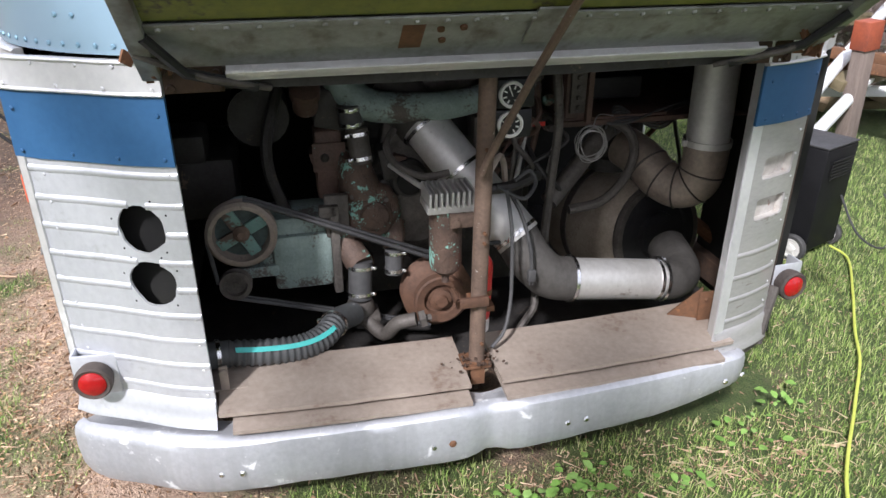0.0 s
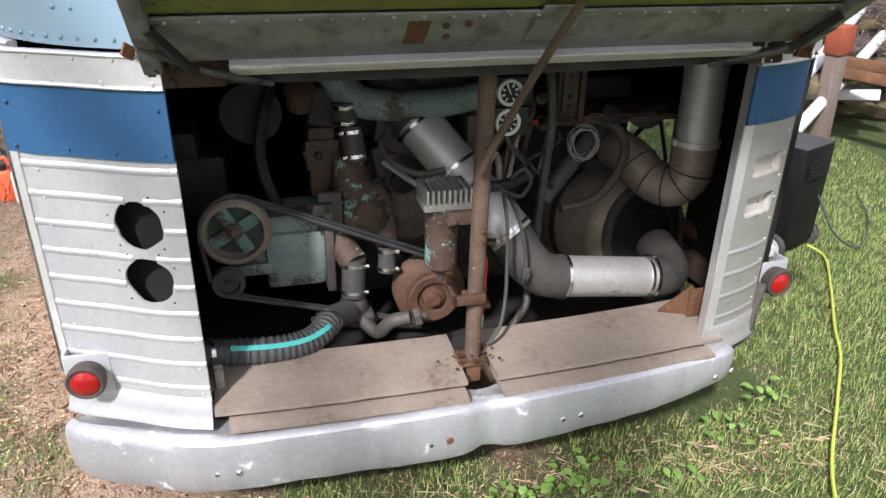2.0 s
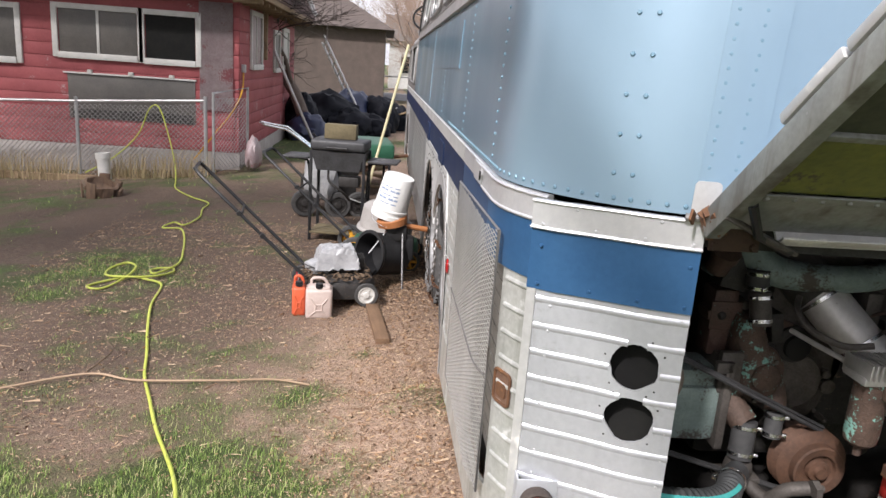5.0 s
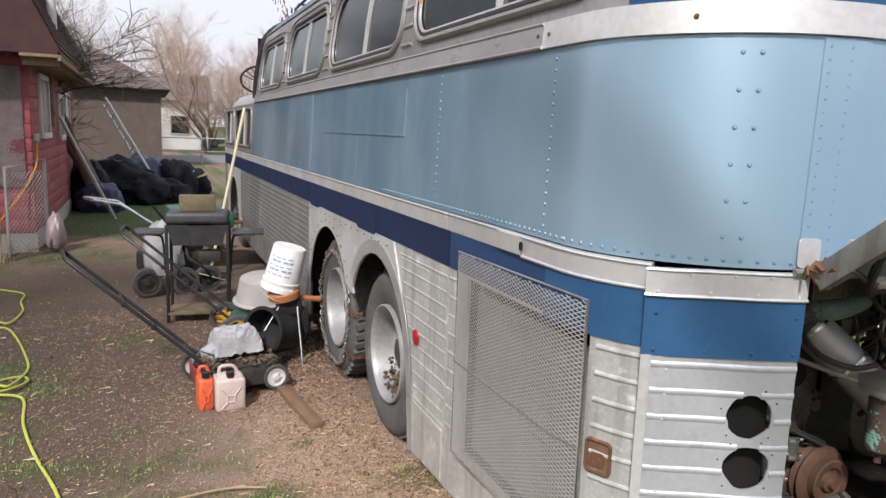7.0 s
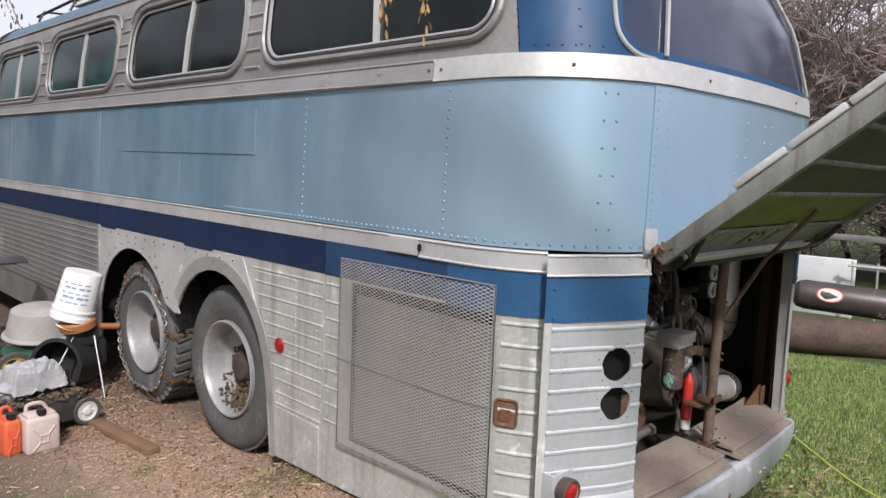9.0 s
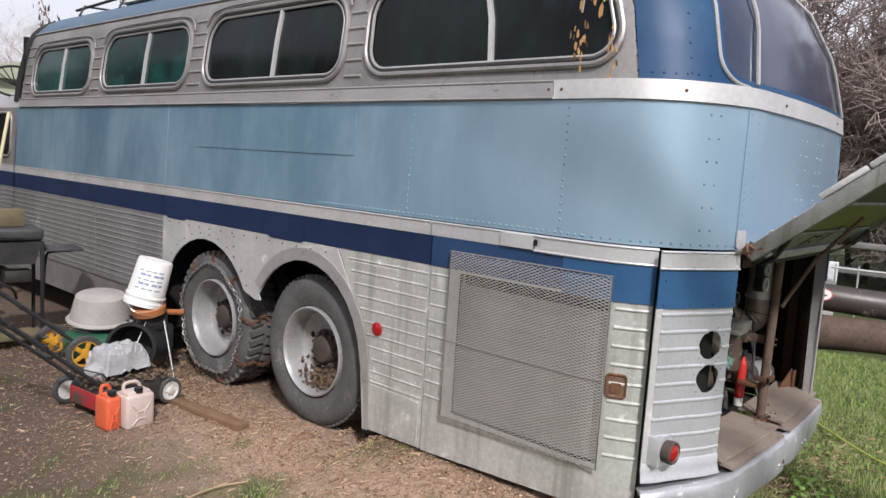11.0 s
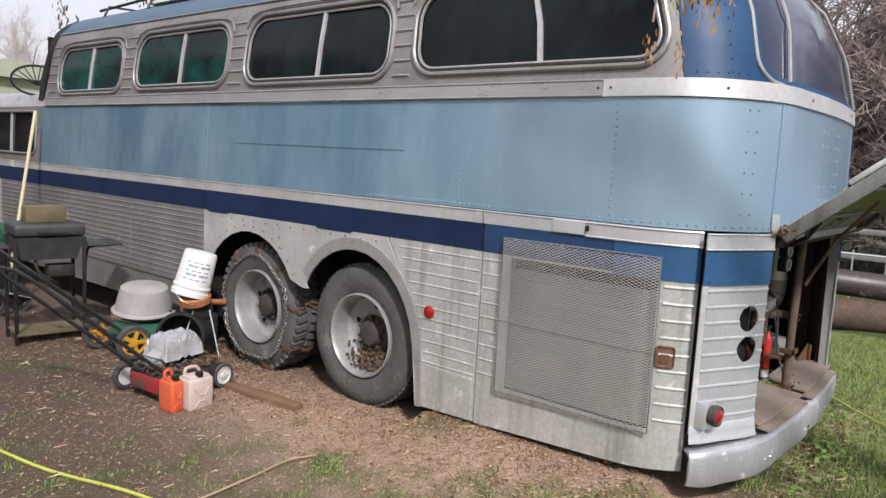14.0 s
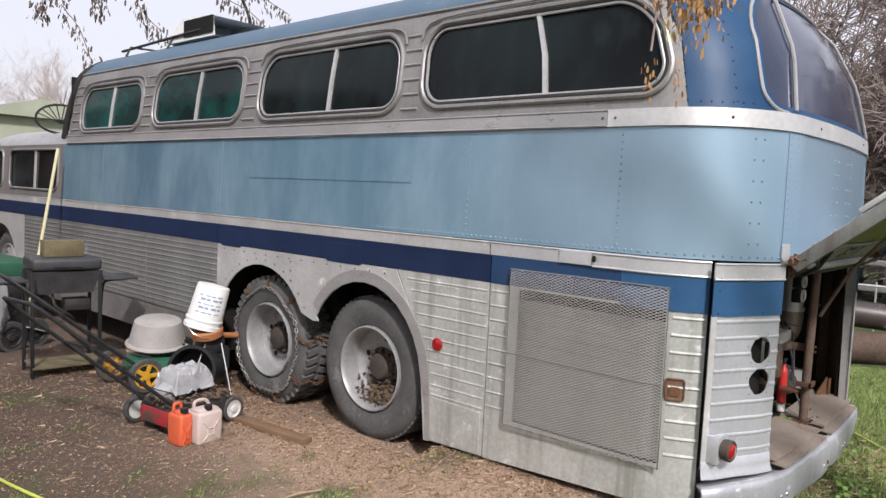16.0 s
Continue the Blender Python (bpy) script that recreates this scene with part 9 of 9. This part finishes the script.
T_AX = TM.to_3x3() @ Vector((0, 0, 1))
T_OUT = Vector((-0.9, -0.35, 0.3))
T_OUT = (T_OUT - T_AX * T_OUT.dot(T_AX)).normalized()
def tank_label(b, along, la, wide, r):
    side = T_AX.cross(T_OUT)
    b.faces.new([b.verts.new(TM.translation + T_AX * (along + la * math.cos(t)) + (T_OUT * math.cos(wide * math.sin(t)) + side * math.sin(wide * math.sin(t))) * r) for t in [j * math.pi / 12 for j in range(24)]])
part("label", hyp(lambda b: tank_label(b, -0.3, 0.125, 0.5, 0.152)), "red", tk, "red-rimmed oval label")
part("label", hyp(lambda b: tank_label(b, -0.3, 0.11, 0.43, 0.154)), "white_hub", tk, "pale oval label")
M["log_bark"] = mat("brown_wet_bark", (0.11, 0.07, 0.05), (0.05, 0.035, 0.028), 0.85, 0, 5, 40, 0.5)
lg = thing("log", "thick brown log lying in the grass", "log")
part("trunk", hyp(lambda b: tube(b, bez([(4.15, 1.35, 0.24), (4.5, 0.7, 0.25), (4.9, -0.1, 0.24), (5.1, -0.9, 0.2)], 14), 0.19, 14)), M["log_bark"], lg)
wpn = thing("plywood_sheet", "white painted plywood sheet standing by the fence", "plywood", m=pose(6.0, 1.5, 0.05, 0, -8, 10))
part("panel", hyp(lambda b: box(b, -0.02, 0.02, -0.45, 0.45, 0.15, 0.85, 0.004)), "pipe_white", wpn)
rk2 = thing("white_rack", "white painted wire rack leaning by the fence", "rack", m=pose(6.0, 0.6, 0.05, 0, -10, 5))
for z in (0.1, 0.45, 0.8):
    part("rail", hyp(lambda b: tube(b, [(0, -0.6, z), (0, 0.5, z)], 0.016, 6)), "alu_dull", rk2)
for k in (0, 2, 3, 6, 8):
    part("slat", hyp(lambda b: tube(b, [(0, -0.55 + 0.125 * k, 0.05), (0, -0.55 + 0.125 * k, 0.85)], 0.011, 6)), "alu_dull", rk2)
rf_ = thing("rail_fence", "weathered rail fence in front of the brush", "fence")
for k in range(9):
    part("post", hyp(lambda b: box(b, 8.2, 8.32, -3.0 + 1.8 * k, -2.9 + 1.8 * k, 0, 1.15, 0.01)), "wood", rf_)
for z in (0.55, 0.95):
    part("rail", hyp(lambda b: box(b, 8.17, 8.2, -3.2, 11.6, z, z + 0.09, 0.006)), "alu_grey", rf_)

# ---- bare trees and brush ----
def branching(seed, height, spread_, depth, r0, lean=0.0, up=0.35, kids=(3, 5), droop=0.0, thin=0.003):
    """Segments (a, b, ra, rb, level) of a leafless tree."""
    q = random.Random(seed)
    segs = []
    def grow(p, d, length, r, lev):
        n = 3 if lev < depth else 2
        for i in range(n):
            nd = (d + Vector((q.gauss(0, 0.22), q.gauss(0, 0.22), q.gauss(0.02, 0.16) - droop * lev * 0.05))).normalized()
            e = p + nd * (length / n)
            r2 = r * (0.82 if i < n - 1 else 0.7)
            segs.append((p, e, r, r2, lev))
            if lev < depth:
                for _ in range(q.randint(*kids) if i else q.randint(0, 2)):
                    ax = Vector((q.gauss(0, 1), q.gauss(0, 1), q.gauss(0, 0.6))).normalized()
                    k = (nd + ax * spread_ + Vector((0, 0, up * 0.4))).normalized()
                    grow(e if q.random() < 0.5 else p.lerp(e, q.random()), k, length * q.uniform(0.5, 0.72), max(thin, r2 * 0.55), lev + 1)
            p, d, r = e, nd, r2
    grow(Vector((0, 0, 0)), Vector((lean, 0.05, 1)).normalized(), height * 0.5, r0, 0)
    return segs


def tree_mesh(name, segs, lo, hi, n):
    vs, fs = [], []
    for a, b, ra, rb, lev in segs:
        if not lo <= lev <= hi:
            continue
        d = (b - a).normalized()
        s = d.cross(Vector((0.31, 0.87, 0.11))).normalized()
        t = d.cross(s)
        i0 = len(vs)
        for p, r in ((a, ra), (b, rb)):
            for k in range(n):
                an = 2 * math.pi * k / n
                vs.append(p + (s * math.cos(an) + t * math.sin(an)) * r)
        for k in range(n):
            fs.append((i0 + k, i0 + (k + 1) % n, i0 + n + (k + 1) % n, i0 + n + k))
    me = bpy.data.meshes.new(name)
    me.from_pydata([tuple(v) for v in vs], [], fs)
    me.polygons.foreach_set("use_smooth", [True] * len(me.polygons))
    return me


def bare_tree(name, label, m, segs, split, crown_m="twig", group="", category="tree"):
    t = thing(name, label, category, group, m)
    for nm, lo, hi, n, mm in (("trunk", 0, split, 7, "bark"), ("crown", split + 1, 9, 3, crown_m)):
        me = tree_mesh(nm, segs, lo, hi, n)
        me.materials.append(M[mm])
        o = new(nm, me)
        o.parent = t
    return t


bush = branching(3, 3.6, 1.1, 4, 0.045, 0.1, 0.25, (2, 4), thin=0.0075)
bush2 = branching(9, 4.2, 1.0, 4, 0.055, -0.1, 0.4, (2, 4), thin=0.0075)
b1 = bare_tree("bare_bush", "tangled leafless brown brush behind the coach", pose(9.5, 2.6, 0, 0, 0, 20), bush, 1, group="brush behind the coach", category="bush")
b2 = bare_tree("bare_bush", "tangled leafless brown brush behind the coach", pose(10.3, 4.2, 0, 0, 0, 80), bush2, 1, group="brush behind the coach", category="bush")
q = random.Random(17)
for k in range(46):
    x, y = 9.0 + 4.5 * q.random() + (k % 3), -5.5 + 0.43 * k
    copy_thing((b1, b2)[k % 2], pose(x, y, -0.1, q.uniform(-8, 8), q.uniform(-8, 8), q.uniform(0, 360)) @ Matrix.Scale(q.uniform(1.0, 1.7), 4))
for k in range(9):      # low brush over the junk pile
    copy_thing((b1, b2)[k % 2], pose(3.9 + 2.4 * q.random(), 3.2 + 2.6 * q.random(), 0.1, q.uniform(20, 60), q.uniform(-40, 40), q.uniform(0, 360)) @ Matrix.Scale(q.uniform(0.3, 0.45), 4))
far = branching(5, 9.0, 0.85, 4, 0.16, 0.05, 0.5, (3, 4))
f1 = bare_tree("bare_tree", "tall leafless tree with tan buds beyond the road", pose(1.2, 47.5, 0, 0, 0, 30), far, 1, "twig_tan", "far bare trees")
for x, y, s, a in ((-4.5, 50, 1.1, 80), (-1.2, 58, 1.2, 150), (3.1, 50, 0.9, 250), (2.5, 46.5, 0.62, 130), (4.4, 48, 0.75, 20), (1.9, 53, 0.85, 75), (5.5, 51, 1.0, 210), (9.5, 62, 1.3, 300), (-10, 56, 1.2, 10), (15, 55, 1.2, 120), (22, 60, 1.3, 200), (30, 50, 1.3, 20), (-18, 50, 1.2, 70), (24, 52, 1.0, 140)):
    copy_thing(f1, pose(x, y, 0, 0, 0, a) @ Matrix.Scale(s, 4))
yard = branching(8, 5.2, 0.95, 4, 0.14, -0.25, 0.3, (3, 4))
yt = bare_tree("bare_tree", "dark leafless tree standing among the tarps", pose(-3.35, 15.6, 0, 0, 0, 60), yard, 1, "twig", "yard trees")
# copies beyond and behind the path; those behind are unseen, added for reflections
for x, y, s, a in ((-5.0, 20.5, 1.3, 100), (-12, 3, 1.4, 10), (-13.5, -4, 1.6, 200), (-9.5, -9, 1.5, 120), (-3, -14, 1.7, 310), (6, -12, 1.6, 60), (13, -9, 1.5, 150)):
    copy_thing(yt, pose(x, y, 0, 0, 0, a) @ Matrix.Scale(s, 4))

yard2 = branching(21, 4.6, 1.0, 4, 0.11, 0.02, 0.4, (3, 4), thin=0.005)
bare_tree("bare_tree", "dark bare tree beside the red shed", pose(-3.2, 14.6, 0, 0, 0, 100) @ Matrix.Scale(1.45, 4), yard2, 1, "twig_dark", "yard trees")
# large unseen tree, added to throw soft shade on the coach's side
copy_thing(yt, pose(-7.8, -2.8, 0, 0, 0, 40) @ Matrix.Scale(2.6, 4))

# tree behind the path whose twigs with dry seed clusters hang into view
UP = Vector((0, 0, 0.08))
ot = thing("maple_tree", "leafless maple with hanging twigs and tan seed clusters", "tree")
M["seed"] = mat("dry_tan_seeds", (0.46, 0.27, 0.11), (0.33, 0.18, 0.07), 0.8, 0, 20, 90, 0.1)
M["bud"] = mat("fresh_yellow_green_leaves", (0.38, 0.4, 0.08), (0.28, 0.32, 0.05), 0.6, 0, 20, 90, 0.0)
part("trunk", hyp(lambda b: tube(b, bez([(-2.4, -4.6, -0.1), (-2.45, -4.5, 1.2), (-2.4, -4.2, 2.4), (-2.3, -3.9, 3.6), (-2.4, -3.8, 5.0)], 20), 0.2, 12, radii=[0.24 - 0.006 * k for k in range(21)])), "bark", ot)
part("limb", hyp(lambda b: tube(b, bez([(-2.4, -4.1, 2.8), (-2.6, -2.8, 3.7), (-2.6, -1.4, 3.95), (-2.3, -0.3, 3.7), (-2.05, 0.2, 3.3)], 20), 0.06, 8, radii=[0.085 - 0.0035 * k for k in range(21)])), "bark", ot)
q = random.Random(2)
def seed_leaf(b, p, s):
    a = Euler((-1.57 + q.gauss(0, 0.35), q.gauss(0, 0.3), q.uniform(0, 6.3)), "YXZ").to_matrix()
    o = [(0, 0, 0), (0.13, 0.3, 0.05), (0.15, 0.75, 0.1), (0, 1, 0), (-0.14, 0.8, 0.1), (-0.12, 0.3, 0.05)]
    b.faces.new([b.verts.new(Vector(p) + a @ Vector(v) * s) for v in o])
tw = [([(-2.05, 0.2, 3.3), (-2.0, 0.22, 2.8), (-1.97, 0.2, 2.42), (-1.99, 0.2, 2.2)], 0.0045), ([(-2.0, 0.22, 2.8), (-1.93, 0.16, 2.45), (-1.92, 0.12, 2.24)], 0.004), ([(-2.3, -0.3, 3.7), (-2.6, -0.3, 3.0), (-2.68, -0.28, 2.5), (-2.7, -0.27, 2.3)], 0.005), ([(-2.6, -0.3, 3.0), (-2.62, -0.1, 2.6), (-2.55, 0.0, 2.4)], 0.004), ([(-1.97, 0.2, 2.42), (-1.88, 0.22, 2.35), (-1.84, 0.2, 2.3)], 0.003)]
for pts, r in tw:
    part("twig", hyp(lambda b: tube(b, [p + UP for p in bez(pts, 14)], r, 5)), "twig", ot)
for nm, c, n, sx, sz in (("seed_tassel", (-1.995, 0.2, 2.12), 16, 0.01, 0.04), ("seed_tassel", (-1.92, 0.12, 2.13), 14, 0.01, 0.035), ("seed_tassel", (-2.69, -0.27, 2.17), 120, 0.035, 0.05), ("seed_tassel", (-2.62, -0.2, 2.2), 110, 0.04, 0.045)):
    part(nm, hyp(lambda b: [seed_leaf(b, (c[0] + q.gauss(0, sx), c[1] + q.gauss(0, sx), c[2] + UP.z + q.gauss(0, sz)), q.uniform(0.018, 0.032)) for _ in range(int(n * 1.3))]), "seed", ot, "dry tan seed cluster", kind="stuff")
part("bud_leaves", hyp(lambda b: [seed_leaf(b, (x + q.gauss(0, 0.025), y + q.gauss(0, 0.025), z + UP.z + q.gauss(0, 0.02)), q.uniform(0.015, 0.03)) for x, y, z in ((-1.93, 0.17, 2.3), (-1.84, 0.2, 2.3), (-2.55, 0.0, 2.4), (-2.5, 0.0, 2.36)) for _ in range(8)]), "bud", ot, kind="stuff")
# dark catkin clusters on a tree past the coach
tcw = [[(0.4, 8.9, 4.9), (-0.6, 8.5, 4.3), (-0.97, 8.36, 3.85), (-0.8, 8.3, 3.55), (-0.68, 8.25, 3.19)], [(-0.6, 8.5, 4.3), (-1.1, 8.45, 3.9), (-1.2, 8.44, 3.68)], [(0.4, 8.9, 4.9), (-0.5, 8.3, 4.1), (-0.6, 8.21, 3.82)], [(0.4, 8.9, 4.9), (-0.2, 8.1, 4.1), (-0.1, 8.0, 3.8), (0.08, 7.9, 3.62)], [(1.2, 8.8, 4.9), (0.73, 7.6, 4.2), (0.98, 7.38, 4.02), (1.16, 7.26, 3.84)], [(1.2, 8.8, 4.9), (1.7, 8.4, 4.6), (2.2, 8.2, 4.35)]]
M["catkin"] = mat("dry_grey_brown_catkin", (0.14, 0.1, 0.085), (0.08, 0.06, 0.05), 0.9, 0, 9, 40, 0.0)
hang = thing("catkin_tree", "slender tree with dark drooping catkins beyond the coach", "tree")
part("limb", hyp(lambda b: tube(b, bez([(3.1, 10.4, -0.1), (3.0, 10.2, 3.2), (2.4, 9.6, 4.6), (1.2, 8.8, 4.9), (0.4, 8.9, 4.9)], 20), 0.05, 6, radii=[0.045 - 0.0019 * k for k in range(21)])), "bark", hang)
for pts in tcw:
    P_ = bez(pts, 18)
    part("twig", hyp(lambda b: tube(b, P_, 0.007, 5)), "twig", hang)
    part("catkin_spray", hyp(lambda b: [seed_leaf(b, tuple(p + Vector((q.gauss(0, 0.05), q.gauss(0, 0.05), q.gauss(-0.05, 0.05)))), q.uniform(0.05, 0.1)) for p in P_[len(P_) // 4:] for _ in range(7)]), "catkin", hang, kind="stuff")


# ---- grass, straw and litter: real blades on the near ground ----
def stuff(name, vs, fs, m_, label, category):
    me = bpy.data.meshes.new(name)
    me.from_pydata(vs, [], fs)
    me.materials.append(m_)
    return tagged(new(name, me), label, category, kind="stuff")


def island_mat(name, cols, rough=0.8, trans=0.0):
    m = bpy.data.materials.new(name)
    m.use_nodes = True
    nt = m.node_tree
    g = nt.nodes.new("ShaderNodeNewGeometry")
    r = nt.nodes.new("ShaderNodeValToRGB")
    el = r.color_ramp.elements
    while len(el) < len(cols):
        el.new(0.5)
    for i, c in enumerate(cols):
        el[i].position, el[i].color = i / (len(cols) - 1), (*c, 1)
    nt.links.new(g.outputs["Random Per Island"], r.inputs["Fac"])
    b = nt.nodes["Principled BSDF"]
    nt.links.new(r.outputs["Color"], b.inputs["Base Color"])
    b.inputs["Roughness"].default_value = rough
    b.inputs["Subsurface Weight"].default_value = 0.0
    return m


def under_coach(x, y):
    return abs(x) < 1.22 and 0.12 < y < 12


q = random.Random(77)
vs, fs = [], []
def blade(x, y, h, w, lean, a):
    z = gz(x, y) - 0.004
    dx, dy = math.cos(a), math.sin(a)
    lx, ly = lean * h * math.cos(a + 1.3), lean * h * math.sin(a + 1.3)
    i = len(vs)
    vs.extend(((x - dx * w, y - dy * w, z), (x + dx * w, y + dy * w, z), (x + dx * w * 0.7 + lx * 0.35, y + dy * w * 0.7 + ly * 0.35, z + h * 0.6), (x - dx * w * 0.7 + lx * 0.35, y - dy * w * 0.7 + ly * 0.35, z + h * 0.6), (x + lx, y + ly, z + h * 0.93)))
    fs.extend(((i, i + 1, i + 2, i + 3), (i + 3, i + 2, i + 4)))
count = 0
while count < 210000:
    x, y = q.uniform(-4.2, 4.2), q.uniform(-1.6, 4.5)
    if q.random() > 1.0 - 0.55 * sm(0.4, 2.6, y) or under_coach(x, y):
        continue
    d = lawn(x, y)
    if q.random() > d * 1.0 - 0.02:
        continue
    n = 3 if q.random() < d else 1
    for _ in range(n):
        blade(x + q.gauss(0, 0.012), y + q.gauss(0, 0.012), q.uniform(0.012, 0.038) * (0.5 + 0.8 * d), q.uniform(0.0009, 0.0019), q.uniform(0.2, 1.0), q.uniform(0, 6.3))
        count += 1
for _ in range(16000):      # coarser tufts farther off
    x, y = q.uniform(-7.5, 8), q.uniform(3.5, 16)
    if not under_coach(x, y) and q.random() < lawn(x, y):
        blade(x, y, q.uniform(0.02, 0.05), 0.003, q.uniform(0.2, 0.9), q.uniform(0, 6.3))
stuff("grass", vs, fs, island_mat("grass_blades", [(0.11, 0.19, 0.035), (0.165, 0.26, 0.055), (0.24, 0.34, 0.08), (0.33, 0.4, 0.13), (0.5, 0.46, 0.26)]), "short spring grass with yellow blades", "grass")
vs, fs = [], []
for cx in (-4.6, -5.2, -6.4, -7.1, -8.0):     
    for _ in range(260):
        blade(cx + q.gauss(0, 0.25), 8.95 + q.gauss(0, 0.08), q.uniform(0.12, 0.5), 0.004, q.uniform(0.1, 0.5), q.uniform(0, 6.3))
stuff("dry_grass", vs, fs, island_mat("dry_grass_blades", [(0.36, 0.27, 0.16), (0.46, 0.36, 0.22), (0.3, 0.26, 0.12)]), "dead tall grass along the fence", "dry grass")

vs, fs = [], []
def sliver(x, y, L, w, lift, a):
    z = gz(x, y) + 0.003 + lift
    t = max(-0.015, min(0.015, q.uniform(-0.3, 0.3) * L))
    dx, dy = math.cos(a) * L / 2, math.sin(a) * L / 2
    nx, ny = -math.sin(a) * w / 2, math.cos(a) * w / 2
    i = len(vs)
    k = q.uniform(-0.5, 0.5) * w
    vs.extend(((x - dx - nx, y - dy - ny, z - min(t, 0.002)), (x + dx - nx, y + dy - ny, z + max(t, 0)), (x + dx + nx, y + dy + ny, z + max(t, 0) + k), (x - dx + nx, y - dy + ny, z + 0.002)))
    fs.append((i, i + 1, i + 2, i + 3))
n = 0
while n < 70000:
    x, y = q.uniform(-4.4, 2.2), q.uniform(-0.9, 6.0)
    near_side = math.exp(-((x + 1.45) / 0.38) ** 2)
    d = 0.1 + 1.0 * near_side + 0.3 * (1 - lawn(x, y)) * (0.5 + 0.5 * noise.noise(Vector((x * 1.5, y * 1.5, 4))))
    d += 0.7 * math.exp(-((y + 0.1) / 0.14) ** 2) * (1 if abs(x) < 1.2 else 0.15)
    if under_coach(x, y):
        d *= 0.35
    if q.random() < d:
        sliver(x, y, q.uniform(0.005, 0.02) if q.random() < 0.95 else q.uniform(0.03, 0.08), q.uniform(0.0015, 0.0045), q.uniform(0, 0.012), q.uniform(0, 6.3))
        n += 1
stuff("straw", vs, fs, island_mat("straw_and_chips", [(0.11, 0.066, 0.04), (0.22, 0.135, 0.083), (0.35, 0.225, 0.14), (0.46, 0.32, 0.21), (0.6, 0.46, 0.32)]), "scattered straw, bark chips and dry leaves", "straw")

# fallen leaves, curled, thick along the coach
vs, fs = [], []
n = 0
while n < 5500:
    x, y = q.uniform(-4.4, -0.9), q.uniform(0.1, 6.5)
    if q.random() > 0.05 + 0.95 * math.exp(-((x + 1.42) / 0.33) ** 2) * sm(6.5, 4.0, y) + 0.22 * (1 - lawn(x, y)) * max(0, noise.noise(Vector((x * 1.1, y * 1.1, 21)))):
        continue
    L, w, a, curl, tip = q.uniform(0.008, 0.026), q.uniform(0.004, 0.011), q.uniform(0, 6.3), q.uniform(-0.004, 0.012), q.uniform(-0.35, 0.35)
    z = gz(x, y) + 0.004 + 0.012 * q.random()
    ca, sa_ = math.cos(a), math.sin(a)
    i = len(vs)
    for u, v, dz in ((-1, 0, 0), (-0.3, -1, curl), (0.5, -0.8, curl), (1, 0, 0.004), (0.5, 0.8, curl), (-0.3, 1, curl)):
        px, py = u * L / 2, v * w / 2
        vs.append((x + px * ca - py * sa_, y + px * sa_ + py * ca, max(gz(x, y) + 0.001, z + dz + tip * px)))
    fs.extend(((i, i + 1, i + 2, i + 3), (i, i + 3, i + 4, i + 5)))
    n += 1
stuff("fallen_leaves", vs, fs, island_mat("fallen_leaf_colours", [(0.07, 0.04, 0.022), (0.18, 0.105, 0.06), (0.32, 0.19, 0.105), (0.45, 0.29, 0.16), (0.58, 0.44, 0.29)]), "dry brown and tan leaves thick on the dirt", "leaves")

# broad weeds by the bumper, dry stalks
vs, fs = [], []
for cx, cy, n_ in ((0.05, -0.16, 26), (0.28, -0.13, 30), (0.12, -0.28, 18), (-0.62, -0.18, 10), (0.9, -0.02, 14), (1.15, 0.1, 14), (-0.35, -0.14, 8), (0.55, -0.2, 10)):
    for _ in range(n_):
        x, y, s, a = cx + q.gauss(0, 0.06), cy + q.gauss(0, 0.04), q.uniform(0.014, 0.034), q.uniform(0, 6.3)
        z, t = gz(x, y) + q.uniform(0.02, 0.09), q.uniform(-0.5, 0.5)
        i = len(vs)
        for u, v in ((0, 0), (0.4, 0.35), (0.45, 0.8), (0, 1.3), (-0.45, 0.8), (-0.4, 0.35)):
            px, py = s * (u * math.cos(a) - v * math.sin(a)), s * (u * math.sin(a) + v * math.cos(a))
            vs.append((x + px, y + py, z + s * (v * t + abs(u) * 0.3)))
        fs.append(tuple(range(i, i + 6)))
stuff("weeds", vs, fs, island_mat("weed_leaves", [(0.12, 0.24, 0.04), (0.17, 0.31, 0.06), (0.22, 0.36, 0.1)]), "low broad-leaved weeds along the bumper", "weeds")
vs, fs = [], []
for _ in range(190):
    x, y = q.choice((-0.15, 0.75, -0.4, 1.3)) + q.gauss(0, 0.12), -0.16 + q.gauss(0, 0.07)
    sliver(x, y, q.uniform(0.04, 0.1), 0.0013, q.uniform(0.0, 0.035), q.uniform(0, 6.3))
stuff("dead_stalks", vs, fs, island_mat("dead_grass", [(0.38, 0.31, 0.18), (0.5, 0.43, 0.27)]), "matted dead grass stalks", "dead grass")
